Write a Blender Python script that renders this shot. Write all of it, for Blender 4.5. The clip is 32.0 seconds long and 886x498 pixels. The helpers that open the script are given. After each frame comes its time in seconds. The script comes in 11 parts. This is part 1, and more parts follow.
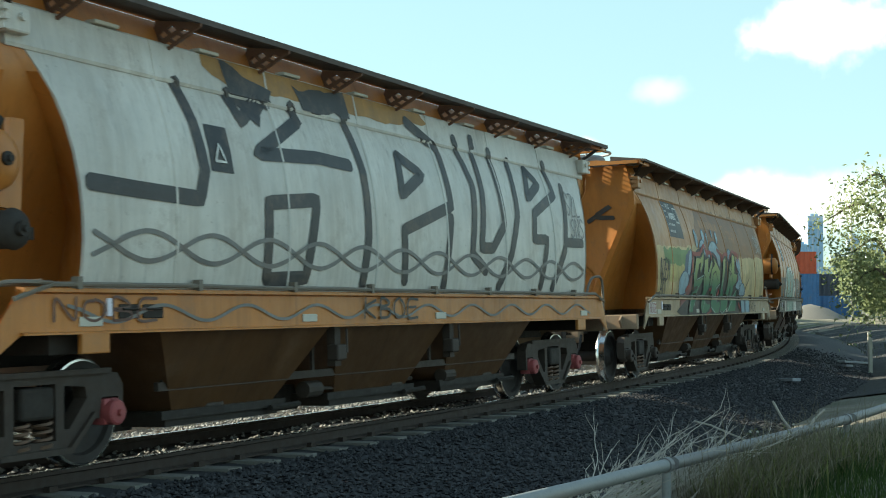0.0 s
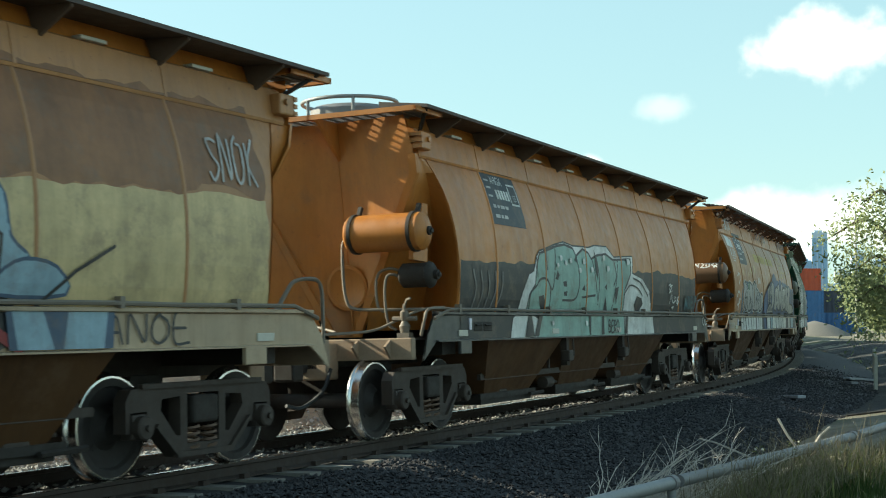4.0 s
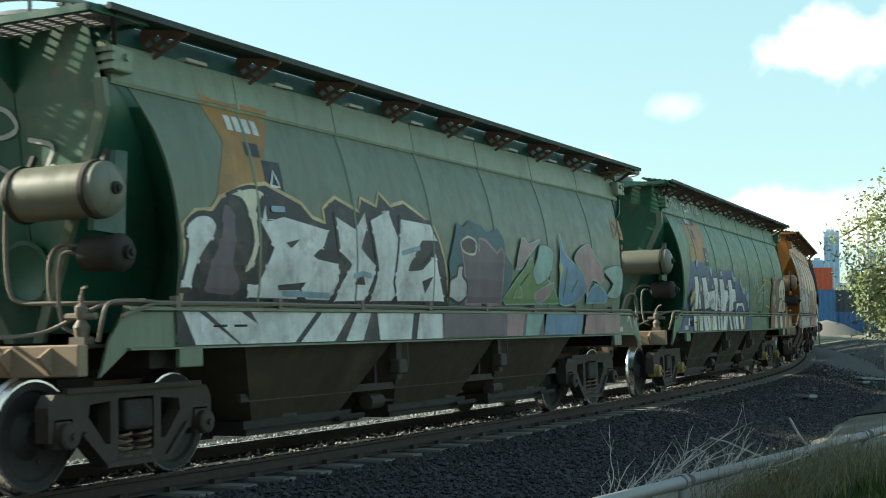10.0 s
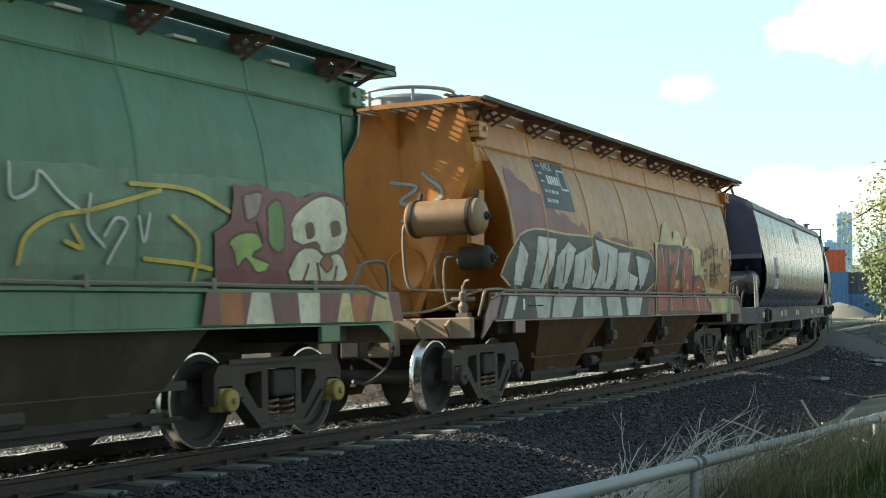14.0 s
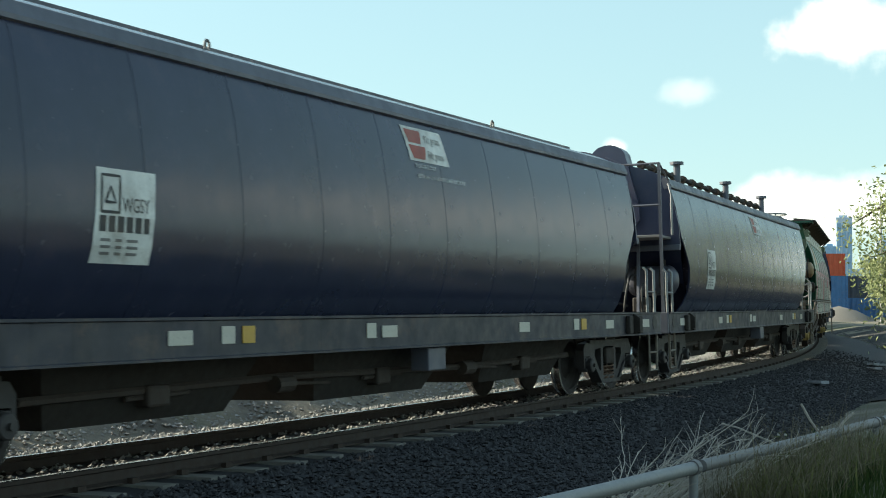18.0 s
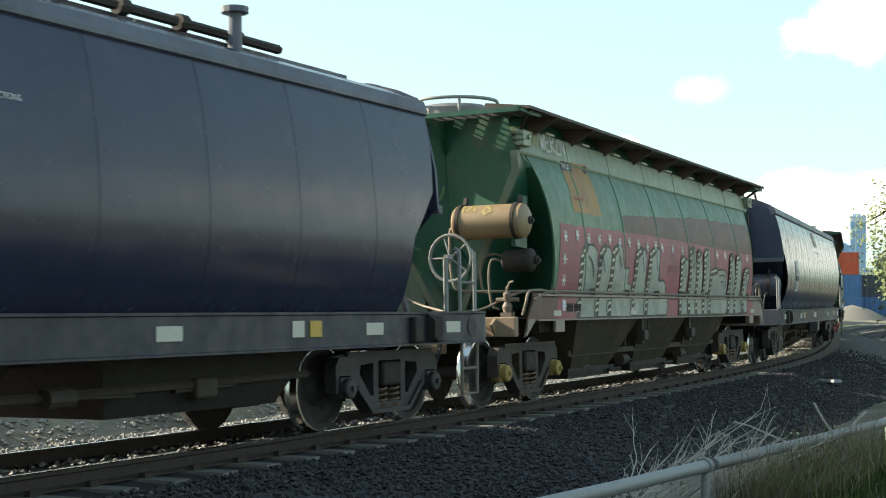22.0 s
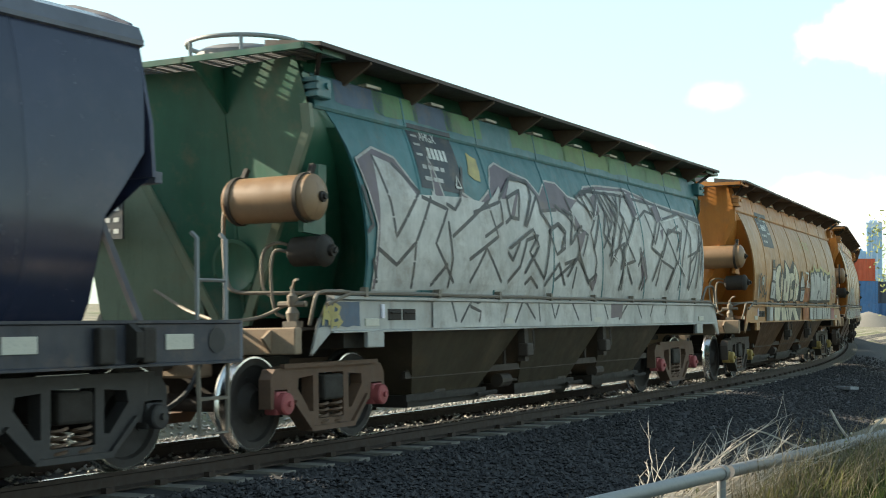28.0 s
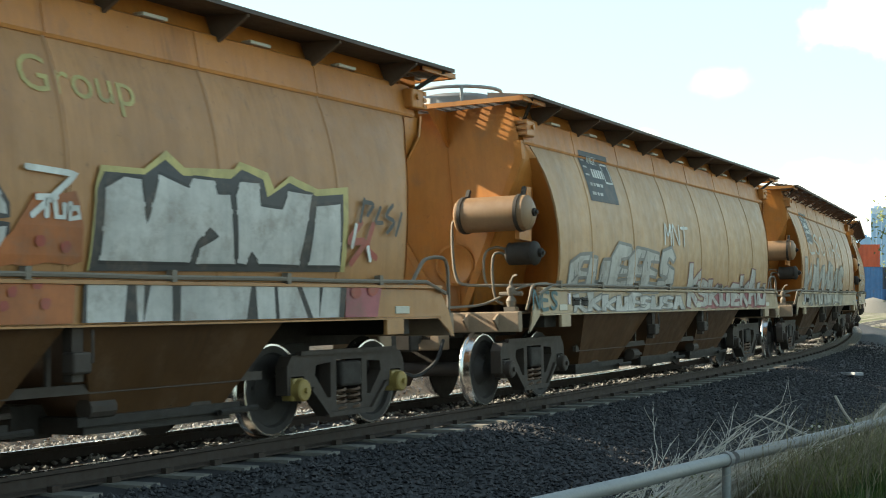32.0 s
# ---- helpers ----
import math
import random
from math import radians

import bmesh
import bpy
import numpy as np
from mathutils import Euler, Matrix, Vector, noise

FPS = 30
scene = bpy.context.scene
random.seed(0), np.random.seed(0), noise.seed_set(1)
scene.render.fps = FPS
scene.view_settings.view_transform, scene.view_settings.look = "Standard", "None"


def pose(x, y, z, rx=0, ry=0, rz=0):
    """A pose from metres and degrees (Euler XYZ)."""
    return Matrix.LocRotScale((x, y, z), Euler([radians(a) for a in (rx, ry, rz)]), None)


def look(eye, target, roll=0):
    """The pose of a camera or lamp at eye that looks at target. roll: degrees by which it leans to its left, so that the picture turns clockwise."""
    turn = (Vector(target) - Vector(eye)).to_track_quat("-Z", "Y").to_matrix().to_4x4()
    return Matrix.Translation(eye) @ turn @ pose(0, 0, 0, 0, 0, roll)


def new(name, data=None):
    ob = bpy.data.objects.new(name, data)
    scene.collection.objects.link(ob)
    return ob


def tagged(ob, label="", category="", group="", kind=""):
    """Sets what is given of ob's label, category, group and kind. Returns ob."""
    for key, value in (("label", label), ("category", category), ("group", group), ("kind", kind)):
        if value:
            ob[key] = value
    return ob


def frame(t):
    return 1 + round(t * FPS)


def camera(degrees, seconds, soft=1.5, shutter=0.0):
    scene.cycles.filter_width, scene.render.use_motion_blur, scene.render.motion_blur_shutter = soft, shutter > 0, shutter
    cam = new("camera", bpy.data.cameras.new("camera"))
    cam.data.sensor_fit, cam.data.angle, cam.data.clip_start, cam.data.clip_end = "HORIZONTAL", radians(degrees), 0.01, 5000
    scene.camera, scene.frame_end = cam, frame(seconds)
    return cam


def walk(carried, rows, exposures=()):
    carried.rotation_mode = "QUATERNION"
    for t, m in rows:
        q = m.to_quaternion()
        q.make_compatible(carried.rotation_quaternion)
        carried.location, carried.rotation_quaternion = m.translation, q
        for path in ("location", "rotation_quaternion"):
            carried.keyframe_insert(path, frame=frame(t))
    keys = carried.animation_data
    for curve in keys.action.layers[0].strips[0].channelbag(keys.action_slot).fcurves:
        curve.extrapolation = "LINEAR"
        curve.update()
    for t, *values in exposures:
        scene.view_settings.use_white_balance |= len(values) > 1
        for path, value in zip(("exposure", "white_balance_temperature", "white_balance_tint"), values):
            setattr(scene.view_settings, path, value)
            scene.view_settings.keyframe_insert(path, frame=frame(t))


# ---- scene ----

# ---------- camera ----------
EYE = (0.0, 0.0, 1.43)
TURNS = [  # seconds, yaw, pitch, roll in degrees
    (0.0, -1.21, 2.18, 0.20), (0.5, -1.17, 2.29, 0.13), (1.0, -1.17, 2.52, 0.08), (1.5, -1.20, 2.57, 0.08),
    (2.0, -1.23, 2.58, 0.03), (2.5, -1.14, 2.57, 0.05), (3.0, -1.10, 2.68, 0.07), (3.5, -1.09, 2.90, 0.06),
    (4.5, -0.98, 2.92, 0.05), (5.5, -0.86, 2.85, 0.06), (6.0, -0.74, 2.69, 0.05), (6.5, -0.70, 2.58, 0.08),
    (7.0, -0.67, 2.43, 0.15), (7.5, -0.75, 2.38, 0.20), (8.0, -0.74, 2.43, 0.18), (8.5, -0.69, 2.55, 0.18),
    (9.0, -0.66, 2.64, 0.22), (9.5, -0.60, 2.79, 0.18), (10.0, -0.59, 2.87, 0.10), (10.5, -0.65, 2.82, 0.08),
    (11.0, -0.62, 2.58, 0.08), (11.5, -0.56, 2.25, 0.12), (12.0, -0.51, 1.91, 0.13), (12.5, -0.41, 1.76, 0.18),
    (13.0, -0.26, 1.79, 0.25), (13.5, -0.17, 1.97, 0.25), (14.0, -0.10, 2.11, 0.18), (14.5, 0.04, 2.18, 0.20),
    (15.5, 0.12, 2.40, 0.26), (16.5, 0.15, 2.60, 0.33), (17.0, 0.10, 2.68, 0.33), (17.5, 0.03, 2.53, 0.38),
    (18.0, -0.10, 2.24, 0.30), (18.5, -0.17, 2.08, 0.24), (19.0, 0.00, 2.20, 0.15), (19.5, 0.10, 2.08, 0.22),
    (20.0, 0.33, 2.14, 0.36), (20.5, 0.38, 2.10, 0.40), (21.0, 0.43, 2.07, 0.42), (21.5, 0.49, 2.14, 0.54),
    (22.0, 0.42, 2.10, 0.60), (22.5, 0.51, 1.88, 0.65), (23.0, 0.55, 1.68, 0.62), (23.5, 0.54, 1.52, 0.60),
    (24.0, 0.71, 1.67, 0.58), (24.5, 0.81, 1.83, 0.55), (25.0, 0.86, 1.86, 0.53), (25.5, 0.93, 1.86, 0.48),
    (26.5, 0.98, 2.12, 0.48), (27.5, 1.01, 2.35, 0.51), (28.0, 1.04, 2.38, 0.55), (28.5, 1.02, 2.29, 0.50),
    (29.0, 0.86, 2.21, 0.45), (29.5, 0.94, 2.40, 0.37), (30.0, 1.02, 2.25, 0.38), (30.5, 1.06, 2.04, 0.45),
    (31.0, 1.13, 1.82, 0.43), (31.5, 1.11, 1.70, 0.37), (32.0, 1.21, 1.87, 0.30),
]


def aim(yaw, pitch, roll):
    y, p = radians(yaw), radians(pitch)
    way = Vector((-math.sin(y) * math.cos(p), math.cos(y) * math.cos(p), math.sin(p)))
    return look(EYE, Vector(EYE) + way * 10, roll)


cam = camera(35.5, 32.0, soft=1.0, shutter=0.15)
walk(cam, [(t, aim(a, b, c)) for t, a, b, c in TURNS], [(0.0, 1.05, 6950, -4), (2.0, 0.90, 6950, -5), (4.0, 0.92, 6950, -5), (7.0, 1.0, 6950, -5), (10.5, 0.98, 7000, -3), (12.0, 1.12, 7400, 1), (14.0, 1.25, 7500, 2), (16.0, 1.12, 7300, 1), (18.0, 0.90, 7000, 0), (20.0, 1.06, 7000, 1), (23.0, 1.32, 7500, 4), (25.0, 1.42, 7500, 4), (28.0, 1.34, 7500, 4), (32.0, 1.42, 7500, 3)])

# ---------- light ----------
SUN_AZ, SUN_EL = 287.0, 25.0   # bearing of the sun, clockwise from +y, and its height
world = bpy.data.worlds.new("sky")
scene.world = world
world.use_nodes = True
wn = world.node_tree
wbg = wn.nodes["Background"]
sky = wn.nodes.new("ShaderNodeTexSky")
sky.sky_type, sky.sun_disc = "NISHITA", False
sky.sun_elevation, sky.sun_rotation = radians(SUN_EL), radians(SUN_AZ)
sky.air_density, sky.dust_density, sky.ozone_density = 1.0, 0.6, 1.4
wbg.inputs["Strength"].default_value = 0.138


def cloud(c, ax, az, soft, seed):
    """How much of a cloud stands in each direction round the direction c."""
    def node(kind, op):
        n = wn.nodes.new(kind)
        n.operation = op
        return n
    co = wn.nodes.new("ShaderNodeTexCoord")
    d = node("ShaderNodeVectorMath", "SUBTRACT")
    d.inputs[1].default_value = c
    k = node("ShaderNodeVectorMath", "MULTIPLY")
    k.inputs[1].default_value = (1 / ax, 1 / ax, 1 / az)
    l = node("ShaderNodeVectorMath", "LENGTH")
    nz = wn.nodes.new("ShaderNodeTexNoise")
    nz.inputs["Scale"].default_value, nz.inputs["Detail"].default_value = 28.0 + seed, 6.0
    s = node("ShaderNodeMath", "MULTIPLY_ADD")
    s.inputs[1].default_value, s.inputs[2].default_value = 1.5, -0.75
    a = node("ShaderNodeMath", "ADD")
    r = wn.nodes.new("ShaderNodeMapRange")
    r.interpolation_type = "SMOOTHSTEP"
    r.inputs["From Min"].default_value, r.inputs["From Max"].default_value = 1.0, 1.0 - soft
    for x, y in ((co.outputs["Generated"], d.inputs[0]), (d.outputs[0], k.inputs[0]), (k.outputs[0], l.inputs[0]), (co.outputs["Generated"], nz.inputs["Vector"]),
                 (nz.outputs["Fac"], s.inputs[0]), (l.outputs["Value"], a.inputs[0]), (s.outputs[0], a.inputs[1]), (a.outputs[0], r.inputs["Value"])):
        wn.links.new(x, y)
    return r.outputs[0]


haze = wn.nodes.new("ShaderNodeMix")      # bright haze that thins out upwards
haze.data_type = "RGBA"
haze.inputs[7].default_value = (2.05, 3.15, 3.65, 1)
hco, hup, hra = (wn.nodes.new("ShaderNode" + k) for k in ("TexCoord", "SeparateXYZ", "MapRange"))
hra.interpolation_type = "SMOOTHSTEP"
hra.inputs["From Min"].default_value, hra.inputs["From Max"].default_value = 0.10, 0.62
hra.inputs["To Min"].default_value, hra.inputs["To Max"].default_value = 0.72, 0.28
wn.links.new(hco.outputs["Generated"], hup.inputs[0])
wn.links.new(hup.outputs["Z"], hra.inputs["Value"])
wn.links.new(hra.outputs[0], haze.inputs[0])
wn.links.new(sky.outputs[0], haze.inputs[6])
tone = haze.outputs[2]
for c_, ax_, az_, soft_, full_, seed_ in (((0.281, 0.942, 0.187), 0.055, 0.030, 0.55, 1.0, 0), ((0.174, 0.973, 0.150), 0.022, 0.013, 0.8, 0.35, 9), ((0.262, 0.963, 0.066), 0.11, 0.030, 0.7, 0.9, 3),
                                    ((0.126, 0.986, 0.112), 0.012, 0.008, 0.8, 0.7, 7), ((0.42, 0.905, 0.06), 0.16, 0.04, 0.6, 0.9, 5), ((-0.3, 0.95, 0.10), 0.3, 0.05, 0.7, 0.7, 11), ((0.8, 0.5, 0.15), 0.35, 0.08, 0.6, 0.8, 2)):
    mx = wn.nodes.new("ShaderNodeMix")
    mx.data_type = "RGBA"
    am = wn.nodes.new("ShaderNodeMath")
    am.operation = "MULTIPLY"
    am.inputs[1].default_value = full_
    wn.links.new(cloud(c_, ax_, az_, soft_, seed_), am.inputs[0])
    wn.links.new(am.outputs[0], mx.inputs[0])
    wn.links.new(tone, mx.inputs[6])
    mx.inputs[7].default_value = (6.2, 6.3, 6.3, 1)
    tone = mx.outputs[2]
wn.links.new(tone, wbg.inputs["Color"])
sun = new("sun", bpy.data.lights.new("sun", "SUN"))
sun.data.energy, sun.data.angle, sun.data.color = 5.0, radians(0.53), (1.0, 0.94, 0.85)
sdir = Vector((math.sin(radians(SUN_AZ)) * math.cos(radians(SUN_EL)), math.cos(radians(SUN_AZ)) * math.cos(radians(SUN_EL)), math.sin(radians(SUN_EL))))
sun.matrix_world = look(sdir * 50, (0, 0, 0))

# ---------- the track's line ----------
STEP, S_MIN, S_MAX = 0.25, -32.0, 290.0
CANT = -1.68


def make_line():
    n0 = int(round(-S_MIN / STEP))
    s = np.arange(S_MIN, S_MAX + STEP, STEP)
    k = np.interp(s, (-32, 0, 12, 24, 36, 48, 80, 290), (-0.0035, -0.00328, -0.0039, -0.00756, -0.0022, -0.0026, -0.0036, -0.004))
    th = np.cumsum(k) * STEP
    th += 0.462 - th[n0]
    x, y = np.cumsum(np.sin(th)) * STEP, np.cumsum(np.cos(th)) * STEP
    return s, x - x[n0], y - y[n0] + 19.38, th


LS, LX, LY, LTH = make_line()


def on_line(s):
    return float(np.interp(s, LS, LX)), float(np.interp(s, LS, LY)), float(np.interp(s, LS, LTH))


def beside(s, w, z):
    """World place w metres to the camera's side of the track's centre."""
    x, y, th = on_line(s)
    return Vector((x + w * math.cos(th), y - w * math.sin(th), z))


def rail_pose(s, along=None):
    """Pose on the canted track: x away along the line, y to its far side."""
    x, y, th = on_line(s)
    return pose(x, y, 0, 0, 0, 90 - math.degrees(th)) @ pose(0, -0.75, 0, CANT) @ pose(0, 0.75, 0)


def gone(t):
    """Metres that the train has run, counted from 19 s."""
    u = t - 19
    return 6.376 * u + 0.0214 * u * u / 2 + 0.00193 * u ** 3 / 6


# ---------- mesh helpers ----------
class B:
    """A bmesh with shapes added to it."""

    def __init__(self):
        self.bm = bmesh.new()

    def box(self, x0, x1, y0, y1, z0, z1, m=None):
        v = [self.bm.verts.new((x, y, z)) for x in (x0, x1) for y in (y0, y1) for z in (z0, z1)]
        if m:
            for a in v:
                a.co = m @ a.co
        for f in ((0, 1, 3, 2), (4, 6, 7, 5), (0, 4, 5, 1), (2, 3, 7, 6), (0, 2, 6, 4), (1, 5, 7, 3)):
            self.bm.faces.new([v[i] for i in f])
        return self

    def bevelbox(self, x0, x1, y0, y1, z0, z1, r=0.015, m=None):
        v0 = set(self.bm.verts)
        self.box(x0, x1, y0, y1, z0, z1)
        mine = [v for v in self.bm.verts if v not in v0]
        edges = {e for v in mine for e in v.link_edges}
        out = bmesh.ops.bevel(self.bm, geom=list(edges), offset=r, segments=2, profile=0.5, affect="EDGES")
        if m:
            for v in {v for f in out["faces"] for v in f.verts} | {v for v in mine if v.is_valid}:
                v.co = m @ v.co
        return self

    def poly(self, pts):
        self.bm.faces.new([self.bm.verts.new(p) for p in pts])
        return self

    def grid(self, rows):
        """A sheet through rows of points."""
        vs = [[self.bm.verts.new(p) for p in row] for row in rows]
        for a, b in zip(vs, vs[1:]):
            for i in range(len(a) - 1):
                self.bm.faces.new((a[i], a[i + 1], b[i + 1], b[i]))
        return self

    def prism(self, outline, axis, a, b):
        """An outline (2D) drawn out along an axis from a to b."""
        def at(p, q):
            return {"x": (q, p[0], p[1]), "y": (p[0], q, p[1]), "z": (p[0], p[1], q)}[axis]
        lo = [self.bm.verts.new(at(p, a)) for p in outline]
        hi = [self.bm.verts.new(at(p, b)) for p in outline]
        n = len(outline)
        self.bm.faces.new(lo[::-1])
        self.bm.faces.new(hi)
        for i in range(n):
            self.bm.faces.new((lo[i], lo[(i + 1) % n], hi[(i + 1) % n], hi[i]))
        return self

    def lathe(self, prof, origin, axis, n=24):
        """A profile of (along, radius) turned about an axis through origin."""
        o, ax = Vector(origin), Vector(axis).normalized()
        a = ax.orthogonal().normalized()
        b = ax.cross(a)
        rings = []
        for d, r in prof:
            if r < 1e-5:
                rings.append([self.bm.verts.new(o + ax * d)])
            else:
                rings.append([self.bm.verts.new(o + ax * d + (a * math.cos(2 * math.pi * i / n) + b * math.sin(2 * math.pi * i / n)) * r) for i in range(n)])
        for p, q in zip(rings, rings[1:]):
            for i in range(n):
                j = (i + 1) % n
                if len(p) == 1 and len(q) > 1:
                    self.bm.faces.new((p[0], q[j], q[i]))
                elif len(q) == 1 and len(p) > 1:
                    self.bm.faces.new((p[i], p[j], q[0]))
                elif len(p) > 1:
                    self.bm.faces.new((p[i], p[j], q[j], q[i]))
        return self

    def tube(self, pts, r, n=8, closed=False):
        """A round bar along points."""
        pts = [Vector(p) for p in pts]
        rings, up = [], None
        for i, p in enumerate(pts):
            a = pts[(i - 1) % len(pts)] if (closed or i) else p
            b = pts[(i + 1) % len(pts)] if (closed or i < len(pts) - 1) else p
            d = (b - a).normalized()
            if up is None:
                up = d.orthogonal().normalized()
            up = (up - d * up.dot(d))
            up = up.normalized() if up.length > 1e-6 else d.orthogonal().normalized()
            side = d.cross(up)
            rings.append([self.bm.verts.new(p + (up * math.cos(2 * math.pi * k / n) + side * math.sin(2 * math.pi * k / n)) * r) for k in range(n)])
        pairs = list(zip(rings, rings[1:])) + ([(rings[-1], rings[0])] if closed else [])
        for p, q in pairs:
            for k in range(n):
                self.bm.faces.new((p[k], p[(k + 1) % n], q[(k + 1) % n], q[k]))
        if not closed:
            self.bm.faces.new(rings[0][::-1])
            self.bm.faces.new(rings[-1])
        return self

    def mesh(self, name, smooth=None):
        bmesh.ops.recalc_face_normals(self.bm, faces=self.bm.faces)
        me = bpy.data.meshes.new(name)
        self.bm.to_mesh(me)
        self.bm.free()
        if smooth:
            me.shade_smooth()
            me.set_sharp_from_angle(angle=radians(smooth))
        return me


def curve_pts(pts, k=4):
    """Points on a smooth line through the given ones."""
    p = [Vector(q) for q in pts]
    p = [p[0] * 2 - p[1]] + p + [p[-1] * 2 - p[-2]]
    out = []
    for i in range(1, len(p) - 2):
        for j in range(k):
            t = j / k
            a, b, c, d = p[i - 1:i + 3]
            out.append(0.5 * (2 * b + (c - a) * t + (2 * a - 5 * b + 4 * c - d) * t * t + (3 * b - a - 3 * c + d) * t ** 3))
    return out + [p[-2]]


def part(name, data, material, parent=None, label="", m=None):
    """One mesh object under a thing or a part. Alike parts share the mesh."""
    if isinstance(data, B):
        data = data.mesh(name)
    if not data.materials:
        data.materials.append(None)
    ob = new(name, data)
    ob.material_slots[0].link = "OBJECT"
    ob.material_slots[0].material = material
    if parent:
        ob.parent = parent
    if m is not None:
        ob.matrix_basis = m
    if label:
        ob["label"] = label
    return ob


def thing(name, label, category, group="", m=None):
    ob = new(name)
    if m is not None:
        ob.matrix_basis = m
    return tagged(ob, label, category, group)

# ---------- materials ----------
class Nodes:
    """Short hand for a node material."""

    def __init__(self, name):
        self.mat = bpy.data.materials.new(name)
        self.mat.use_nodes = True
        self.t = self.mat.node_tree
        self.bsdf = self.t.nodes["Principled BSDF"]
        self.coord = self.t.nodes.new("ShaderNodeTexCoord")

    def put(self, socket, value):
        if hasattr(value, "links"):
            self.t.links.new(value, socket)
        elif isinstance(value, (tuple, list)) and len(value) == 3 and socket.type == "RGBA":
            socket.default_value = (*value, 1)
        else:
            socket.default_value = value

    def noise(self, scale, detail=4, rough=0.6, stretch=None, distort=0.0, source="Object"):
        v = self.coord.outputs[source]
        if stretch:
            mp = self.t.nodes.new("ShaderNodeMapping")
            mp.inputs["Scale"].default_value = stretch
            self.put(mp.inputs["Vector"], v)
            v = mp.outputs[0]
        n = self.t.nodes.new("ShaderNodeTexNoise")
        self.put(n.inputs["Vector"], v)
        n.inputs["Scale"].default_value, n.inputs["Detail"].default_value = scale, detail
        n.inputs["Roughness"].default_value, n.inputs["Distortion"].default_value = rough, distort
        return n.outputs["Fac"]

    def ramp(self, fac, *stops):
        r = self.t.nodes.new("ShaderNodeValToRGB")
        e = r.color_ramp.elements
        while len(e) < len(stops):
            e.new(0.5)
        for k, (p, c) in zip(e, stops):
            k.position = p
            k.color = (c, c, c, 1) if isinstance(c, (int, float)) else (*c, 1)
        self.put(r.inputs[0], fac)
        return r.outputs[0]

    def mix(self, fac, a, b, how="MIX"):
        m = self.t.nodes.new("ShaderNodeMix")
        m.data_type, m.blend_type = "RGBA", how
        self.put(m.inputs[0], fac)
        self.put(m.inputs[6], a)
        self.put(m.inputs[7], b)
        return m.outputs[2]

    def math(self, op, a, b=0.0):
        m = self.t.nodes.new("ShaderNodeMath")
        m.operation = op
        self.put(m.inputs[0], a)
        self.put(m.inputs[1], b)
        return m.outputs[0]

    def bump(self, height, strength=0.3, distance=0.01):
        b = self.t.nodes.new("ShaderNodeBump")
        b.inputs["Strength"].default_value, b.inputs["Distance"].default_value = strength, distance
        self.put(b.inputs["Height"], height)
        self.put(self.bsdf.inputs["Normal"], b.outputs[0])

    def random(self):
        return self.t.nodes.new("ShaderNodeObjectInfo").outputs["Random"]

    def island(self):
        return self.t.nodes.new("ShaderNodeNewGeometry").outputs["Random Per Island"]

    def done(self, color, rough=0.6, metal=0.0, spec=0.5):
        self.put(self.bsdf.inputs["Base Color"], color)
        self.put(self.bsdf.inputs["Roughness"], rough)
        self.put(self.bsdf.inputs["Metallic"], metal)
        self.put(self.bsdf.inputs["Specular IOR Level"], spec)
        return self.mat


def shade(c, k):
    return tuple(min(1.0, x * k) for x in c)


def paint(name, color, rust=(0.10, 0.045, 0.02), wear=0.5, rough=0.40, grime=0.75, spec=0.5):
    """Weathered sheet-metal paint: faded clouds, rain streaks, rust specks."""
    n = Nodes(name)
    c = n.mix(n.ramp(n.noise(0.55, 6, 0.7), (0.30, 0.0), (0.70, 1.0)), shade(color, 0.70), shade(color, 1.22))
    c = n.mix(n.math("MULTIPLY", n.ramp(n.noise(1.0, 6, 0.75, (8.0, 2.0, 0.45)), (0.46, 0.0), (0.70, 1.0)), grime * 0.35), c, shade(color, 0.5))
    c = n.mix(n.math("MULTIPLY", n.ramp(n.noise(1.0, 5, 0.7, (2.2, 2.0, 0.16)), (0.50, 0.0), (0.70, 1.0)), grime * 0.7), c, tuple(0.6 * x * k for x, k in zip(color, (0.95, 0.85, 0.75))))
    c = n.mix(n.math("MULTIPLY", n.ramp(n.noise(2.2, 6, 0.75), (0.53, 0.0), (0.70, 1.0)), grime * 0.55), c, (0.15, 0.092, 0.055))
    c = n.mix(n.math("MULTIPLY", n.ramp(n.noise(0.9, 4, 0.8, (5.0, 2.0, 0.10)), (0.60, 0.0), (0.66, 1.0)), grime * 0.5), c, shade(color, 0.38))
    c = n.mix(n.math("MULTIPLY", n.ramp(n.noise(14.0, 6, 0.7), (0.63, 0.0), (0.70, 1.0)), wear), c, rust)
    n.bump(n.noise(1.6, 3, 0.5), 0.25, 0.03)
    return n.done(c, n.ramp(n.noise(5.0, 4), (0.3, rough * 0.8), (0.7, min(1, rough * 1.35))), 0.0, spec)


def plain(name, color, rough=0.6, metal=0.0, var=0.25, scale=6.0, bump=0.15, spec=0.5):
    n = Nodes(name)
    c = n.mix(n.noise(scale, 5, 0.7), shade(color, 1 - var), shade(color, 1 + var))
    c = n.mix(n.math("MULTIPLY", n.ramp(n.noise(scale * 5, 4, 0.7), (0.5, 0.0), (0.75, 1.0)), 0.5), c, shade(color, 0.6))
    n.bump(n.noise(scale * 6, 4), bump, 0.005)
    return n.done(c, n.ramp(n.noise(scale * 2), (0.3, rough * 0.85), (0.7, min(1.0, rough * 1.2))), metal, spec)


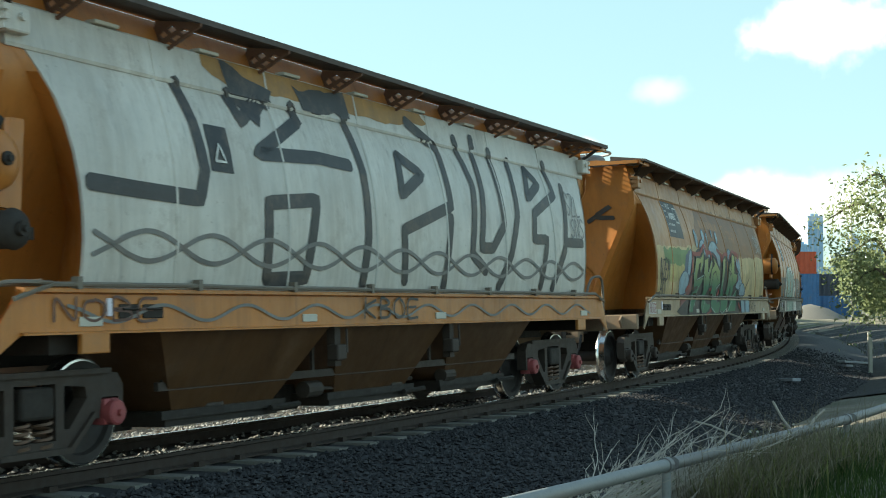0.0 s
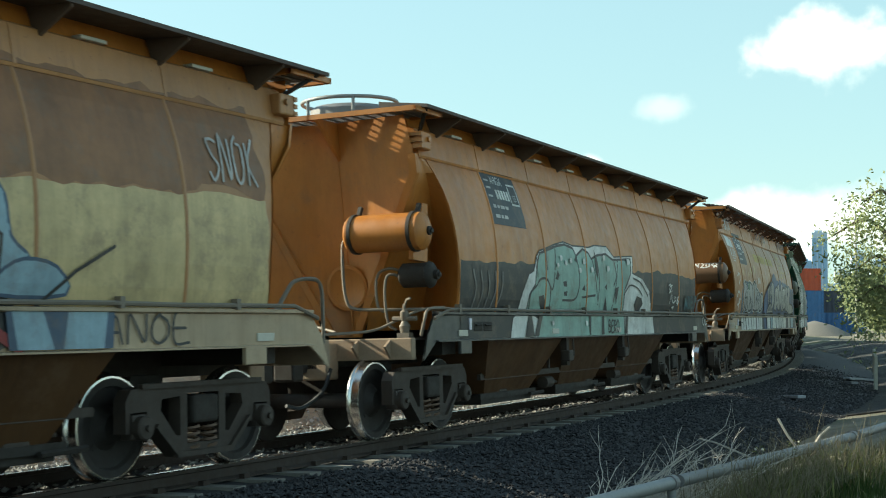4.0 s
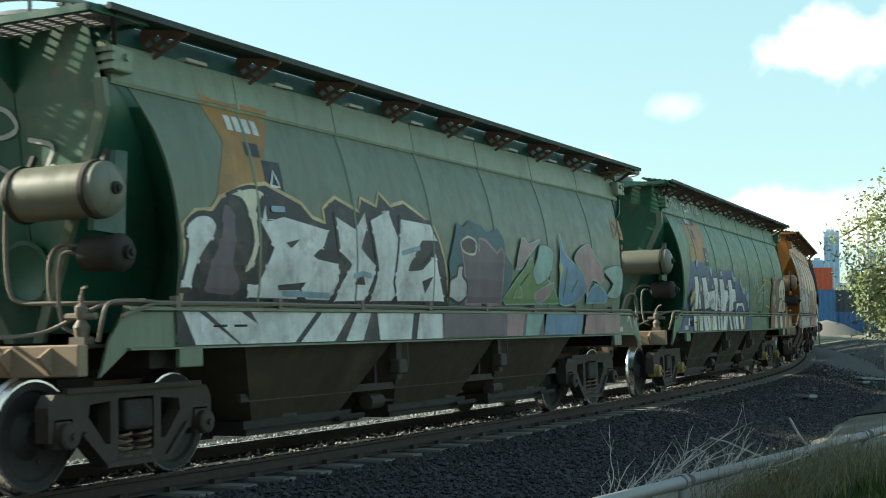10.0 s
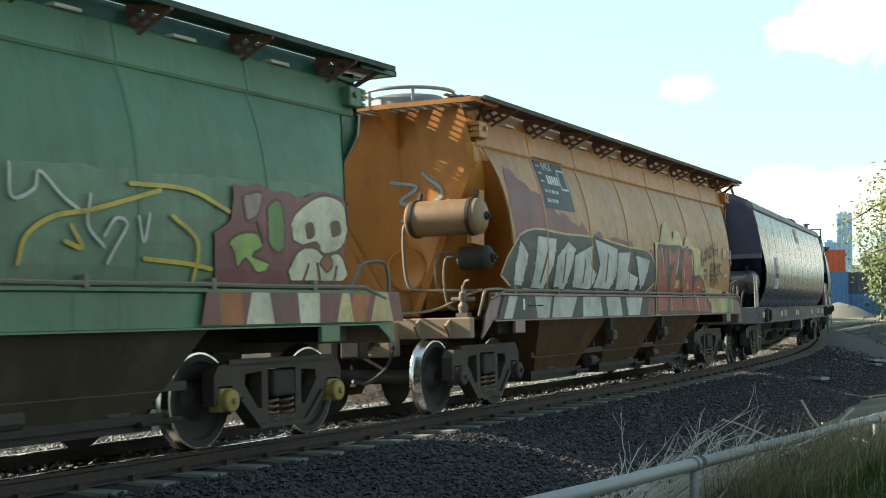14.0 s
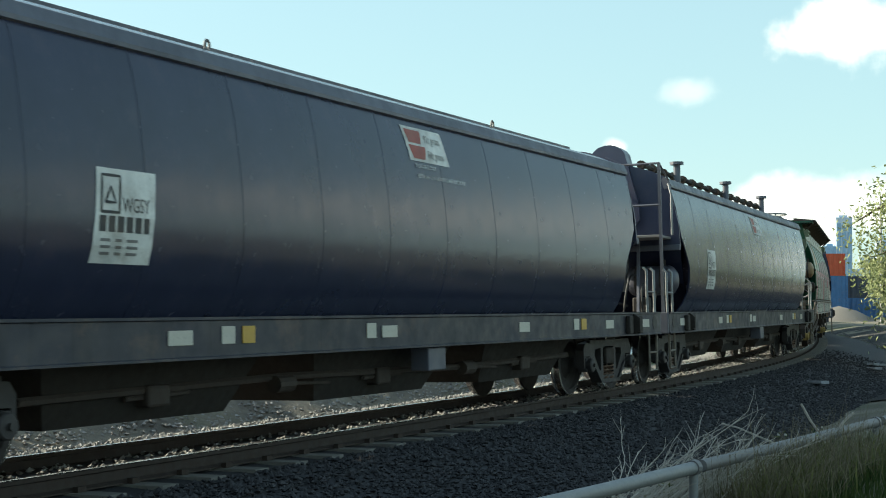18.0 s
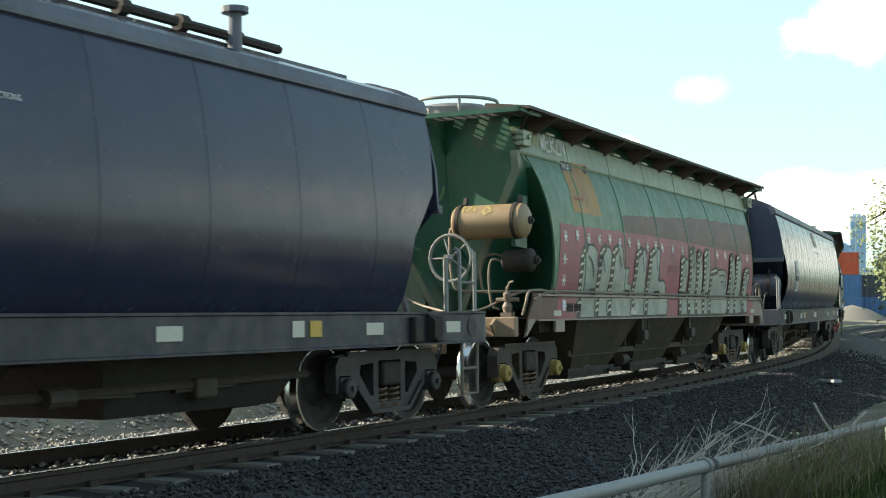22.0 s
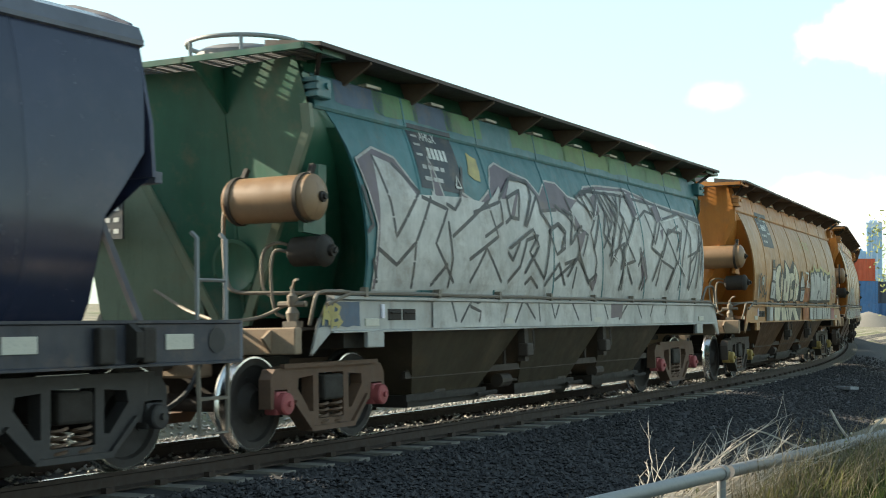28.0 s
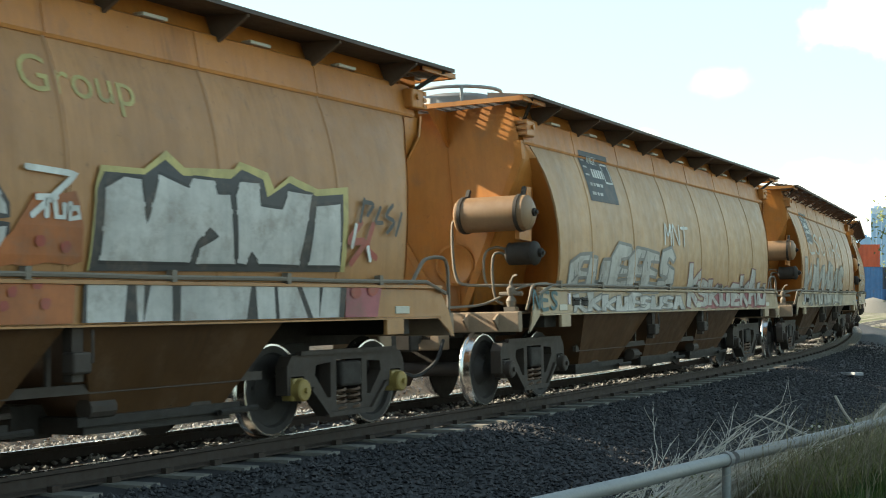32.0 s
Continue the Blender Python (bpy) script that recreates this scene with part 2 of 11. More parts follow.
M = {}
OCHRE, GREEN, NAVY = (0.50, 0.185, 0.038), (0.016, 0.095, 0.058), (0.024, 0.029, 0.056)
M["ochre"] = paint("ochre_paint", OCHRE)
M["brown"] = paint("faded_brown_paint", (0.44, 0.205, 0.075))
M["green"] = paint("green_paint", GREEN, wear=0.4)
M["olive"] = paint("faded_green_paint", (0.15, 0.19, 0.12), wear=0.5)
M["white"] = paint("weathered_white_paint", (0.62, 0.58, 0.52), wear=0.35)
M["grey"] = paint("silver_grey_paint", (0.40, 0.40, 0.40), wear=0.3)
M["navy"] = paint("navy_gloss_paint", NAVY, wear=0.0, rough=0.21, grime=0.15)
M["navy_sill"] = paint("navy_sill_paint", (0.035, 0.035, 0.045), wear=0.05, rough=0.5)
M["chassis"] = plain("grimy_steel", (0.026, 0.019, 0.014), 0.75, 0.0, 0.4, 5.0)
M["bogie"] = plain("bogie_steel", (0.048, 0.033, 0.024), 0.7, 0.0, 0.4, 6.0)
M["bogie_rust"] = plain("rusted_bogie_steel", (0.13, 0.072, 0.045), 0.75, 0.0, 0.45, 6.0)
M["wheel"] = plain("wheel_steel", (0.036, 0.028, 0.024), 0.75, 0.0, 0.35, 4.0)
M["tread"] = plain("polished_tread", (0.62, 0.60, 0.58), 0.22, 1.0, 0.1, 8.0, 0.03)
M["spring"] = plain("spring_steel", (0.14, 0.08, 0.05), 0.65, 0.0, 0.3, 9.0)
M["yellow"] = plain("yellow_cap_paint", (0.30, 0.20, 0.055), 0.55, 0.0, 0.3)
M["pinkcap"] = plain("red_cap_paint", (0.33, 0.07, 0.07), 0.6, 0.0, 0.3)
M["galv"] = plain("galvanised_steel", (0.25, 0.25, 0.245), 0.55, 0.3, 0.15, 9.0, 0.08)
M["pipe"] = plain("thin_pipe_steel", (0.19, 0.155, 0.12), 0.6, 0.1, 0.25, 8.0)
M["label_white"] = plain("reflective_plate", (0.54, 0.50, 0.42), 0.5, 0.0, 0.12, 9.0, 0.03)
M["black"] = plain("black_paint", (0.012, 0.012, 0.014), 0.5, 0.0, 0.3, 5.0, 0.05)
M["boards"] = plain("roof_walkway_steel", (0.085, 0.065, 0.055), 0.7, 0.2, 0.4, 4.0)
M["rail"] = plain("rail_side_rust", (0.042, 0.026, 0.018), 0.8, 0.0, 0.35, 6.0)
M["railtop"] = plain("rail_head_steel", (0.42, 0.40, 0.38), 0.25, 1.0, 0.12, 5.0, 0.03)
M["concrete"] = plain("concrete", (0.19, 0.17, 0.145), 0.85, 0.0, 0.25, 7.0)
M["rubber"] = plain("rubber_hose", (0.02, 0.02, 0.02), 0.6, 0.0, 0.2)
M["galv_dull"] = plain("dull_galvanised_steel", (0.20, 0.19, 0.185), 0.55, 0.3, 0.2, 8.0)
M["gusset"] = plain("rusty_bracket_plate", (0.14, 0.065, 0.035), 0.75, 0.0, 0.35, 7.0)
M["headstock"] = plain("dusty_tan_steel", (0.30, 0.21, 0.14), 0.75, 0.0, 0.35, 5.0)
M["tag"] = plain("pale_tag_plastic", (0.70, 0.66, 0.75), 0.3, 0.0, 0.05)
# dirt plus the deep shade under the wagons, put into the bays' colours
M["ochre_dirty_shade"] = paint("grimy_shaded_ochre_paint", (0.105, 0.048, 0.018), wear=0.3, grime=1.0)
M["olive_dirty_shade"] = paint("grimy_shaded_olive_paint", (0.070, 0.052, 0.032), wear=0.3, grime=1.0)
M["tan"] = paint("faded_tan_paint", (0.42, 0.30, 0.19), wear=0.6)
M["tanbody"] = paint("faded_tan_side_paint", (0.46, 0.26, 0.12), wear=0.4)
M["soot_sill"] = paint("sooty_sill_paint", (0.05, 0.048, 0.045), wear=0.4)
M["palegreen"] = paint("pale_green_paint", (0.25, 0.30, 0.20), wear=0.5)
M["leafgreen"] = paint("mid_green_paint", (0.080, 0.175, 0.095), wear=0.4)
M["tealgreen"] = paint("blue_green_paint", (0.035, 0.145, 0.155), wear=0.4)
M["mauve_sill"] = paint("mauve_sill_paint", (0.23, 0.13, 0.125), wear=0.5)
M["rose_sill"] = paint("rosy_sill_paint", (0.28, 0.21, 0.18), wear=0.5)
M["silver_sill"] = paint("silver_sill_paint", (0.38, 0.37, 0.35), wear=0.5)
M["tank_brown"] = paint("brown_tank_paint", (0.19, 0.10, 0.05), wear=0.3)
M["tank_green"] = paint("dusty_green_tank_paint", (0.19, 0.19, 0.14), wear=0.3)
M["tank_ochre"] = paint("dusty_ochre_tank_paint", (0.30, 0.18, 0.10), wear=0.2)
M["tank_dusty"] = paint("dusty_tan_tank_paint", (0.34, 0.24, 0.14), wear=0.3)
M["boards_green"] = plain("green_walkway_steel", (0.045, 0.06, 0.05), 0.7, 0.1, 0.4, 4.0)
M["navy_chord"] = paint("greyed_navy_paint", (0.10, 0.105, 0.13), wear=0.05, rough=0.45, grime=0.4)
M["navy_end"] = paint("dusty_navy_paint", (0.045, 0.05, 0.09), wear=0.03, rough=0.35, grime=0.3)
M["navy_tank"] = paint("grey_tank_paint", (0.07, 0.07, 0.09), wear=0.05, rough=0.4)
M["bogie_dark"] = plain("dark_bogie_steel", (0.042, 0.036, 0.034), 0.6, 0.0, 0.35, 6.0)
M["amber"] = plain("amber_plate", (0.55, 0.33, 0.06), 0.5, 0.0, 0.1)
M["red_plate"] = plain("red_plate", (0.5, 0.06, 0.05), 0.5, 0.0, 0.1)

# darker bracket steel with the shade under solid walkways put into its colour
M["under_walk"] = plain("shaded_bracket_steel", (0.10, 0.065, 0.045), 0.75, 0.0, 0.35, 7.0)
M["amber_brown"] = paint("warm_brown_paint", (0.43, 0.20, 0.072))
M["dusty_strip"] = paint("dusty_green_strip_paint", (0.16, 0.20, 0.14), wear=0.4)

# ---------- ground, ballast, rails ----------
def ground_material():
    n = Nodes("dry_soil_and_gravel")
    c = n.mix(n.ramp(n.noise(0.35, 6, 0.7), (0.4, 0.0), (0.62, 1.0)), (0.17, 0.15, 0.12), (0.32, 0.28, 0.21))
    c = n.mix(n.ramp(n.noise(9.0, 6, 0.8), (0.45, 0.0), (0.7, 0.8)), c, (0.13, 0.115, 0.10))
    c = n.mix(n.ramp(n.noise(0.12, 4, 0.6), (0.50, 0.0), (0.62, 0.7)), c, (0.075, 0.10, 0.03))
    n.bump(n.noise(20.0, 6, 0.8), 0.7, 0.05)
    return n.done(c, 0.95, 0.0, 0.2)


def stone_material(name="shaded_bluestone_ballast", lo=(0.020, 0.019, 0.021), hi=(0.072, 0.067, 0.068)):
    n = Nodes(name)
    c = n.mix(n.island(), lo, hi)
    c = n.mix(n.ramp(n.noise(30.0, 4, 0.7), (0.45, 0.0), (0.7, 0.6)), c, shade(lo, 1.8))
    n.bump(n.noise(60.0, 3), 0.4, 0.01)
    return n.done(c, 0.85, 0.0, 0.3)


def verge_material():
    n = Nodes("shaded_gravel")
    # the dark tones carry the shade of train and trees
    c = n.mix(n.noise(14.0, 6, 0.8), (0.022, 0.021, 0.021), (0.10, 0.095, 0.09))
    c = n.mix(n.ramp(n.noise(0.45, 5, 0.65), (0.55, 0.0), (0.66, 0.75)), c, (0.22, 0.195, 0.155))
    n.bump(n.noise(24.0, 6, 0.8), 0.9, 0.06)
    return n.done(c, 0.92, 0.0, 0.2)


M["verge_gravel"] = verge_material()
# one ballast: train's shade put into the near stones' colour, sunlight into the far
M["ground"], M["stone"], M["lit_dust_stone"] = ground_material(), stone_material(), stone_material("sunlit_dusty_ballast", (0.16, 0.15, 0.135), (0.40, 0.38, 0.35))


def ballast_z(w):
    """Height of the ballast across the track, w to the camera's side."""
    a = abs(w - 0.0)
    return float(np.interp(a, (0, 1.9, 3.4, 4.2), (-0.188, -0.198, -0.58, -0.70)))


def land_z(x, y):
    """The land's height away from the track: low by the line, a bank where the camera stands."""
    d = np.hypot(LX - x, LY - y)
    i = int(np.argmin(d))
    side = (x - LX[i]) * math.cos(LTH[i]) - (y - LY[i]) * math.sin(LTH[i])
    n = 0.05 * noise.noise((x * 0.7, y * 0.7, 0)) + 0.10 * noise.noise((x * 0.15, y * 0.15, 3))
    if side > 0:
        return float(np.interp(side, (0, 3.6, 5.2, 6.6, 9, 40), (-0.8, -0.72, -0.45, -0.18, -0.15, -0.2))) + n * min(1, side / 4)
    return float(np.interp(-side, (0, 3.6, 4.6, 7.0, 9, 40), (-0.8, -0.72, -0.3, 0.85, 0.95, 0.6))) + n * 2


def build_ground():
    xs = [-3000, -1200, -500, -200, -90] + list(np.arange(-45, 46, 1.0)) + [60, 90, 200, 500, 1200, 3000]
    ys = [-600, -200, -60] + list(np.arange(-8, 75, 1.0)) + [85, 100, 130, 200, 400, 900, 2000, 4500]
    b = B()
    b.grid([[(x, y, land_z(x, y) if abs(x) < 300 and y < 450 else -0.3) for y in ys] for x in xs])
    g = part("ground", b.mesh("ground", 60), M["ground"])
    tagged(g, "dry bare soil with gravel and weeds", "ground", kind="structure")
    # ballast bed
    rows = []
    for s in np.arange(S_MIN + 1, S_MAX - 10, 1.0):
        rows.append([beside(s, w, ballast_z(w) + 0.025 * noise.noise((s, w * 2, 1))) for w in np.arange(-4.2, 4.21, 0.3)])
    # gravel beyond the ballast on the camera's side, shade put into its dark colour
    yard = []
    for s in np.arange(13.0, 90.0, 1.0):
        wide = 10.5 + 1.6 * noise.noise((s * 0.21, 0, 7)) + 0.7 * noise.noise((s * 0.9, 0, 9))
        yard.append([(q.x, q.y, land_z(q.x, q.y) + (0.035 if w < wide - 0.1 else -0.04)) for w in np.linspace(3.9, wide, 10) for q in (beside(s, w, 0),)])
    tagged(part("gravel_verge", B().grid(yard).mesh("gravel_verge", 60), M["verge_gravel"]), "gravel beside the ballast, dark with painted shade", "gravel", kind="structure")
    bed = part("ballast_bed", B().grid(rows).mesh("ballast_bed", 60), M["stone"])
    tagged(bed, "bluestone ballast bed under the track, dark with painted shade", "ballast", kind="structure")


RAIL = [(-0.07, -0.17), (0.07, -0.17), (0.07, -0.155), (0.012, -0.135), (0.009, -0.05), (0.035, -0.038), (0.035, -0.008), (0.026, 0.0),
        (-0.026, 0.0), (-0.035, -0.008), (-0.035, -0.038), (-0.009, -0.05), (-0.012, -0.135), (-0.07, -0.155)]


def build_track():
    for y in (-0.753, 0.753):
        b = B()
        rings = []
        for s in np.arange(S_MIN + 1, S_MAX - 12, 1.5):
            m = rail_pose(s)
            rings.append([b.bm.verts.new(m @ Vector((0, y + p, z))) for p, z in RAIL])
        for p, q in zip(rings, rings[1:]):
            for i in range(14):
                f = b.bm.faces.new((p[i], p[(i + 1) % 14], q[(i + 1) % 14], q[i]))
                f.material_index = 1 if i in (6, 7, 8) else 0
        me = b.mesh("rail")
        me.materials.append(M["rail"])
        me.materials.append(M["railtop"])
        tagged(part("rail", me, M["rail"]), "worn steel rail with rusty web and polished head", "rail", "rails of the line", "structure")
    sl = B()
    sl.prism([(-0.13, -0.36), (0.13, -0.36), (0.11, -0.17), (-0.11, -0.17)], "y", -1.27, 1.27)
    me = sl.mesh("sleeper")
    clip = B()
    for y in (-0.753, 0.753):
        for d in (-0.105, 0.105):
            clip.box(-0.05, 0.05, y + d - 0.03, y + d + 0.03, -0.17, -0.12)
    cm_ = clip.mesh("rail_clip")
    for i, s in enumerate(np.arange(-30.0, 150.0, 0.68)):
        o = part("sleeper", me, M["concrete"], m=rail_pose(s))
        tagged(o, "concrete sleeper set in dark ballast", "sleeper", "sleepers of the track", "structure")
        part("rail_clip", cm_, M["rail"], o)


build_ground()
build_track()

# ---------- hopper wagons ----------
PITCH = 15.85
L_END, R_END = 1.42, PITCH - 1.42      # ends of the hopper's sides
SIDE = [(1.395, 1.50), (1.425, 1.68), (1.445, 1.90), (1.452, 2.12), (1.446, 2.36), (1.425, 2.60), (1.385, 2.83), (1.33, 3.04), (1.265, 3.24), (1.19, 3.42)]
ARC = np.concatenate([[0], np.cumsum([math.dist(a, b) for a, b in zip(SIDE, SIDE[1:])])])
SIDE_H = float(ARC[-1])


def side_pt(u, v, out=0.0):
    """A point of the camera's side of the hopper: u along from its front end, v up its curve."""
    w, z = float(np.interp(v, ARC, [p[0] for p in SIDE])), float(np.interp(v, ARC, [p[1] for p in SIDE]))
    a = float(np.interp(v, ARC, np.gradient([p[0] for p in SIDE], ARC)))
    k = math.hypot(1, a)
    return Vector((L_END + u, -(w + out / k), z - out * a / k))


MESH = {}


def shared(key, build):
    if key not in MESH:
        MESH[key] = build()
    return MESH[key]


def edge_in(v):
    """How far the side sheet's end stands back from the end brackets, at v up its curve."""
    return float(np.interp(v, (0, 0.5, 1.0, 1.5, SIDE_H), (0.60, 0.60, 0.54, 0.43, 0.20)))


def end_x(z):
    """The slightly leaning plane of the hopper's front end sheet."""
    return 1.22 + 0.165 * (3.8 - z)


def end_half(z):
    """Half the width of the end sheet, which narrows downwards to a V."""
    return min(1.19, 0.24 + 0.51 * (z - 1.34)) if z < 3.5 else 1.19 - 0.2 * (z - 3.5)


def end_fold(y, z):
    """How far the sheet creases back towards its middle, added to catch grazing sun."""
    return 0.20 * max(0.0, 1 - abs(y) / max(0.1, end_half(z)))


END_Z = (3.92, 3.72, 3.50, 3.22, 2.85, 2.45, 2.05, 1.65, 1.22)


def side_panel_mesh(sign, u0, u1):
    """One sheet of the hopper's side, with its thickness and the pressed rib at its joint."""
    b = B()
    full = R_END - L_END
    def row(u, out):
        pts = []
        for (w, z), v in zip(SIDE, ARC):
            e = edge_in(v)
            x = min(max(u, e), full - e)
            pts.append(Vector((L_END + x, sign * (w + out), z)))
        return pts
    us = list(np.linspace(u0, u1 - 0.06, 4))
    b.grid([row(us[0], -0.03)] + [row(u, 0.0) for u in us] + [row(u1 - 0.045, 0.014), row(u1 - 0.02, 0.014), row(u1 - 0.006, 0.0), row(u1 - 0.004, -0.03)])
    return b.mesh("side_panel", 40)


def end_mesh(back):
    b = B()
    def X(x):
        return PITCH - x if back else x
    rows = [[Vector((X(end_x(z) + end_fold(end_half(z) * q, z)), end_half(z) * q, z)) for q in (-1, -0.5, 0, 0.5, 1)] for z in END_Z]
    b.grid(rows)
    return b.mesh("end_sheet", 30)


def corner_mesh(back, q):
    b = B()
    def X(x):
        return PITCH - x if back else x
    outer = [Vector((X(L_END + edge_in(ARC[9 - i]) + 0.01), q * (SIDE[9 - i][0] - 0.012), SIDE[9 - i][1])) for i in range(10)]
    inner = [Vector((X(end_x(v.z) + 0.012), end_half(v.z) * q, v.z)) for v in outer]
    inner[-1].z = outer[-1].z = 1.30
    if q > 0 and not back:      # this corner is closed flat, in the end's plane
        outer = [Vector((end_x(v.z) - 0.42 * min(1, (3.42 - v.z) / 0.5), v.y + 0.02, v.z)) for v in outer]
        rim = [Vector((L_END + edge_in(ARC[9 - i]) + 0.01, v.y, v.z)) for i, v in enumerate(outer)]
        b.grid([inner, outer, rim])
        return b.mesh("corner_sheet", 30)
    deep = [a.lerp(c, 0.45) + Vector((0.85 if not back else -0.85, -q * 0.22, 0)) * min(1, i / 6) for i, (a, c) in enumerate(zip(inner, outer))]
    b.grid([inner, deep, outer])
    return b.mesh("corner_sheet", 50)


def end_rib_mesh(back, q):
    """A flat strip down each slanting edge of the end sheet, and the seam down its middle."""
    b = B()
    def X(x):
        return PITCH - x if back else x
    if q:
        zs = (3.44, 3.2, 2.6, 2.0, 1.4, 1.22)
        b.grid([[Vector((X(end_x(z) + dx), q * (end_half(z) + dw), z)) for dw, dx in ((-0.075, 0.01), (-0.07, -0.022), (0.035, -0.022), (0.045, 0.03))] for z in zs])
    else:
        b.tube([(X(end_x(z) + end_fold(0.04, z)), -0.04, z) for z in (3.9, 3.0, 2.14)], 0.014, 4)
        b.tube([(X(end_x(z) + end_fold(0.04, z)), -0.04, z) for z in (1.58, 1.24)], 0.014, 4)
    return b.mesh("end_rib")


def end_ring_mesh(back):
    """The round bolted cover low on the end sheet."""
    b = B()
    def X(x):
        return PITCH - x if back else x
    c = Vector((X(end_x(1.85) + 0.07), -0.06, 1.85))
    d = Vector((-1.0 if not back else 1.0, 0, -0.165)).normalized()
    b.lathe([(0.0, 0.29), (0.012, 0.29), (0.014, 0.25), (0.006, 0.24), (0.006, 0.0)], c, d, 26)
    for i in range(12):
        a = i * math.pi / 6 + 0.2
        b.lathe([(0, 0.013), (0.022, 0.013), (0.024, 0)], c + Vector((0, 0.27 * math.cos(a), 0.27 * math.sin(a))), d, 6)
    return b.mesh("end_cover", 40)


def top_plate_mesh(sign):
    b = B()
    b.prism([(sign * 1.205, 3.41), (sign * 1.215, 3.44), (sign * 1.15, 3.77), (sign * 1.09, 3.80), (sign * 1.06, 3.77), (sign * 1.16, 3.41)], "x", L_END - 0.03, R_END + 0.03)
    for i in range(1, 7):      # joint straps between the sheets
        x = L_END + i * (R_END - L_END) / 7 - 0.03
        b.prism([(sign * 1.222, 3.435), (sign * 1.158, 3.772), (sign * 1.150, 3.772), (sign * 1.214, 3.435)], "x", x, x + 0.035)
    return b.mesh("top_plate")


def corner_bracket_mesh(back):
    b = B()
    def X(x):
        return PITCH - x if back else x
    x0, x1 = sorted((X(L_END - 0.11), X(L_END + 0.16)))
    b.bevelbox(x0, x1, -1.30, -1.16, 3.50, 3.72, 0.02)
    for i in range(3):
        x2, x3 = sorted((X(L_END - 0.14), X(L_END - 0.08)))
        b.box(x2, x3, -1.31, -1.10, 3.51 + i * 0.075, 3.555 + i * 0.075)
    b.lathe([(0, 0.035), (0.03, 0.035), (0.032, 0)], (X(L_END + 0.06), -1.30, 3.63), (0, -1, 0), 10)
    return b.mesh("corner_bracket")


def stay_mesh(back):
    def X(x):
        return PITCH - x if back else x
    return B().tube([(X(L_END + 0.02), -1.20, 3.70), (X(L_END - 0.30), -1.46, 3.96)], 0.028, 5).mesh("walkway_stay")


def roof_mesh():
    b = B()
    prof = [(-1.075, 3.77), (-0.98, 4.015), (-0.5, 4.06), (0, 4.07), (0.5, 4.06), (0.98, 4.015), (1.075, 3.77), (1.05, 3.7), (-1.05, 3.7)]
    b.prism(prof, "x", L_END + 0.02, R_END - 0.02)
    return b.mesh("roof")


def board_mesh(sign, i):
    w = 0.93 + i * 0.098
    return B().box(1.04, PITCH - 1.04, min(sign * w, sign * (w + 0.058)), max(sign * w, sign * (w + 0.058)), 4.035 - i * 0.016, 4.06 - i * 0.016).mesh("board")


def walk_edge_mesh(sign):
    return B().box(1.0, PITCH - 1.0, min(sign * 1.495, sign * 1.535), max(sign * 1.495, sign * 1.535), 3.93, 3.985).mesh("walkway")


def walk_slab_mesh(sign):
    b = B()
    b.prism([(sign * 0.88, 3.99), (sign * 0.88, 4.065), (sign * 1.53, 3.985), (sign * 1.53, 3.945)], "x", 1.0, PITCH - 1.0)
    return b.mesh("walkway")


def platform_frame_mesh(back):
    b = B()
    def X(x):
        return PITCH - x if back else x
    for xa in (0.84, 1.55):
        x0, x1 = sorted((X(xa), X(xa + 0.05)))
        b.box(x0, x1, -1.45, 1.45, 3.90, 3.96)
    for y in (-1.45, 0.0, 1.41):
        x0, x1 = sorted((X(0.84), X(1.6)))
        b.box(x0, x1, y, y + 0.04, 3.90, 3.96)
    b.prism([(X(0.86), 3.92), (X(1.46), 3.92), (X(1.50), 3.42)], "y", -0.085, -0.045)
    return b.mesh("end_platform")


def grating_mesh(back):
    b = B()
    def X(x):
        return PITCH - x if back else x
    for i in range(9):
        xa = 0.91 + i * 0.073
        x0, x1 = sorted((X(xa), X(xa + 0.035)))
        b.box(x0, x1, -1.40, 1.40, 3.93, 3.955)
    for i in range(17):
        y = -1.36 + i * 0.17
        x0, x1 = sorted((X(0.9), X(1.55)))
        b.box(x0, x1, y, y + 0.02, 3.915, 3.932)
    return b.mesh("grating")


def hoop_mesh():
    pts = [(1.9 + 0.62 * math.cos(a), 0.62 * math.sin(a), 4.25) for a in np.linspace(0, 2 * math.pi, 28, endpoint=False)]
    b = B().tube(pts, 0.025, 7, closed=True)
    for a in (0.5, 2.6, 3.7, 5.8):
        b.tube([(1.9 + 0.62 * math.cos(a), 0.62 * math.sin(a), 4.25), (1.9 + 0.62 * math.cos(a), 0.62 * math.sin(a), 4.0)], 0.022, 6)
    return b.mesh("hatch_hoop", 60)


def hatch_mesh():
    return B().lathe([(0, 0.52), (0.12, 0.52), (0.17, 0.47), (0.20, 0.2), (0.21, 0)], (1.9, 0, 4.02), (0, 0, 1), 26).mesh("hatch_lid", 40)


TANK = (1.17, -1.37, 2.48)


def tank_mesh():
    b = B()
    r = 0.232
    b.lathe([(-0.055, 0), (-0.045, 0.12), (0.0, 0.205), (0.03, r), (0.98, r), (1.01, 0.205), (1.05, 0.12), (1.06, 0)], TANK, (0, 1, 0), 26)
    return b.mesh("air_tank", 40)


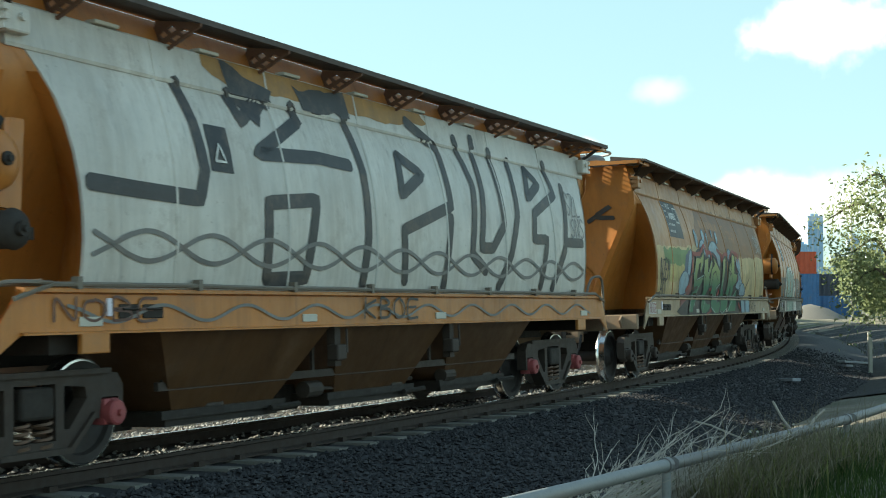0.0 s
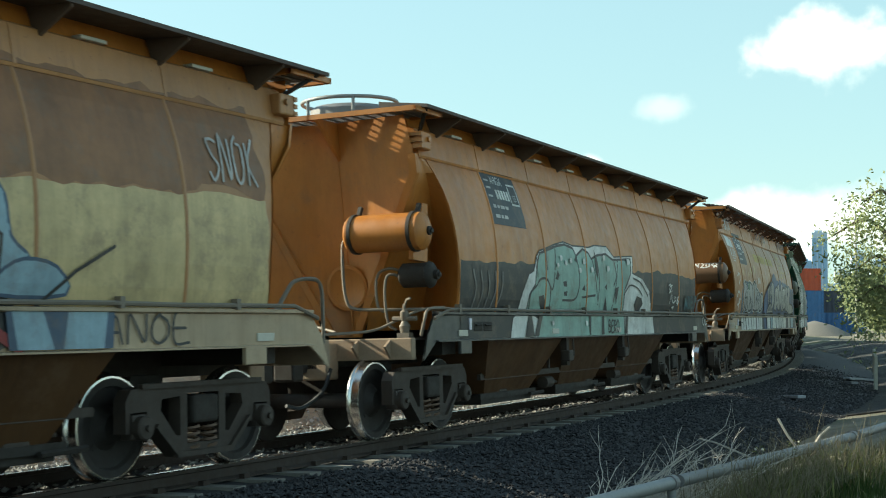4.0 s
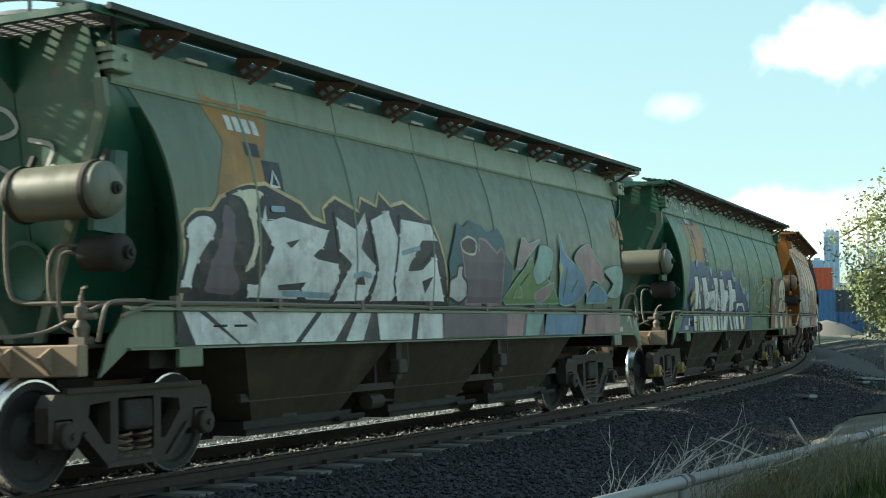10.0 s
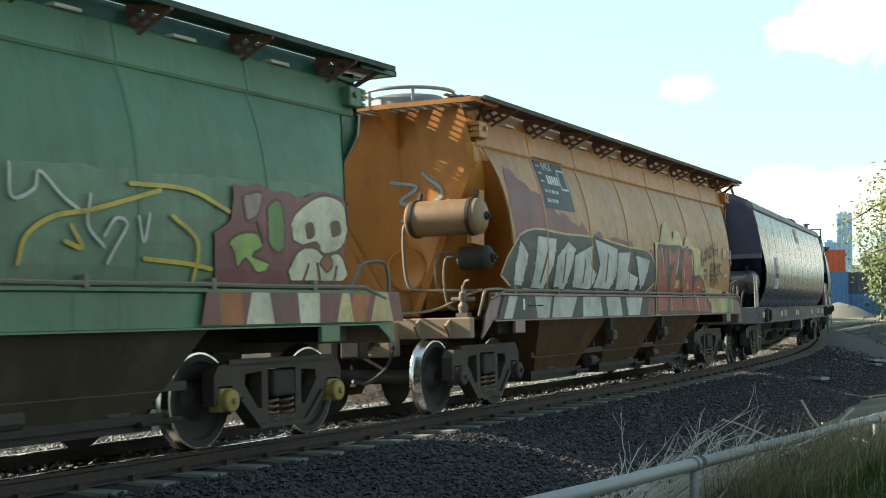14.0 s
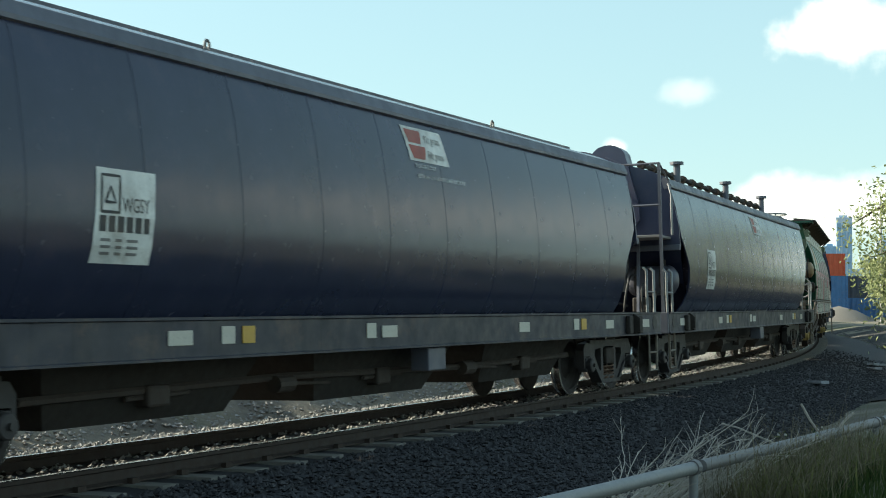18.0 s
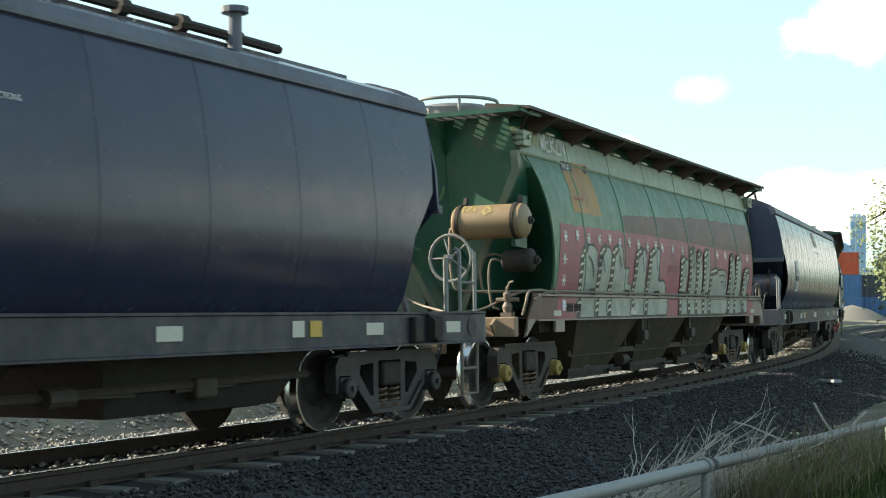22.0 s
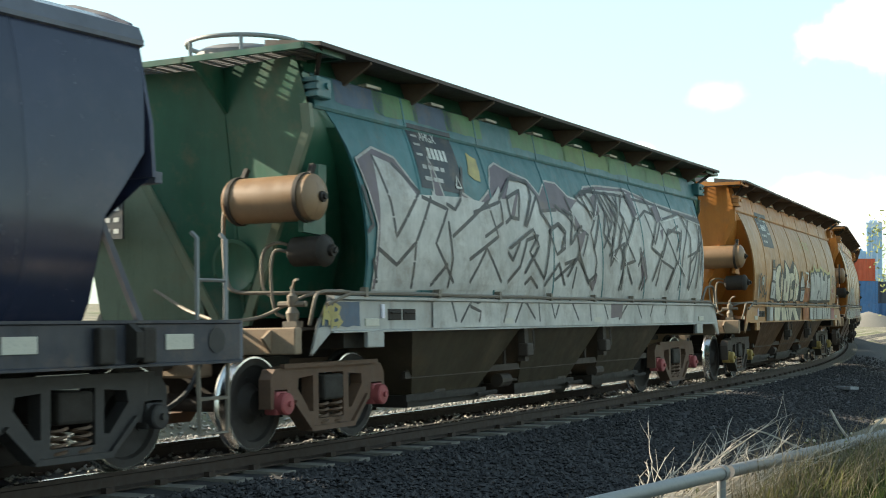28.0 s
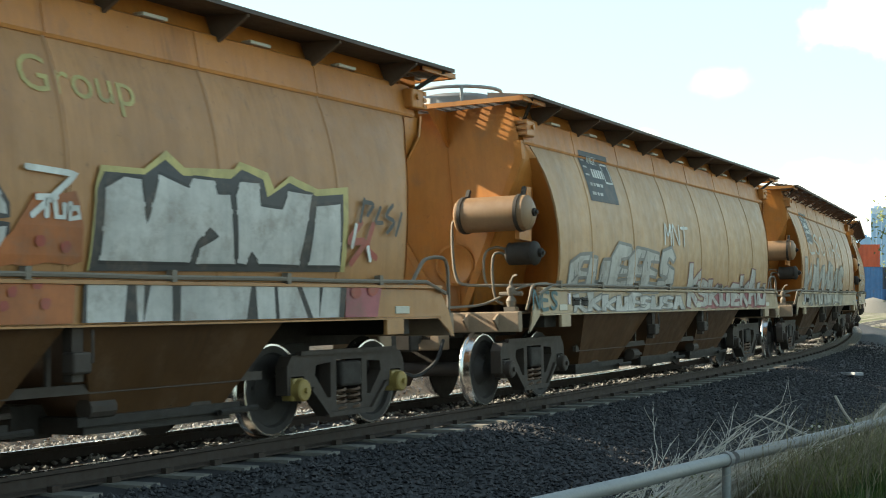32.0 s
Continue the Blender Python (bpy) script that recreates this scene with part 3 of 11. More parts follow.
def tank_band_mesh(k):
    b = B()
    y = (0.10, 0.90)[k]
    b.lathe([(0, 0.233), (0, 0.249), (0.045, 0.249), (0.045, 0.233)], (TANK[0], TANK[1] + y, TANK[2]), (0, 1, 0), 26)
    b.tube([(TANK[0] + 0.05, TANK[1] + y + 0.02, TANK[2] + 0.22), (TANK[0] + 0.12, TANK[1] + y + 0.02, TANK[2] + 0.34)], 0.035, 4)
    return b.mesh("tank_band", 40)


def tank_bracket_mesh(k):
    b = B()
    x, y, z = TANK
    if k == 0:
        b.prism([(x - 0.04, z - 0.34), (x + 0.36, z - 0.36), (x + 0.40, z + 0.36), (x + 0.25, z + 0.36), (x + 0.22, z - 0.16), (x - 0.04, z - 0.20)], "y", y + 0.14, y + 0.20)
    else:
        b.lathe([(0, 0.055), (0.03, 0.055), (0.035, 0.03), (0.06, 0.03), (0.06, 0)], (x, y - 0.05, z), (0, -1, 0), 12)
    return b.mesh("tank_bracket" if k == 0 else "end_plug", 40)


def small_tank_mesh():
    b = B()
    c = (1.30, -1.40, 1.955)
    b.lathe([(-0.04, 0), (-0.03, 0.10), (0.0, 0.15), (0.04, 0.165), (0.05, 0.15), (0.38, 0.15), (0.42, 0.10), (0.43, 0)], c, (0, 1, 0), 20)
    b.lathe([(0, 0.06), (0.05, 0.06), (0.05, 0.03), (0.08, 0.03), (0.08, 0)], (1.30, -1.43, 1.955), (0, -1, 0), 12)
    b.box(1.30, 1.75, -1.16, -1.08, 1.90, 2.00)
    return b.mesh("brake_cylinder", 40)


def end_pipe_mesh(k):
    paths = [
        [(1.17, -0.30, 2.42), (1.15, -0.26, 2.36), (1.14, -0.26, 2.0), (1.14, -0.30, 1.68), (1.16, -0.40, 1.57), (1.2, -0.75, 1.55), (1.3, -1.2, 1.54), (1.5, -1.44, 1.54)],
        [(1.30, -0.97, 2.02), (1.26, -0.84, 2.05), (1.22, -0.72, 2.0), (1.20, -0.68, 1.85), (1.2, -0.70, 1.60), (1.2, -0.78, 1.52)],
        [(0.15, -0.45, 1.26), (0.7, -0.5, 1.27), (1.05, -0.72, 1.30), (1.15, -1.0, 1.42), (1.25, -1.25, 1.53), (1.5, -1.46, 1.56)],
        [(0.1, -0.30, 1.26), (0.6, -0.34, 1.27), (1.0, -0.2, 1.29), (1.25, 0.3, 1.40), (1.35, 0.8, 1.62)],
        [(1.30, -0.99, 1.92), (1.22, -0.92, 1.97), (1.18, -0.84, 1.94), (1.16, -0.82, 1.7), (1.16, -0.86, 1.38), (1.2, -0.95, 1.30)],
        [(1.02, -1.36, 1.22), (1.0, -1.42, 1.40), (1.04, -1.44, 1.52), (1.2, -1.47, 1.55), (1.6, -1.475, 1.545)],
    ]
    return B().tube(curve_pts(paths[k], 4), 0.018 if k else 0.021, 6).mesh("air_pipe", 60)


def valve_mesh():
    b = B()
    x, y, z = 1.12, -1.10, 1.24
    b.lathe([(0, 0.05), (0.1, 0.07), (0.16, 0.035), (0.2, 0.055), (0.27, 0.055), (0.30, 0.02), (0.36, 0.02), (0.37, 0.0)], (x, y, z), (0, 0, 1), 12)
    b.tube([(x, y, z + 0.34), (x - 0.05, y - 0.06, z + 0.42), (x - 0.08, y - 0.12, z + 0.43)], 0.016, 5)
    b.tube([(x, y - 0.16, z + 0.19), (x, y + 0.16, z + 0.19)], 0.03, 7)
    b.box(x - 0.06, x + 0.06, y - 0.08, y + 0.08, z - 0.08, z + 0.02)
    return b.mesh("brake_valve", 40)


def gusset_mesh():
    """A pierced bracket plate that carries the walkway."""
    b = B()
    outer = [(1.11, 3.70), (1.53, 3.90), (1.53, 3.94), (1.03, 4.01), (0.99, 3.90)]
    holes = [[(1.14, 3.745), (1.21, 3.78), (1.15, 3.81), (1.10, 3.77)], [(1.24, 3.795), (1.31, 3.83), (1.25, 3.86), (1.19, 3.83)], [(1.34, 3.845), (1.41, 3.88), (1.35, 3.91), (1.29, 3.88)],
             [(1.10, 3.83), (1.16, 3.86), (1.11, 3.92), (1.06, 3.88)], [(1.20, 3.87), (1.26, 3.90), (1.21, 3.95), (1.15, 3.92)]]
    edges = []
    for ring in [outer] + holes:
        vs = [b.bm.verts.new((-0.015, -w, z)) for w, z in ring]
        edges += [b.bm.edges.new((vs[i], vs[(i + 1) % len(vs)])) for i in range(len(vs))]
    bmesh.ops.triangle_fill(b.bm, edges=edges, use_beauty=True)
    ext = bmesh.ops.extrude_face_region(b.bm, geom=list(b.bm.faces))
    for v in ext["geom"]:
        if isinstance(v, bmesh.types.BMVert):
            v.co.x = 0.015
    return b.mesh("walkway_bracket")


def solid_gusset_mesh():
    b = B()
    b.prism([(-1.12, 3.70), (-1.50, 3.92), (-1.50, 3.95), (-1.0, 4.02)], "x", -0.02, 0.02)
    return b.mesh("walkway_bracket")


def sill_mesh(sign):
    b = B()
    y = sign
    b.prism([(y * 1.40, 1.14), (y * 1.47, 1.14), (y * 1.47, 1.155), (y * 1.425, 1.165), (y * 1.425, 1.46), (y * 1.475, 1.475), (y * 1.475, 1.505), (y * 1.38, 1.515), (y * 1.38, 1.14)], "x", 1.30, PITCH - 1.30)
    for s0, s1 in ((1.30, 0.95), (PITCH - 1.30, PITCH - 0.95)):
        b.poly([(s0, y * 1.425, 1.50), (s0, y * 1.425, 1.14), (s1, y * 1.425, 0.92), (s1 + (s0 - s1) * 0.35, y * 1.425, 1.22)])
        b.poly([(s0, y * 1.40, 1.50), (s0, y * 1.40, 1.14), (s1, y * 1.40, 0.92), (s1 + (s0 - s1) * 0.35, y * 1.40, 1.22)])
    return b.mesh("side_sill")


def sill_pipe_mesh():
    b = B()
    b.tube([(1.2, -1.46, 1.42)] + [(x, -1.475 - 0.006 * (i % 2), 1.535 + 0.004 * (i % 3)) for i, x in enumerate(np.arange(1.6, PITCH - 1.4, 0.9))] + [(PITCH - 1.2, -1.46, 1.42)], 0.022, 6)
    for x in np.arange(1.9, PITCH - 1.6, 1.62):
        b.box(x - 0.03, x + 0.03, -1.50, -1.43, 1.50, 1.60)
    return b.mesh("brake_pipe")


def hopper_bay_mesh(x0, x1):
    b = B()
    c, zt, zb = (x0 + x1) / 2, 1.16, 0.40
    top = [(x0, -1.36, zt), (x1, -1.36, zt), (x1, 1.36, zt), (x0, 1.36, zt)]
    bot = [(c - 0.85, -1.0, zb), (c + 0.85, -1.0, zb), (c + 0.85, 1.0, zb), (c - 0.85, 1.0, zb)]
    b.grid([top + top[:1], bot + bot[:1]])
    b.poly(bot)
    b.poly(top)
    return b.mesh("hopper_bay")


def gate_mesh():
    b = B()
    b.box(-0.95, 0.95, -1.0, 1.0, 0.26, 0.395)
    b.box(-1.05, 1.05, -1.04, -0.99, 0.33, 0.41)
    b.box(-1.25, -0.8, -0.5, 0.5, 0.22, 0.50)
    b.tube([(0.7, -1.08, 0.33), (1.25, -1.08, 0.34)], 0.03, 6)
    return b.mesh("discharge_gate")


def brake_rod_mesh():
    """The long bar low along the camera's side, with its hangers."""
    b = B()
    b.box(3.4, PITCH - 4.15, -1.10, -1.05, 0.60, 0.68)
    for x in (3.5, 4.8, 6.12, 7.5, 8.97, 10.3, 11.5):
        b.box(x - 0.025, x + 0.025, -1.09, -1.06, 0.60, 1.16)
    return b.mesh("brake_beam")


def gear_box_mesh(k):
    b = B()
    if k == 0:
        b.bevelbox(-0.16, 0.16, -1.02, -0.8, 0.36, 0.56, 0.03)
        b.tube([(-0.4, -0.95, 0.45), (0.5, -0.95, 0.47)], 0.025, 6)
    elif k == 1:
        b.lathe([(0, 0.0), (0.0, 0.09), (0.3, 0.09), (0.32, 0)], (-0.16, -1.0, 0.47), (1, 0, 0), 12)
        b.tube([(0.15, -1.0, 0.47), (0.9, -1.0, 0.44)], 0.02, 6)
    else:
        b.box(-0.06, 0.06, -1.40, -1.30, 0.72, 1.14)
        b.bevelbox(-0.1, 0.1, -1.46, -1.32, 0.78, 0.95, 0.02)
        b.tube([(0.12, -1.44, 1.12), (0.10, -1.46, 0.86)], 0.012, 5)
    return b.mesh("brake_gear")


def drop_plate_mesh():
    return B().bevelbox(-0.17, 0.17, -1.47, -1.42, 0.98, 1.16, 0.01).mesh("step_plate")


def reflector_mesh():
    return B().bevelbox(-0.14, 0.14, -1.442, -1.424, 1.20, 1.28, 0.006).mesh("reflector")


def lamp_iron_mesh():
    return B().bevelbox(-0.03, 0.03, -1.45, -1.424, 1.28, 1.43, 0.006).mesh("tag_reader")


def socket_mesh():
    b = B()
    for x in (-0.16, 0.16):
        b.bevelbox(x - 0.14, x + 0.14, -1.438, -1.424, 1.26, 1.38, 0.01)
        b.tube([(x - 0.1, -1.445, 1.34), (x + 0.1, -1.445, 1.34)], 0.012, 5)
    return b.mesh("tie_socket")

def centre_sill_mesh():
    b = B()
    b.box(0.55, PITCH - 0.55, -0.20, 0.20, 0.86, 1.18)
    for x0, x1 in ((0.9, 3.3), (PITCH - 3.3, PITCH - 0.9)):
        b.box(x0, x1, -1.30, 1.30, 1.17, 1.20)
    for x in (1.95, PITCH - 1.95):
        b.box(x - 0.2, x + 0.2, -1.30, 1.30, 0.98, 1.17)
    return b.mesh("centre_sill")


def draft_mesh(back):
    """The headstock beam across the wagon's end, with a cast plate and gussets."""
    b = B()
    def X(x):
        return PITCH - x if back else x
    x0, x1 = sorted((X(0.80), X(0.92)))
    b.bevelbox(x0, x1, -1.34, 1.34, 0.94, 1.20, 0.015)
    x0, x1 = sorted((X(0.55), X(0.84)))
    b.bevelbox(x0, x1, -0.34, 0.34, 0.72, 1.16, 0.025)
    for y in (-1.05, -0.62, 0.62, 1.05):
        b.prism([(X(0.80), 1.18), (X(0.66), 1.10), (X(0.80), 0.96)], "y", y - 0.015, y + 0.015)
    return b.mesh("headstock")


def coupler_mesh(back):
    b = B()
    def X(x):
        return PITCH - x if back else x
    a = 0.14 if back else -0.14
    b.tube([(X(0.6), 0, 0.88), (X(0.2), 0, 0.88)], 0.085, 8)
    x0, x1 = sorted((X(0.02), X(0.26)))
    b.bevelbox(x0, x1, -0.14 + a * 0.4, 0.14 + a * 0.4, 0.72, 1.02, 0.03)
    return b.mesh("coupler")


def hose_mesh():
    return B().tube(curve_pts([(0.62, -0.35, 0.85), (0.4, -0.36, 0.6), (0.2, -0.2, 0.42), (0.0, -0.1, 0.45)], 5), 0.025, 6).mesh("air_hose", 60)


# bogies ----------------------------------------------------------------
WB, WR = 1.84, 0.465


def bar(b, p, q, t, y0, y1):
    """A flat bar of height t from p to q in the x-z plane."""
    p, q = Vector((p[0], 0, p[1])), Vector((q[0], 0, q[1]))
    d = (q - p).normalized()
    n = Vector((-d.z, 0, d.x)) * t / 2
    vs = [[b.bm.verts.new((v.x, y, v.z)) for v in (p + n, q + n, q - n, p - n)] for y in (y0, y1)]
    b.bm.faces.new(vs[0])
    b.bm.faces.new(vs[1][::-1])
    for i in range(4):
        j = (i + 1) % 4
        b.bm.faces.new((vs[0][i], vs[1][i], vs[1][j], vs[0][j]))


def side_frame_mesh():
    b = B()
    h = WB / 2
    y0, y1 = -1.12, -0.98
    outer = [(-h - 0.17, 0.70), (-h - 0.10, 0.80), (-0.55, 0.845), (0.55, 0.845), (h + 0.10, 0.80), (h + 0.17, 0.70), (h + 0.17, 0.42), (h + 0.12, 0.42), (h + 0.11, 0.60),
             (h - 0.11, 0.60), (h - 0.14, 0.42), (h - 0.22, 0.44), (0.40, 0.17), (-0.40, 0.17), (-h + 0.22, 0.44), (-h + 0.14, 0.42), (-h + 0.11, 0.60), (-h - 0.11, 0.60), (-h - 0.12, 0.42), (-h - 0.17, 0.42)]
    holes = [[(-0.34, 0.72), (-0.60, 0.70), (-0.62, 0.60), (-0.40, 0.36), (-0.34, 0.36)], [(0.34, 0.72), (0.34, 0.36), (0.40, 0.36), (0.62, 0.60), (0.60, 0.70)], [(-0.24, 0.74), (-0.24, 0.28), (0.24, 0.28), (0.24, 0.74)]]
    edges = []
    for ring in [outer] + holes:
        vs = [b.bm.verts.new((x, y0, z)) for x, z in ring]
        edges += [b.bm.edges.new((vs[i], vs[(i + 1) % len(vs)])) for i in range(len(vs))]
    bmesh.ops.triangle_fill(b.bm, edges=edges, use_beauty=True)
    ext = bmesh.ops.extrude_face_region(b.bm, geom=list(b.bm.faces))
    for v in ext["geom"]:
        if isinstance(v, bmesh.types.BMVert):
            v.co.y = y1
    # raised lips along the chords
    for p, q, t in (((-0.9, 0.825), (0.9, 0.825), 0.045), ((-0.42, 0.19), (0.42, 0.19), 0.05), ((-0.70, 0.47), (-0.40, 0.20), 0.045), ((0.70, 0.47), (0.40, 0.20), 0.045)):
        bar(b, p, q, t, -1.155, -1.10)
    return b.mesh("side_frame")


def wheelset_mesh():
    b = B()
    tread_faces = []
    for q in (-1, 1):
        prof = [(0.68, 0.10), (0.68, 0.36), (0.68, 0.485), (0.70, 0.495), (0.715, 0.485), (0.725, 0.465), (0.815, 0.46), (0.818, 0.44), (0.815, 0.375), (0.775, 0.355), (0.755, 0.30), (0.745, 0.20), (0.80, 0.14), (0.84, 0.12), (0.84, 0.0)]
        f0 = len(b.bm.faces)
        b.lathe([(d * 1.0, r) for d, r in prof], (0, 0, 0), (0, q, 0), 40)
        b.bm.faces.ensure_lookup_table()
        tread_faces += list(range(f0 + 40 * 2, f0 + 40 * 7))
    b.bm.faces.ensure_lookup_table()
    for i in tread_faces:
        b.bm.faces[i].material_index = 1
    b.lathe([(-0.72, 0.09), (0.72, 0.09)], (0, 0, 0), (0, 1, 0), 14)
    for q in (-1, 1):   # a pressing mark on each disc
        for k in range(2):
            a = 2.2 * k
            b.box(-0.02, 0.02, q * 0.75 - 0.012, q * 0.75 + 0.012, 0.22, 0.26, pose(0, 0, 0, 0, math.degrees(a), 0))
    me = b.mesh("wheelset", 35)
    me.materials.append(M["wheel"])
    me.materials.append(M["tread"])
    return me


def axle_box_mesh():
    b = B()
    b.bevelbox(-0.10, 0.10, -1.14, -0.99, 0.36, 0.585, 0.02)
    b.lathe([(0, 0.11), (0.10, 0.11), (0.115, 0.095), (0.12, 0.03), (0.15, 0.03), (0.15, 0)], (0, -1.10, WR), (0, -1, 0), 14)
    return b.mesh("axle_box", 35)


def spring_mesh():
    b = B()
    for x in (-0.13, 0.13):
        pts = [(x + 0.075 * math.cos(a), -1.07 + 0.075 * math.sin(a), 0.20 + 0.24 * a / (8 * math.pi)) for a in np.arange(0, 8 * math.pi, math.pi / 5)]
        b.tube(pts, 0.016, 5)
    return b.mesh("coil_spring", 60)


def bolster_mesh():
    b = B()
    b.bevelbox(-0.19, 0.19, -1.16, 1.16, 0.46, 0.72, 0.03)
    b.box(-0.24, 0.24, -0.45, 0.45, 0.72, 0.90)
    for x in (-0.42, 0.42):
        b.box(x - 0.05, x + 0.05, -0.95, 0.95, 0.36, 0.48)
        for y in (-0.77, 0.77):
            s = 1 if x > 0 else -1
            b.box(x - 0.02, x + s * 0.06 + 0.02, y - 0.05, y + 0.05, 0.30, 0.60)
    return b.mesh("bogie")


def mirror_mesh(me, name):
    c = me.copy()
    c.name = name
    for v in c.vertices:
        v.co.y = -v.co.y
    c.flip_normals()
    return c


WHEELS = []


def bogie(wagon, x, frame_mat, cap_mat):
    h = WB / 2
    bo = part("bogie", shared("bolster", bolster_mesh), M["chassis"], wagon, "three-piece freight bogie", pose(x, 0, 0))
    part("side_frame", shared("side_frame", side_frame_mesh), frame_mat, bo)
    part("side_frame", shared("side_frame_far", lambda: mirror_mesh(shared("side_frame", side_frame_mesh), "side_frame")), frame_mat, bo)
    part("coil_spring", shared("spring", spring_mesh), M["spring"], bo)
    for d in (-h, h):
        part("axle_box", shared("axle_box", axle_box_mesh), cap_mat, bo, "", pose(d, 0, 0))
        w = part("wheelset", shared("wheelset", wheelset_mesh), M["wheel"], bo, "steel wheelset with bright worn treads", pose(d, 0, WR))
        WHEELS.append((w, d))
    return bo


WAGONS = []


GRAB = [(13.9, -1.40, 1.49), (14.05, -1.37, 1.52), (14.22, -1.35, 1.66), (14.40, -1.35, 1.80), (14.75, -1.35, 1.83), (14.88, -1.35, 1.76), (14.91, -1.35, 1.55), (14.91, -1.35, 1.16)]


def hopper(s19, body, end, sill, label, tank=True, solid=False, frame_mat="bogie", cap_mat="bogie", bay=None, plate=None, tank_mat=None, roof="boards", head=None):
    """A bogie grain hopper whose front coupling line stands at s19 along the line at 19 s."""
    w = thing("hopper_wagon", label, "freight wagon", "wagons of the train", rail_pose(0))
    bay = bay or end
    n = 7
    pl = (R_END - L_END) / n
    for sg, key in ((-1, "near"), (1, "far")):
        for i in range(n):
            k = i if i in (0, n - 1) else 1
            me = shared("panel%s%d" % (key, k), lambda: side_panel_mesh(sg, k * pl, (k + 1) * pl))
            part("side_panel", me, M[body], w, "", pose((i - k) * pl, 0, 0))
        part("top_plate", shared("top" + key, lambda: top_plate_mesh(sg)), M[plate or body], w)
        part("side_sill", shared("sill" + key, lambda: sill_mesh(sg)), M[sill], w)
        if solid:
            part("walkway", shared("slab" + key, lambda: walk_slab_mesh(sg)), M[roof], w)
        else:
            wk = part("walkway", shared("walk" + key, lambda: walk_edge_mesh(sg)), M[roof], w)
            for i in range(6):
                part("board", shared("board%s%d" % (key, i), lambda: board_mesh(sg, i)), M[roof], wk)
    for back in (False, True):
        k = str(back)
        part("end_sheet", shared("end" + k, lambda: end_mesh(back)), M[end], w)
        for q in (-1, 1):
            part("corner_sheet", shared("corner%s%d" % (k, q), lambda: corner_mesh(back, q)), M["dusty_strip" if end == "green" and q > 0 and not back else end], w)
        for q in (-1, 0, 1):
            part("end_rib", shared("endrib%s%d" % (k, q), lambda: end_rib_mesh(back, q)), M["dusty_strip" if end == "green" and q else end], w)
        part("end_cover", shared("cover" + k, lambda: end_ring_mesh(back)), M[end], w)
        part("corner_bracket", shared("cbr" + k, lambda: corner_bracket_mesh(back)), M[plate or body], w)
        part("walkway_stay", shared("stay" + k, lambda: stay_mesh(back)), M["chassis"], w)
        part("headstock", shared("head" + k, lambda: draft_mesh(back)), M[head or "headstock"], w)
        part("coupler", shared("coup" + k, lambda: coupler_mesh(back)), M["chassis"], w)
        pf = part("end_platform", shared("pf" + k, lambda: platform_frame_mesh(back)), M[end], w)
        part("grating", shared("gr" + k, lambda: grating_mesh(back)), M["galv_dull"], pf, "open steel grating")
    part("roof", shared("roof", roof_mesh), M[end], w)
    part("hatch_lid", shared("hatch", hatch_mesh), M["galv_dull"], w)
    part("hatch_hoop", shared("hoop", hoop_mesh), M["galv"], w, "bent galvanised tube round the hatch")
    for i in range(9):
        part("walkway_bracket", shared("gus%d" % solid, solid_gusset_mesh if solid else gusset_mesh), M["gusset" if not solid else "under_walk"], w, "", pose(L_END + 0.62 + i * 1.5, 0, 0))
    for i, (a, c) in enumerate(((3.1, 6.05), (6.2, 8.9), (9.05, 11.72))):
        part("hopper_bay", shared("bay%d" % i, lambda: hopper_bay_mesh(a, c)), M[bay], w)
        part("discharge_gate", shared("gate", gate_mesh), M["chassis"], w, "", pose((a + c) / 2, 0, 0))
    # added white slips that stand in for daylight slots under the walkway
    for i in range(8):
        part("walkway_cleat", shared("light_slot", lambda: B().bevelbox(-0.16, 0.16, -1.17, -1.05, 3.79, 3.825, 0.008).mesh("walkway_cleat")), M["label_white"], w, "", pose(L_END + 1.25 + i * 1.5, 0, 0))
    part("centre_sill", shared("csill", centre_sill_mesh), M["chassis"], w)
    part("brake_pipe", shared("bpipe", sill_pipe_mesh), M["pipe"], w)
    part("brake_beam", shared("bbeam", brake_rod_mesh), M["bogie"], w)
    for k, x in ((0, 4.4), (1, 6.2), (0, 8.2), (1, 9.6), (0, 10.9), (2, 6.12), (2, 8.97)):
        part("brake_gear", shared("gear%d" % k, lambda: gear_box_mesh(k)), M["bogie"], w, "", pose(x, 0, 0))
    part("grab_rail", shared("hgrab", lambda: B().tube(curve_pts(GRAB, 4), 0.022, 6).mesh("grab_rail", 60)), M["pipe"], w, "bent grab pipe on the sill end")
    part("air_hose", shared("hose", hose_mesh), M["rubber"], w)
    for x in (2.12, PITCH - 2.3):
        part("step_plate", shared("dplate", drop_plate_mesh), M[sill], w, "", pose(x, 0, 0))
    for x in (2.10, 5.5, 8.6, PITCH - 2.1):
        part("reflector", shared("refl", reflector_mesh), M["label_white"], w, "", pose(x, 0, 0))
    part("tag_reader", shared("tagr", lamp_iron_mesh), M["tag"], w, "", pose(2.32, 0, 0))
    part("tie_socket", shared("tsock", socket_mesh), M["chassis"], w, "", pose(2.75, 0, 0))
    if tank:
        tk = part("air_tank", shared("tank", tank_mesh), M[tank_mat or end], w, "cylindrical air tank across the wagon end")
        for k in range(2):
            part("tank_band", shared("tband%d" % k, lambda: tank_band_mesh(k)), M["chassis"], tk)
        part("tank_bracket", shared("tbrk0", lambda: tank_bracket_mesh(0)), M[end], tk)
        part("end_plug", shared("tbrk1", lambda: tank_bracket_mesh(1)), M["chassis"], tk)
        part("brake_cylinder", shared("stank", small_tank_mesh), M["chassis"], w)
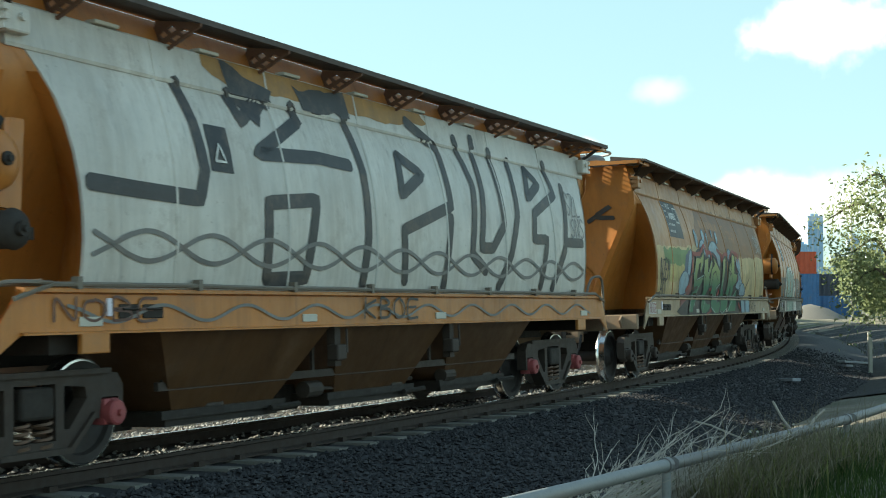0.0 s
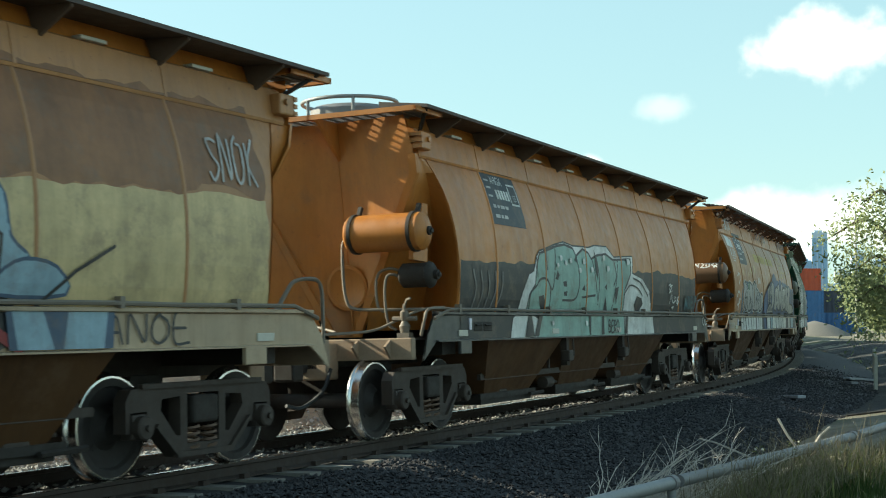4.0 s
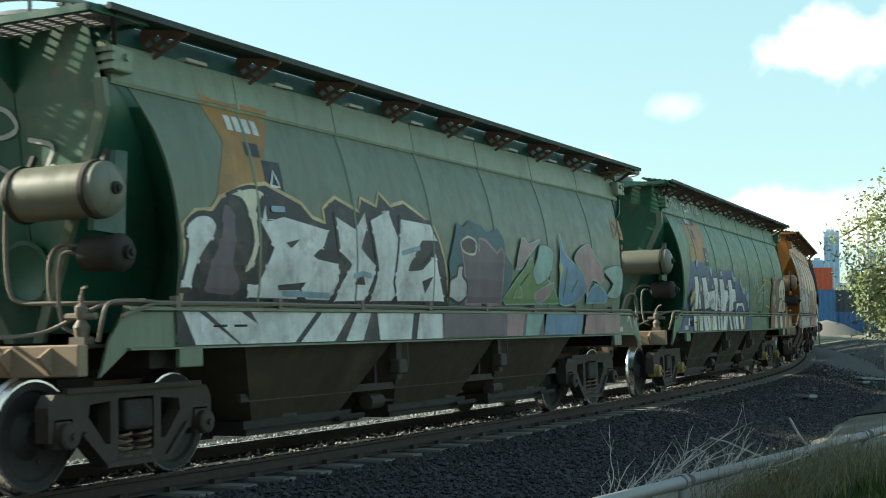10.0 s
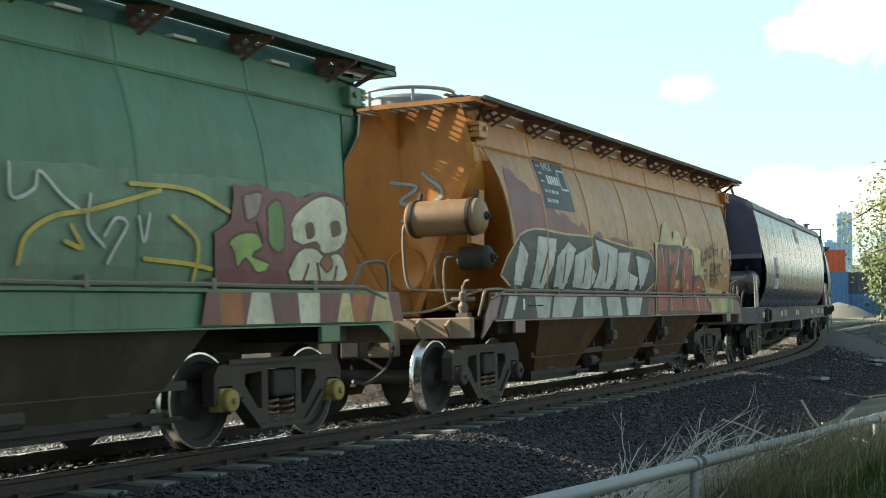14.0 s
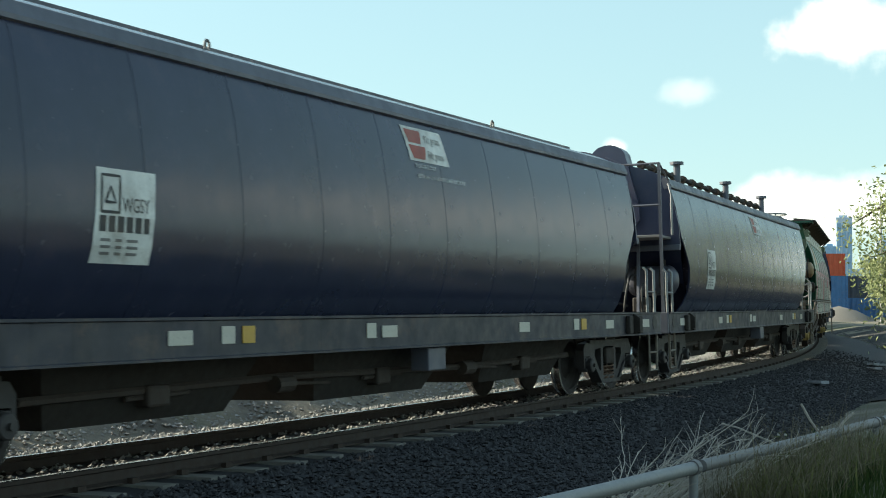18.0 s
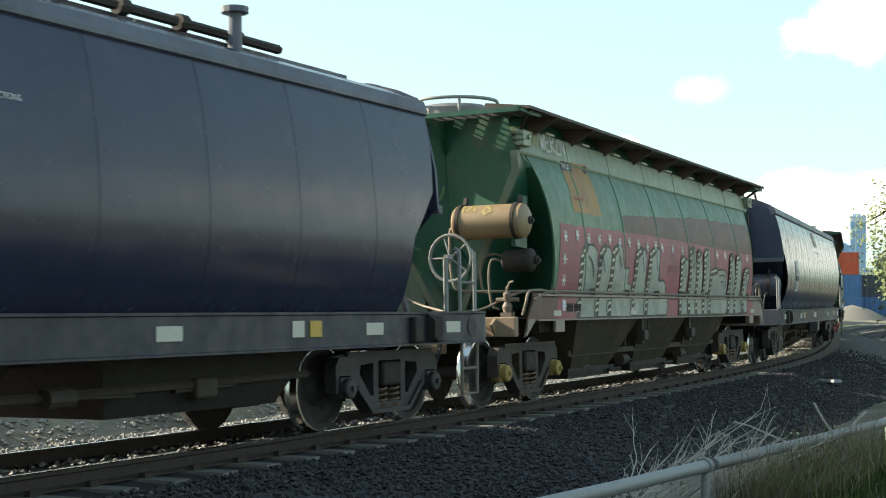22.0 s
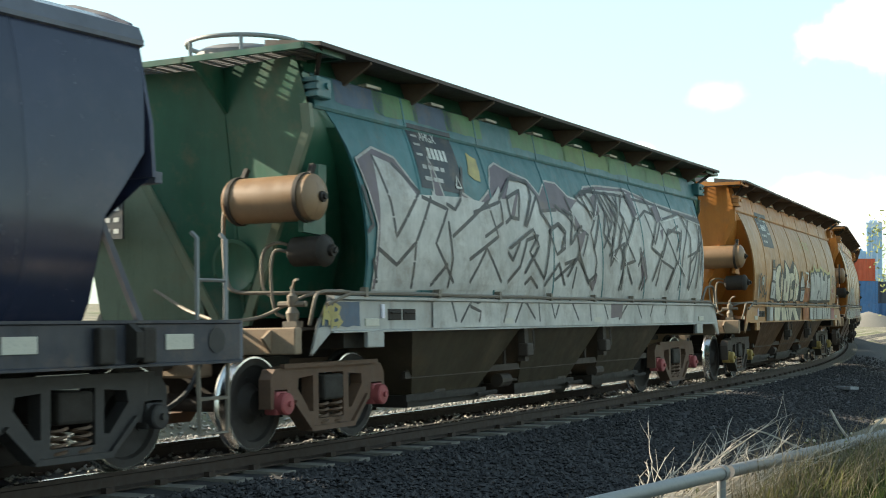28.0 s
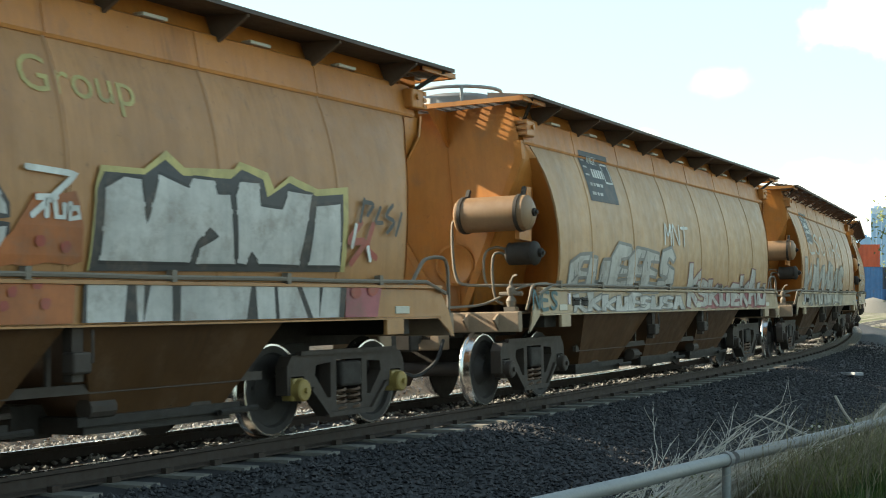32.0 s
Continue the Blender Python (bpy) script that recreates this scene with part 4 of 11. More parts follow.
        for k in range(6):
            part("air_pipe", shared("apipe%d" % k, lambda: end_pipe_mesh(k)), M["pipe"], w)
        part("brake_valve", shared("valve", valve_mesh), M["pipe"], w)
    for x in (1.79, PITCH - 2.68):
        bogie(w, x, M[frame_mat], M[cap_mat])
    WAGONS.append((w, s19, PITCH))
    return w



# ---------- paint on the wagons ----------
class Skin:
    """A wagon's side as a sheet: u along it, v up its curve, out from it."""

    def __init__(self, rows, x0):
        self.v = [r[0] for r in rows]
        self.w = [r[1] for r in rows]
        self.z = [r[2] for r in rows]
        self.x0 = x0

    def at(self, u, v, out):
        w, z = float(np.interp(v, self.v, self.w)), float(np.interp(v, self.v, self.z))
        return Vector((self.x0 + u, -(w + out), z + out * 0.3))


class EndSkin:
    """The upright sheet of a hopper's front end: u across from the middle, v up its slope."""
    v = [0, 2.6]

    def at(self, u, v, out):
        z = 1.30 + v * 0.86
        return Vector((end_x(z) + end_fold(u, z) - out - 0.004, -u, z))


HOPPER_SKIN = Skin([(-0.36, 1.428, 1.14), (-0.012, 1.428, 1.488), (-0.010, 1.40, 1.49)] + [(float(a), w, z) for a, (w, z) in zip(ARC, SIDE)]
                   + [(SIDE_H + 0.02, 1.215, 3.44), (SIDE_H + 0.35, 1.15, 3.77)], L_END)
END_SKIN = EndSkin()
LETTERS = {
    "A": [[(0.05, 0), (0.4, 1), (0.75, 0)], [(0.2, 0.38), (0.62, 0.38)]],
    "B": [[(0.1, 0), (0.1, 1), (0.55, 0.95), (0.6, 0.65), (0.12, 0.53)], [(0.15, 0.52), (0.68, 0.42), (0.66, 0.08), (0.1, 0)]],
    "C": [[(0.72, 0.78), (0.45, 1), (0.12, 0.75), (0.1, 0.25), (0.42, 0), (0.74, 0.2)]],
    "D": [[(0.1, 0), (0.1, 1), (0.5, 0.92), (0.72, 0.5), (0.5, 0.06), (0.1, 0)]],
    "E": [[(0.7, 1), (0.1, 0.96), (0.1, 0.02), (0.72, 0)], [(0.12, 0.5), (0.58, 0.52)]],
    "H": [[(0.1, 0), (0.12, 1)], [(0.68, 0), (0.7, 1)], [(0.1, 0.5), (0.7, 0.52)]],
    "I": [[(0.4, 0), (0.4, 1)]],
    "K": [[(0.1, 0), (0.12, 1)], [(0.7, 1), (0.15, 0.48), (0.75, 0)]],
    "L": [[(0.12, 1), (0.1, 0.05), (0.72, 0.02)]],
    "M": [[(0.05, 0), (0.12, 1), (0.4, 0.4), (0.68, 1), (0.76, 0)]],
    "N": [[(0.08, 0), (0.1, 1), (0.68, 0.05), (0.7, 1)]],
    "O": [[(0.4, 1), (0.1, 0.75), (0.1, 0.25), (0.4, 0), (0.7, 0.25), (0.7, 0.75), (0.4, 1)]],
    "P": [[(0.1, 0), (0.1, 1), (0.6, 0.95), (0.66, 0.6), (0.12, 0.48)]],
    "R": [[(0.1, 0), (0.1, 1), (0.6, 0.95), (0.64, 0.62), (0.14, 0.5), (0.74, 0)]],
    "S": [[(0.7, 0.85), (0.4, 1), (0.1, 0.78), (0.38, 0.52), (0.7, 0.28), (0.4, 0), (0.08, 0.15)]],
    "T": [[(0.02, 0.97), (0.78, 1)], [(0.4, 0.96), (0.38, 0)]],
    "U": [[(0.1, 1), (0.1, 0.25), (0.4, 0), (0.7, 0.25), (0.7, 1)]],
    "V": [[(0.05, 1), (0.38, 0), (0.75, 1)]],
    "W": [[(0.02, 1), (0.2, 0), (0.4, 0.7), (0.6, 0), (0.78, 1)]],
    "X": [[(0.08, 0), (0.7, 1)], [(0.08, 1), (0.72, 0)]],
    "Y": [[(0.08, 1), (0.4, 0.5), (0.72, 1)], [(0.4, 0.5), (0.36, 0)]],
    "F": [[(0.72, 1), (0.1, 0.96), (0.1, 0)], [(0.1, 0.52), (0.6, 0.54)]],
    "G": [[(0.72, 0.8), (0.42, 1), (0.1, 0.7), (0.1, 0.25), (0.4, 0), (0.72, 0.2), (0.72, 0.45), (0.45, 0.45)]],
    "J": [[(0.6, 1), (0.6, 0.2), (0.35, 0), (0.1, 0.2)]],
    "Z": [[(0.08, 0.96), (0.7, 1), (0.1, 0.04), (0.74, 0)]],
}


def resample(pts, step, smooth=True):
    p = [Vector((*q, 0)) for q in pts]
    if smooth and len(p) > 2:
        p = curve_pts(p, 5)
    out = [p[0]]
    for a, c in zip(p, p[1:]):
        n = max(1, int((c - a).length / step))
        out += [a.lerp(c, (i + 1) / n) for i in range(n)]
    return out


def ribbon(b, skin, pts, width, out, smooth=True, taper=0.0):
    """A painted stroke along (u, v) points, with rounded ends."""
    p = resample(pts, 0.06, smooth)
    k = 4 if width > 0.12 else 2
    rows = []
    n = len(p)
    for i, c in enumerate(p):
        d = (p[min(i + 1, n - 1)] - p[max(i - 1, 0)])
        d = d.normalized() if d.length > 1e-6 else Vector((1, 0, 0))
        s = Vector((-d.y, d.x, 0))
        h = width / 2 * (1 - taper * abs(2 * i / max(1, n - 1) - 1))
        rows.append([(c + s * h * (2 * j / k - 1)) for j in range(k + 1)])
    for at, sg in ((0, -1), (n - 1, 1)):      # caps
        d = (p[1] - p[0]).normalized() if at == 0 else (p[-1] - p[-2]).normalized()
        s = Vector((-d.y, d.x, 0))
        cap = [p[at] + d * sg * width * 0.32 + s * width * 0.27 * (2 * j / k - 1) for j in range(k + 1)]
        rows.insert(0, cap) if at == 0 else rows.append(cap)
    b.grid([[skin.at(q.x, q.y, out) for q in row] for row in rows])


def area(b, skin, outline, out, rough=0.0):
    """A painted patch with the given outline, cut to follow the curve of the side."""
    pts = []
    m = len(outline)
    for i in range(m):
        a, c = Vector((*outline[i], 0)), Vector((*outline[(i + 1) % m], 0))
        n = max(1, int((c - a).length / 0.12)) if rough else 1
        for j in range(n):
            q = a.lerp(c, j / n)
            if rough:
                q += Vector((noise.noise(q * 3.1), noise.noise(q * 3.1 + Vector((7, 3, 1))), 0)) * rough + Vector((0, noise.noise(q * 11 + Vector((1, 8, 2))), 0)) * rough * 0.5
            pts.append(q)
    t = bmesh.new()
    vs = [t.verts.new(q) for q in pts]
    es = [t.edges.new((vs[i], vs[(i + 1) % len(vs)])) for i in range(len(vs))]
    bmesh.ops.triangle_fill(t, edges=es, use_beauty=True)
    lo, hi = min(q.y for q in pts), max(q.y for q in pts)
    for v in skin.v:
        if lo < v < hi:
            bmesh.ops.bisect_plane(t, geom=list(t.verts) + list(t.edges) + list(t.faces), plane_co=(0, v, 0), plane_no=(0, 1, 0))
    made = {v: b.bm.verts.new(skin.at(v.co.x, v.co.y, out)) for v in t.verts}
    for f in t.faces:
        b.bm.faces.new([made[v] for v in f.verts])
    t.free()


def spray(name, color, fade=0.25, rough=0.5, metal=0.0):
    """Sprayed paint, blotchy and worn through in places."""
    n = Nodes(name)
    c = n.mix(n.ramp(n.noise(1.6, 6, 0.7), (0.30, 0.0), (0.70, 1.0)), shade(color, 0.60), shade(color, 1.16))
    c = n.mix(n.math("MULTIPLY", n.ramp(n.noise(1.2, 5, 0.7, (8.0, 2.0, 0.45)), (0.46, 0.0), (0.70, 1.0)), 0.35), c, shade(color, 0.5))
    c = n.mix(n.math("MULTIPLY", n.ramp(n.noise(2.6, 6, 0.75), (0.50, 0.0), (0.68, 1.0)), 0.5), c, (0.16, 0.11, 0.075))
    n.put(n.bsdf.inputs["Alpha"], n.ramp(n.noise(7.0, 6, 0.75), (0.0, 1.0), (0.60 + 0.2 * (1 - fade), 1.0), (0.78 + 0.2 * (1 - fade), 0.25)))
    return n.done(c, rough, metal)


P = {}
for key_, col_ in {
    "black": (0.015, 0.015, 0.017), "soot": (0.035, 0.034, 0.036), "grey": (0.20, 0.19, 0.18), "silver": (0.52, 0.495, 0.46), "dull": (0.46, 0.43, 0.39), "umber": (0.27, 0.115, 0.042), "rust": (0.40, 0.17, 0.045), "crimson": (0.30, 0.022, 0.022), "white": (0.74, 0.73, 0.68), "cream": (0.60, 0.44, 0.215),
    "straw": (0.50, 0.40, 0.14), "mint": (0.27, 0.43, 0.36), "grass": (0.06, 0.16, 0.05), "leaf": (0.14, 0.24, 0.07), "sky": (0.28, 0.40, 0.46), "slate": (0.06, 0.10, 0.16), "blue": (0.045, 0.085, 0.19),
    "emerald": (0.035, 0.16, 0.085), "chartreuse": (0.24, 0.30, 0.07), "rose": (0.38, 0.095, 0.11), "ivory": (0.66, 0.58, 0.42), "red": (0.40, 0.07, 0.045), "maroon": (0.22, 0.07, 0.07), "mauve": (0.14, 0.10, 0.12), "teal": (0.035, 0.12, 0.14), "lime": (0.10, 0.22, 0.09), "ochre": (0.40, 0.20, 0.045),
    "stone": (0.37, 0.38, 0.32), "brown": (0.125, 0.05, 0.035), "yellow": (0.55, 0.38, 0.05), "pink": (0.36, 0.22, 0.21), "navyplate": (0.02, 0.026, 0.035), "orange": (0.42, 0.12, 0.03), "sage": (0.125, 0.20, 0.12), "skyblue": (0.12, 0.24, 0.36), "lime2": (0.32, 0.42, 0.12),
}.items():
    P[key_] = spray("spray_" + key_, col_)


def faded(name, low, high, z0, z1):
    """Sprayed paint that runs from one colour at the foot of the letters to another at their top."""
    mat = spray(name, low)
    t = mat.node_tree
    co, sp, ra, mx = (t.nodes.new("ShaderNode" + k) for k in ("TexCoord", "SeparateXYZ", "MapRange", "Mix"))
    mx.data_type = "RGBA"
    t.links.new(co.outputs["Object"], sp.inputs[0])
    t.links.new(sp.outputs["Z"], ra.inputs["Value"])
    ra.inputs["From Min"].default_value, ra.inputs["From Max"].default_value = z0, z1
    t.links.new(ra.outputs[0], mx.inputs[0])
    mx.inputs[6].default_value, mx.inputs[7].default_value = (*low, 1), (*high, 1)
    t.links.new(mx.outputs[2], t.nodes["Principled BSDF"].inputs["Base Color"])
    return mat


P["green_fade"] = faded("spray_green_fade", (0.025, 0.14, 0.065), (0.30, 0.33, 0.10), 1.75, 2.25)


class Painter:
    """Puts painted marks on one wagon, each a part of it."""

    def __init__(self, wagon, skin=HOPPER_SKIN, seed=1):
        self.w, self.skin, self.rng, self.lift = wagon, skin, random.Random(seed), 0.006

    def put(self, name, b, color, label="", under=None):
        return part(name, b.mesh(name), P[color], under or self.w, label)

    def patch(self, color, outline, out=0.004, rough=0.05, label="", name="painted_patch"):
        b = B()
        area(b, self.skin, outline, out, rough)
        return self.put(name, b, color, label)

    def band(self, color, u0, u1, v0, v1, out=0.004, rough=0.06, label=""):
        return self.patch(color, [(u0, v0), (u1, v0), (u1, v1), (u0, v1)], out, rough, label)

    def line(self, color, pts, width, out=0.012, smooth=True, name="painted_line", taper=0.0):
        b = B()
        ribbon(b, self.skin, pts, width, out, smooth, taper)
        return self.put(name, b, color)

    def lines(self, color, many, width, out=0.012, smooth=True, name="graffiti_tag", label="", taper=0.0):
        if width >= 0.045 and name == "graffiti_tag":
            for i, pts in enumerate(many):
                self.line(color, pts, width, out + 0.0002 * i, smooth, "graffiti_stroke", taper)
            return None
        b = B()
        for pts in many:
            ribbon(b, self.skin, pts, width, out, smooth, taper)
        return self.put(name, b, color, label)

    def wave(self, color, u0, u1, v, amp, length, width, out=0.014, phase=0.0):
        n = int((u1 - u0) / length * 8)
        self.line(color, [(u0 + (u1 - u0) * i / n, v + amp * math.sin(2 * math.pi * (u0 + (u1 - u0) * i / n) / length + phase)) for i in range(n + 1)], width, out)

    def blob(self, color, u, v, r, out=0.006, squash=1.0, name="painted_blob", rim=None):
        if rim:
            self.blob(rim, u + 0.015, v - 0.02, r + 0.05, out - 0.002, squash, "blob_outline")
        self.patch(color, [(u + r * math.cos(a), v + r * squash * math.sin(a)) for a in np.linspace(0, 2 * math.pi, 14, endpoint=False)], out, r * 0.18, name=name)

    def word(self, text, u0, u1, v0, v1, fill, edge, weight=0.30, rim=0.05, halo=None, lean=0.12, smooth=True, out=0.008, wild=0.12, tip=None, label="bulging spray-painted graffiti letters"):
        """A row of fat outlined letters."""
        slot = (u1 - u0) / len(text)
        for i, ch in enumerate(text):
            a, d = u0 + slot * i, self.rng.uniform
            lo, hi, sl = v0 + d(0, wild) * 0.3, v1 - d(0, wild) * (v1 - v0), lean + d(-wild, wild)
            ru = d(0.98, 1.18)
            width = weight * min(slot, (hi - lo)) * d(0.9, 1.1)
            strokes = [[(a + slot * (x * ru + 0.08) + sl * (y - 0.5) * (hi - lo) * 0.6, lo + width / 2 + (hi - lo - width) * y) for x, y in st] for st in LETTERS[ch]]
            fb, eb = B(), B()
            for st in strokes:
                ribbon(eb, self.skin, st, width + 2 * rim, out, smooth)
                ribbon(fb, self.skin, st, width, out + 0.004, smooth)
            top = self.put("graffiti_letter", fb, fill, label)
            if tip:      # the lighter upper half of each letter
                tb, mid = B(), lo + (hi - lo) * 0.56
                for st in strokes:
                    run = []
                    for q in resample(st, 0.05, smooth) + [Vector((0, -9, 0))]:
                        if q.y > mid:
                            run.append((q.x, q.y))
                        elif run:
                            if len(run) > 2:
                                ribbon(tb, self.skin, run, width * 0.98, out + 0.006, False)
                            run = []
                if len(tb.bm.faces):
                    self.put("letter_tip", tb, tip, "", top)
            self.put("letter_outline", eb, edge, "", top)
            if halo:
                hb = B()
                for st in strokes:
                    ribbon(hb, self.skin, st, width + 2 * rim + 0.14, out - 0.003, smooth)
                self.put("letter_halo", hb, halo, "", top)

    def wild(self, u0, u1, v0, v1, n, fill, edge, rim=0.04, lean=0.35, out=0.010, halo=None, ragged=0.25, label="interlocked wild-style graffiti letter"):
        """A row of fat, leaning, overlapping outlined shapes, no letter of which can be read."""
        d = self.rng.uniform
        slot = (u1 - u0) / n
        for i in range(n):
            a, top = u0 + slot * (i + d(-0.12, 0.12)), v0 + (v1 - v0) * d(1 - ragged, 1.0)
            h, w, sl = top - v0, slot * d(0.42, 0.6), lean * d(0.5, 1.4)
            def at(x, y):
                return (a + x * slot * 1.12 + sl * y * h, v0 + h * y)
            kind = self.rng.randrange(5)
            k = w / slot
            if kind == 0:
                o = [at(0, 0), at(0.06, 0.55), at(0, 1), at(k * 0.8, 1.02), at(k * 0.9, 0.62), at(0.95, 0.9), at(1.05, 0.62), at(k, 0.42), at(1.05, 0.05), at(0.72, -0.02), at(k * 0.6, 0.28), at(k * 0.6, 0)]
            elif kind == 1:
                o = [at(0, 0), at(0.12, 0.5), at(0.3, 0.98), at(0.72, 1), at(0.85, 0.5), at(1.02, 0.02), at(0.7, 0), at(0.62, 0.25), at(0.4, 0.24), at(0.34, 0)]
            elif kind == 2:
                o = [at(0.05, 0.62), at(0.15, 0.95), at(0.6, 1.03), at(1.0, 0.86), at(0.9, 0.66), at(0.55, 0.74), at(0.5, 0.6), at(0.95, 0.48), at(1.02, 0.15), at(0.6, -0.02), at(0.0, 0.06), at(0.06, 0.26), at(0.5, 0.22), at(0.56, 0.36), at(0.15, 0.42)]
            elif kind == 3:
                o = [at(0, 0), at(0.05, 0.98), at(0.36, 1.0), at(0.42, 0.3), at(0.62, 0.28), at(0.66, 0.92), at(0.98, 0.96), at(1.02, 0.12), at(0.8, -0.02)]
            else:
                o = [at(0.02, 0), at(0.0, 0.7), at(0.3, 1.02), at(0.95, 0.98), at(1.04, 0.74), at(0.5, 0.72), at(0.48, 0.58), at(0.9, 0.54), at(0.9, 0.34), at(0.46, 0.34), at(0.46, 0.2), at(1.04, 0.22), at(1.06, 0.0)]
            o = [(x + d(-0.07, 0.07) * slot, y + d(-0.05, 0.05) * h) for x, y in o]
            z = out + 0.0016 * i
            top_part = self.patch(fill, o, z, 0.0, label, "graffiti_letter")
            eb = B()
            ribbon(eb, self.skin, o + [o[0]], rim, z + 0.0008, False)
            self.put("letter_outline", eb, edge, "", top_part)
            gb = B()
            for _ in range(3):
                x, y = d(0.15, 0.7), d(0.15, 0.6)
                ribbon(gb, self.skin, [at(x, y), at(x + d(-0.1, 0.2), y + d(0.15, 0.35))], rim * 0.6, z + 0.0009, False)
            self.put("letter_crease", gb, edge, "", top_part)
            if halo:
                hb = B()
                ribbon(hb, self.skin, o + [o[0]], rim * 2.6, out - 0.002, False)
                self.put("letter_halo", hb, halo, "", top_part)

    def piece(self, fill, outline, edge=None, rim=0.05, bend=True, rough=0.0):
        """One painted shape of a graffiti piece, laid over the shapes before it, with its outline."""
        self.lift += 0.0006
        o = outline
        if bend and not rough:
            p_ = curve_pts([(*q, 0) for q in o[-2:] + o + o[:2]], 3)
            o = [(q.x, q.y) for q in p_[6:-6]][:3 * len(outline)]
        body = self.patch(fill, o, self.lift, rough, name="graffiti_shape")
        if edge:
            b = B()
            self.lift += 0.0003
            ribbon(b, self.skin, o + [o[0]], rim, self.lift, False)
            self.put("shape_outline", b, edge, "", body)
        return body

    def marks(self, color, many, width, bend=False):
        """Thin strokes over the shapes before them."""
        self.lift += 0.0006
        for pts in many:
            b = B()
            ribbon(b, self.skin, pts, width, self.lift, bend)
            self.put("graffiti_stroke", b, color)

    def sill_blocks(self, fill, blocks, edge=None, rim=0.03):
        """Leaning blocks of paint on the side sill, each from its top edge to its bottom edge."""
        for a, c, d, f in blocks:
            self.piece(fill, [(a, -0.022), (c, -0.022), (f, -0.335), (d, -0.335)], edge, rim, False)

    def ladder(self, edge):
        """A dark rung-marked strip up the edge of a letter."""
        self.marks("black", [[(u + 0.07, v) for u, v in edge]], 0.15)
        p_ = resample([(u + 0.07, v) for u, v in edge], 0.10, False)
        self.marks("ivory", [[(q.x - 0.05, q.y), (q.x + 0.05, q.y + 0.02)] for q in p_[1:-1]], 0.04)

    def scrawl(self, text, u0, u1, v0, v1, color, width=0.035, lean=0.1, out=0.016, label="thin sprayed graffiti tag"):
        """A row of thin hand-drawn letters in one tag."""
        slot = (u1 - u0) / max(1, len(text))
        many = []
        for i, ch in enumerate(text):
            if ch == " ":
                continue
            d = self.rng.uniform
            for st in LETTERS[ch]:
                many.append([(u0 + slot * (i + x * 1.1 + d(-0.04, 0.04)) + lean * y * (v1 - v0), v0 + (v1 - v0) * (y * d(0.9, 1.1))) for x, y in st])
        self.lines(color, many, width, out, True, "graffiti_tag", label)

    def lettering(self, text, u, v, height, color, out=0.016, squeeze=1.0, name="lettering"):
        """Words in the built-in font, bent onto the side."""
        cu = bpy.data.curves.new("words", "FONT")
        cu.body, cu.size, cu.resolution_u = text, height * 1.38, 3
        ob = bpy.data.objects.new("words", cu)
        me = bpy.data.meshes.new_from_object(ob)
        bpy.data.objects.remove(ob)
        for q in me.vertices:
            q.co = self.skin.at(u + q.co.x * squeeze, v + q.co.y, out)
        me.name = name
        me.materials.clear()
        return part(name, me, P[color], self.w, "words " + text)

    def bars(self, color, u, v, widths, height, gap=0.05, out=0.016):
        """Writing too small to read: short bars."""
        b = B()
        for k in widths:
            area(b, self.skin, [(u, v), (u + k, v), (u + k, v + height), (u, v + height)], out)
            u += k + gap
        self.put("lettering", b, color)

    def plate(self, u, v, code="AHGX", color="navyplate", w=1.2, h=0.78, seal=True):
        """The stencilled data panel."""
        self.patch(color, [(u, v), (u + w, v), (u + w, v + h), (u, v + h)], 0.006, 0, "dark data panel stencilled in white", "data_panel")
        if code:
            self.lettering(code, u + 0.28 * w / 1.2, v + h * 0.76, 0.13, "white", 0.011, 0.8)
        if not code:
            return
        self.bars("white", u + 0.34, v + h * 0.48, (0.07, 0.07, 0.07, 0.07, 0.07), 0.14, 0.03, 0.011)
        for k, (n, hh) in enumerate(((0.55, 0.80), (0.55, 0.66), (0.55, 0.5))):
            self.bars("silver", u + 0.06, v + h * hh, (0.15,), 0.03, 0.03, 0.011)
        self.bars("silver", u + 0.12, v + h * 0.30, (0.10, 0.08, 0.14, 0.10), 0.05, 0.04, 0.011)
        self.bars("silver", u + 0.12, v + h * 0.12, (0.16, 0.08, 0.12), 0.05, 0.04, 0.011)
        if seal:
            a, c = u + w - 0.34, v + h * 0.42
            self.lines("white", [[(a, c), (a + 0.28, c), (a + 0.28, c + 0.3), (a, c + 0.3), (a, c)]], 0.03, 0.011, False, "panel_mark")

    def triangle(self, u, v, s=0.15):
        self.lines("white", [[(u, v), (u + s, v), (u + s / 2, v + s), (u, v)]], 0.028, 0.014, False, "panel_mark")


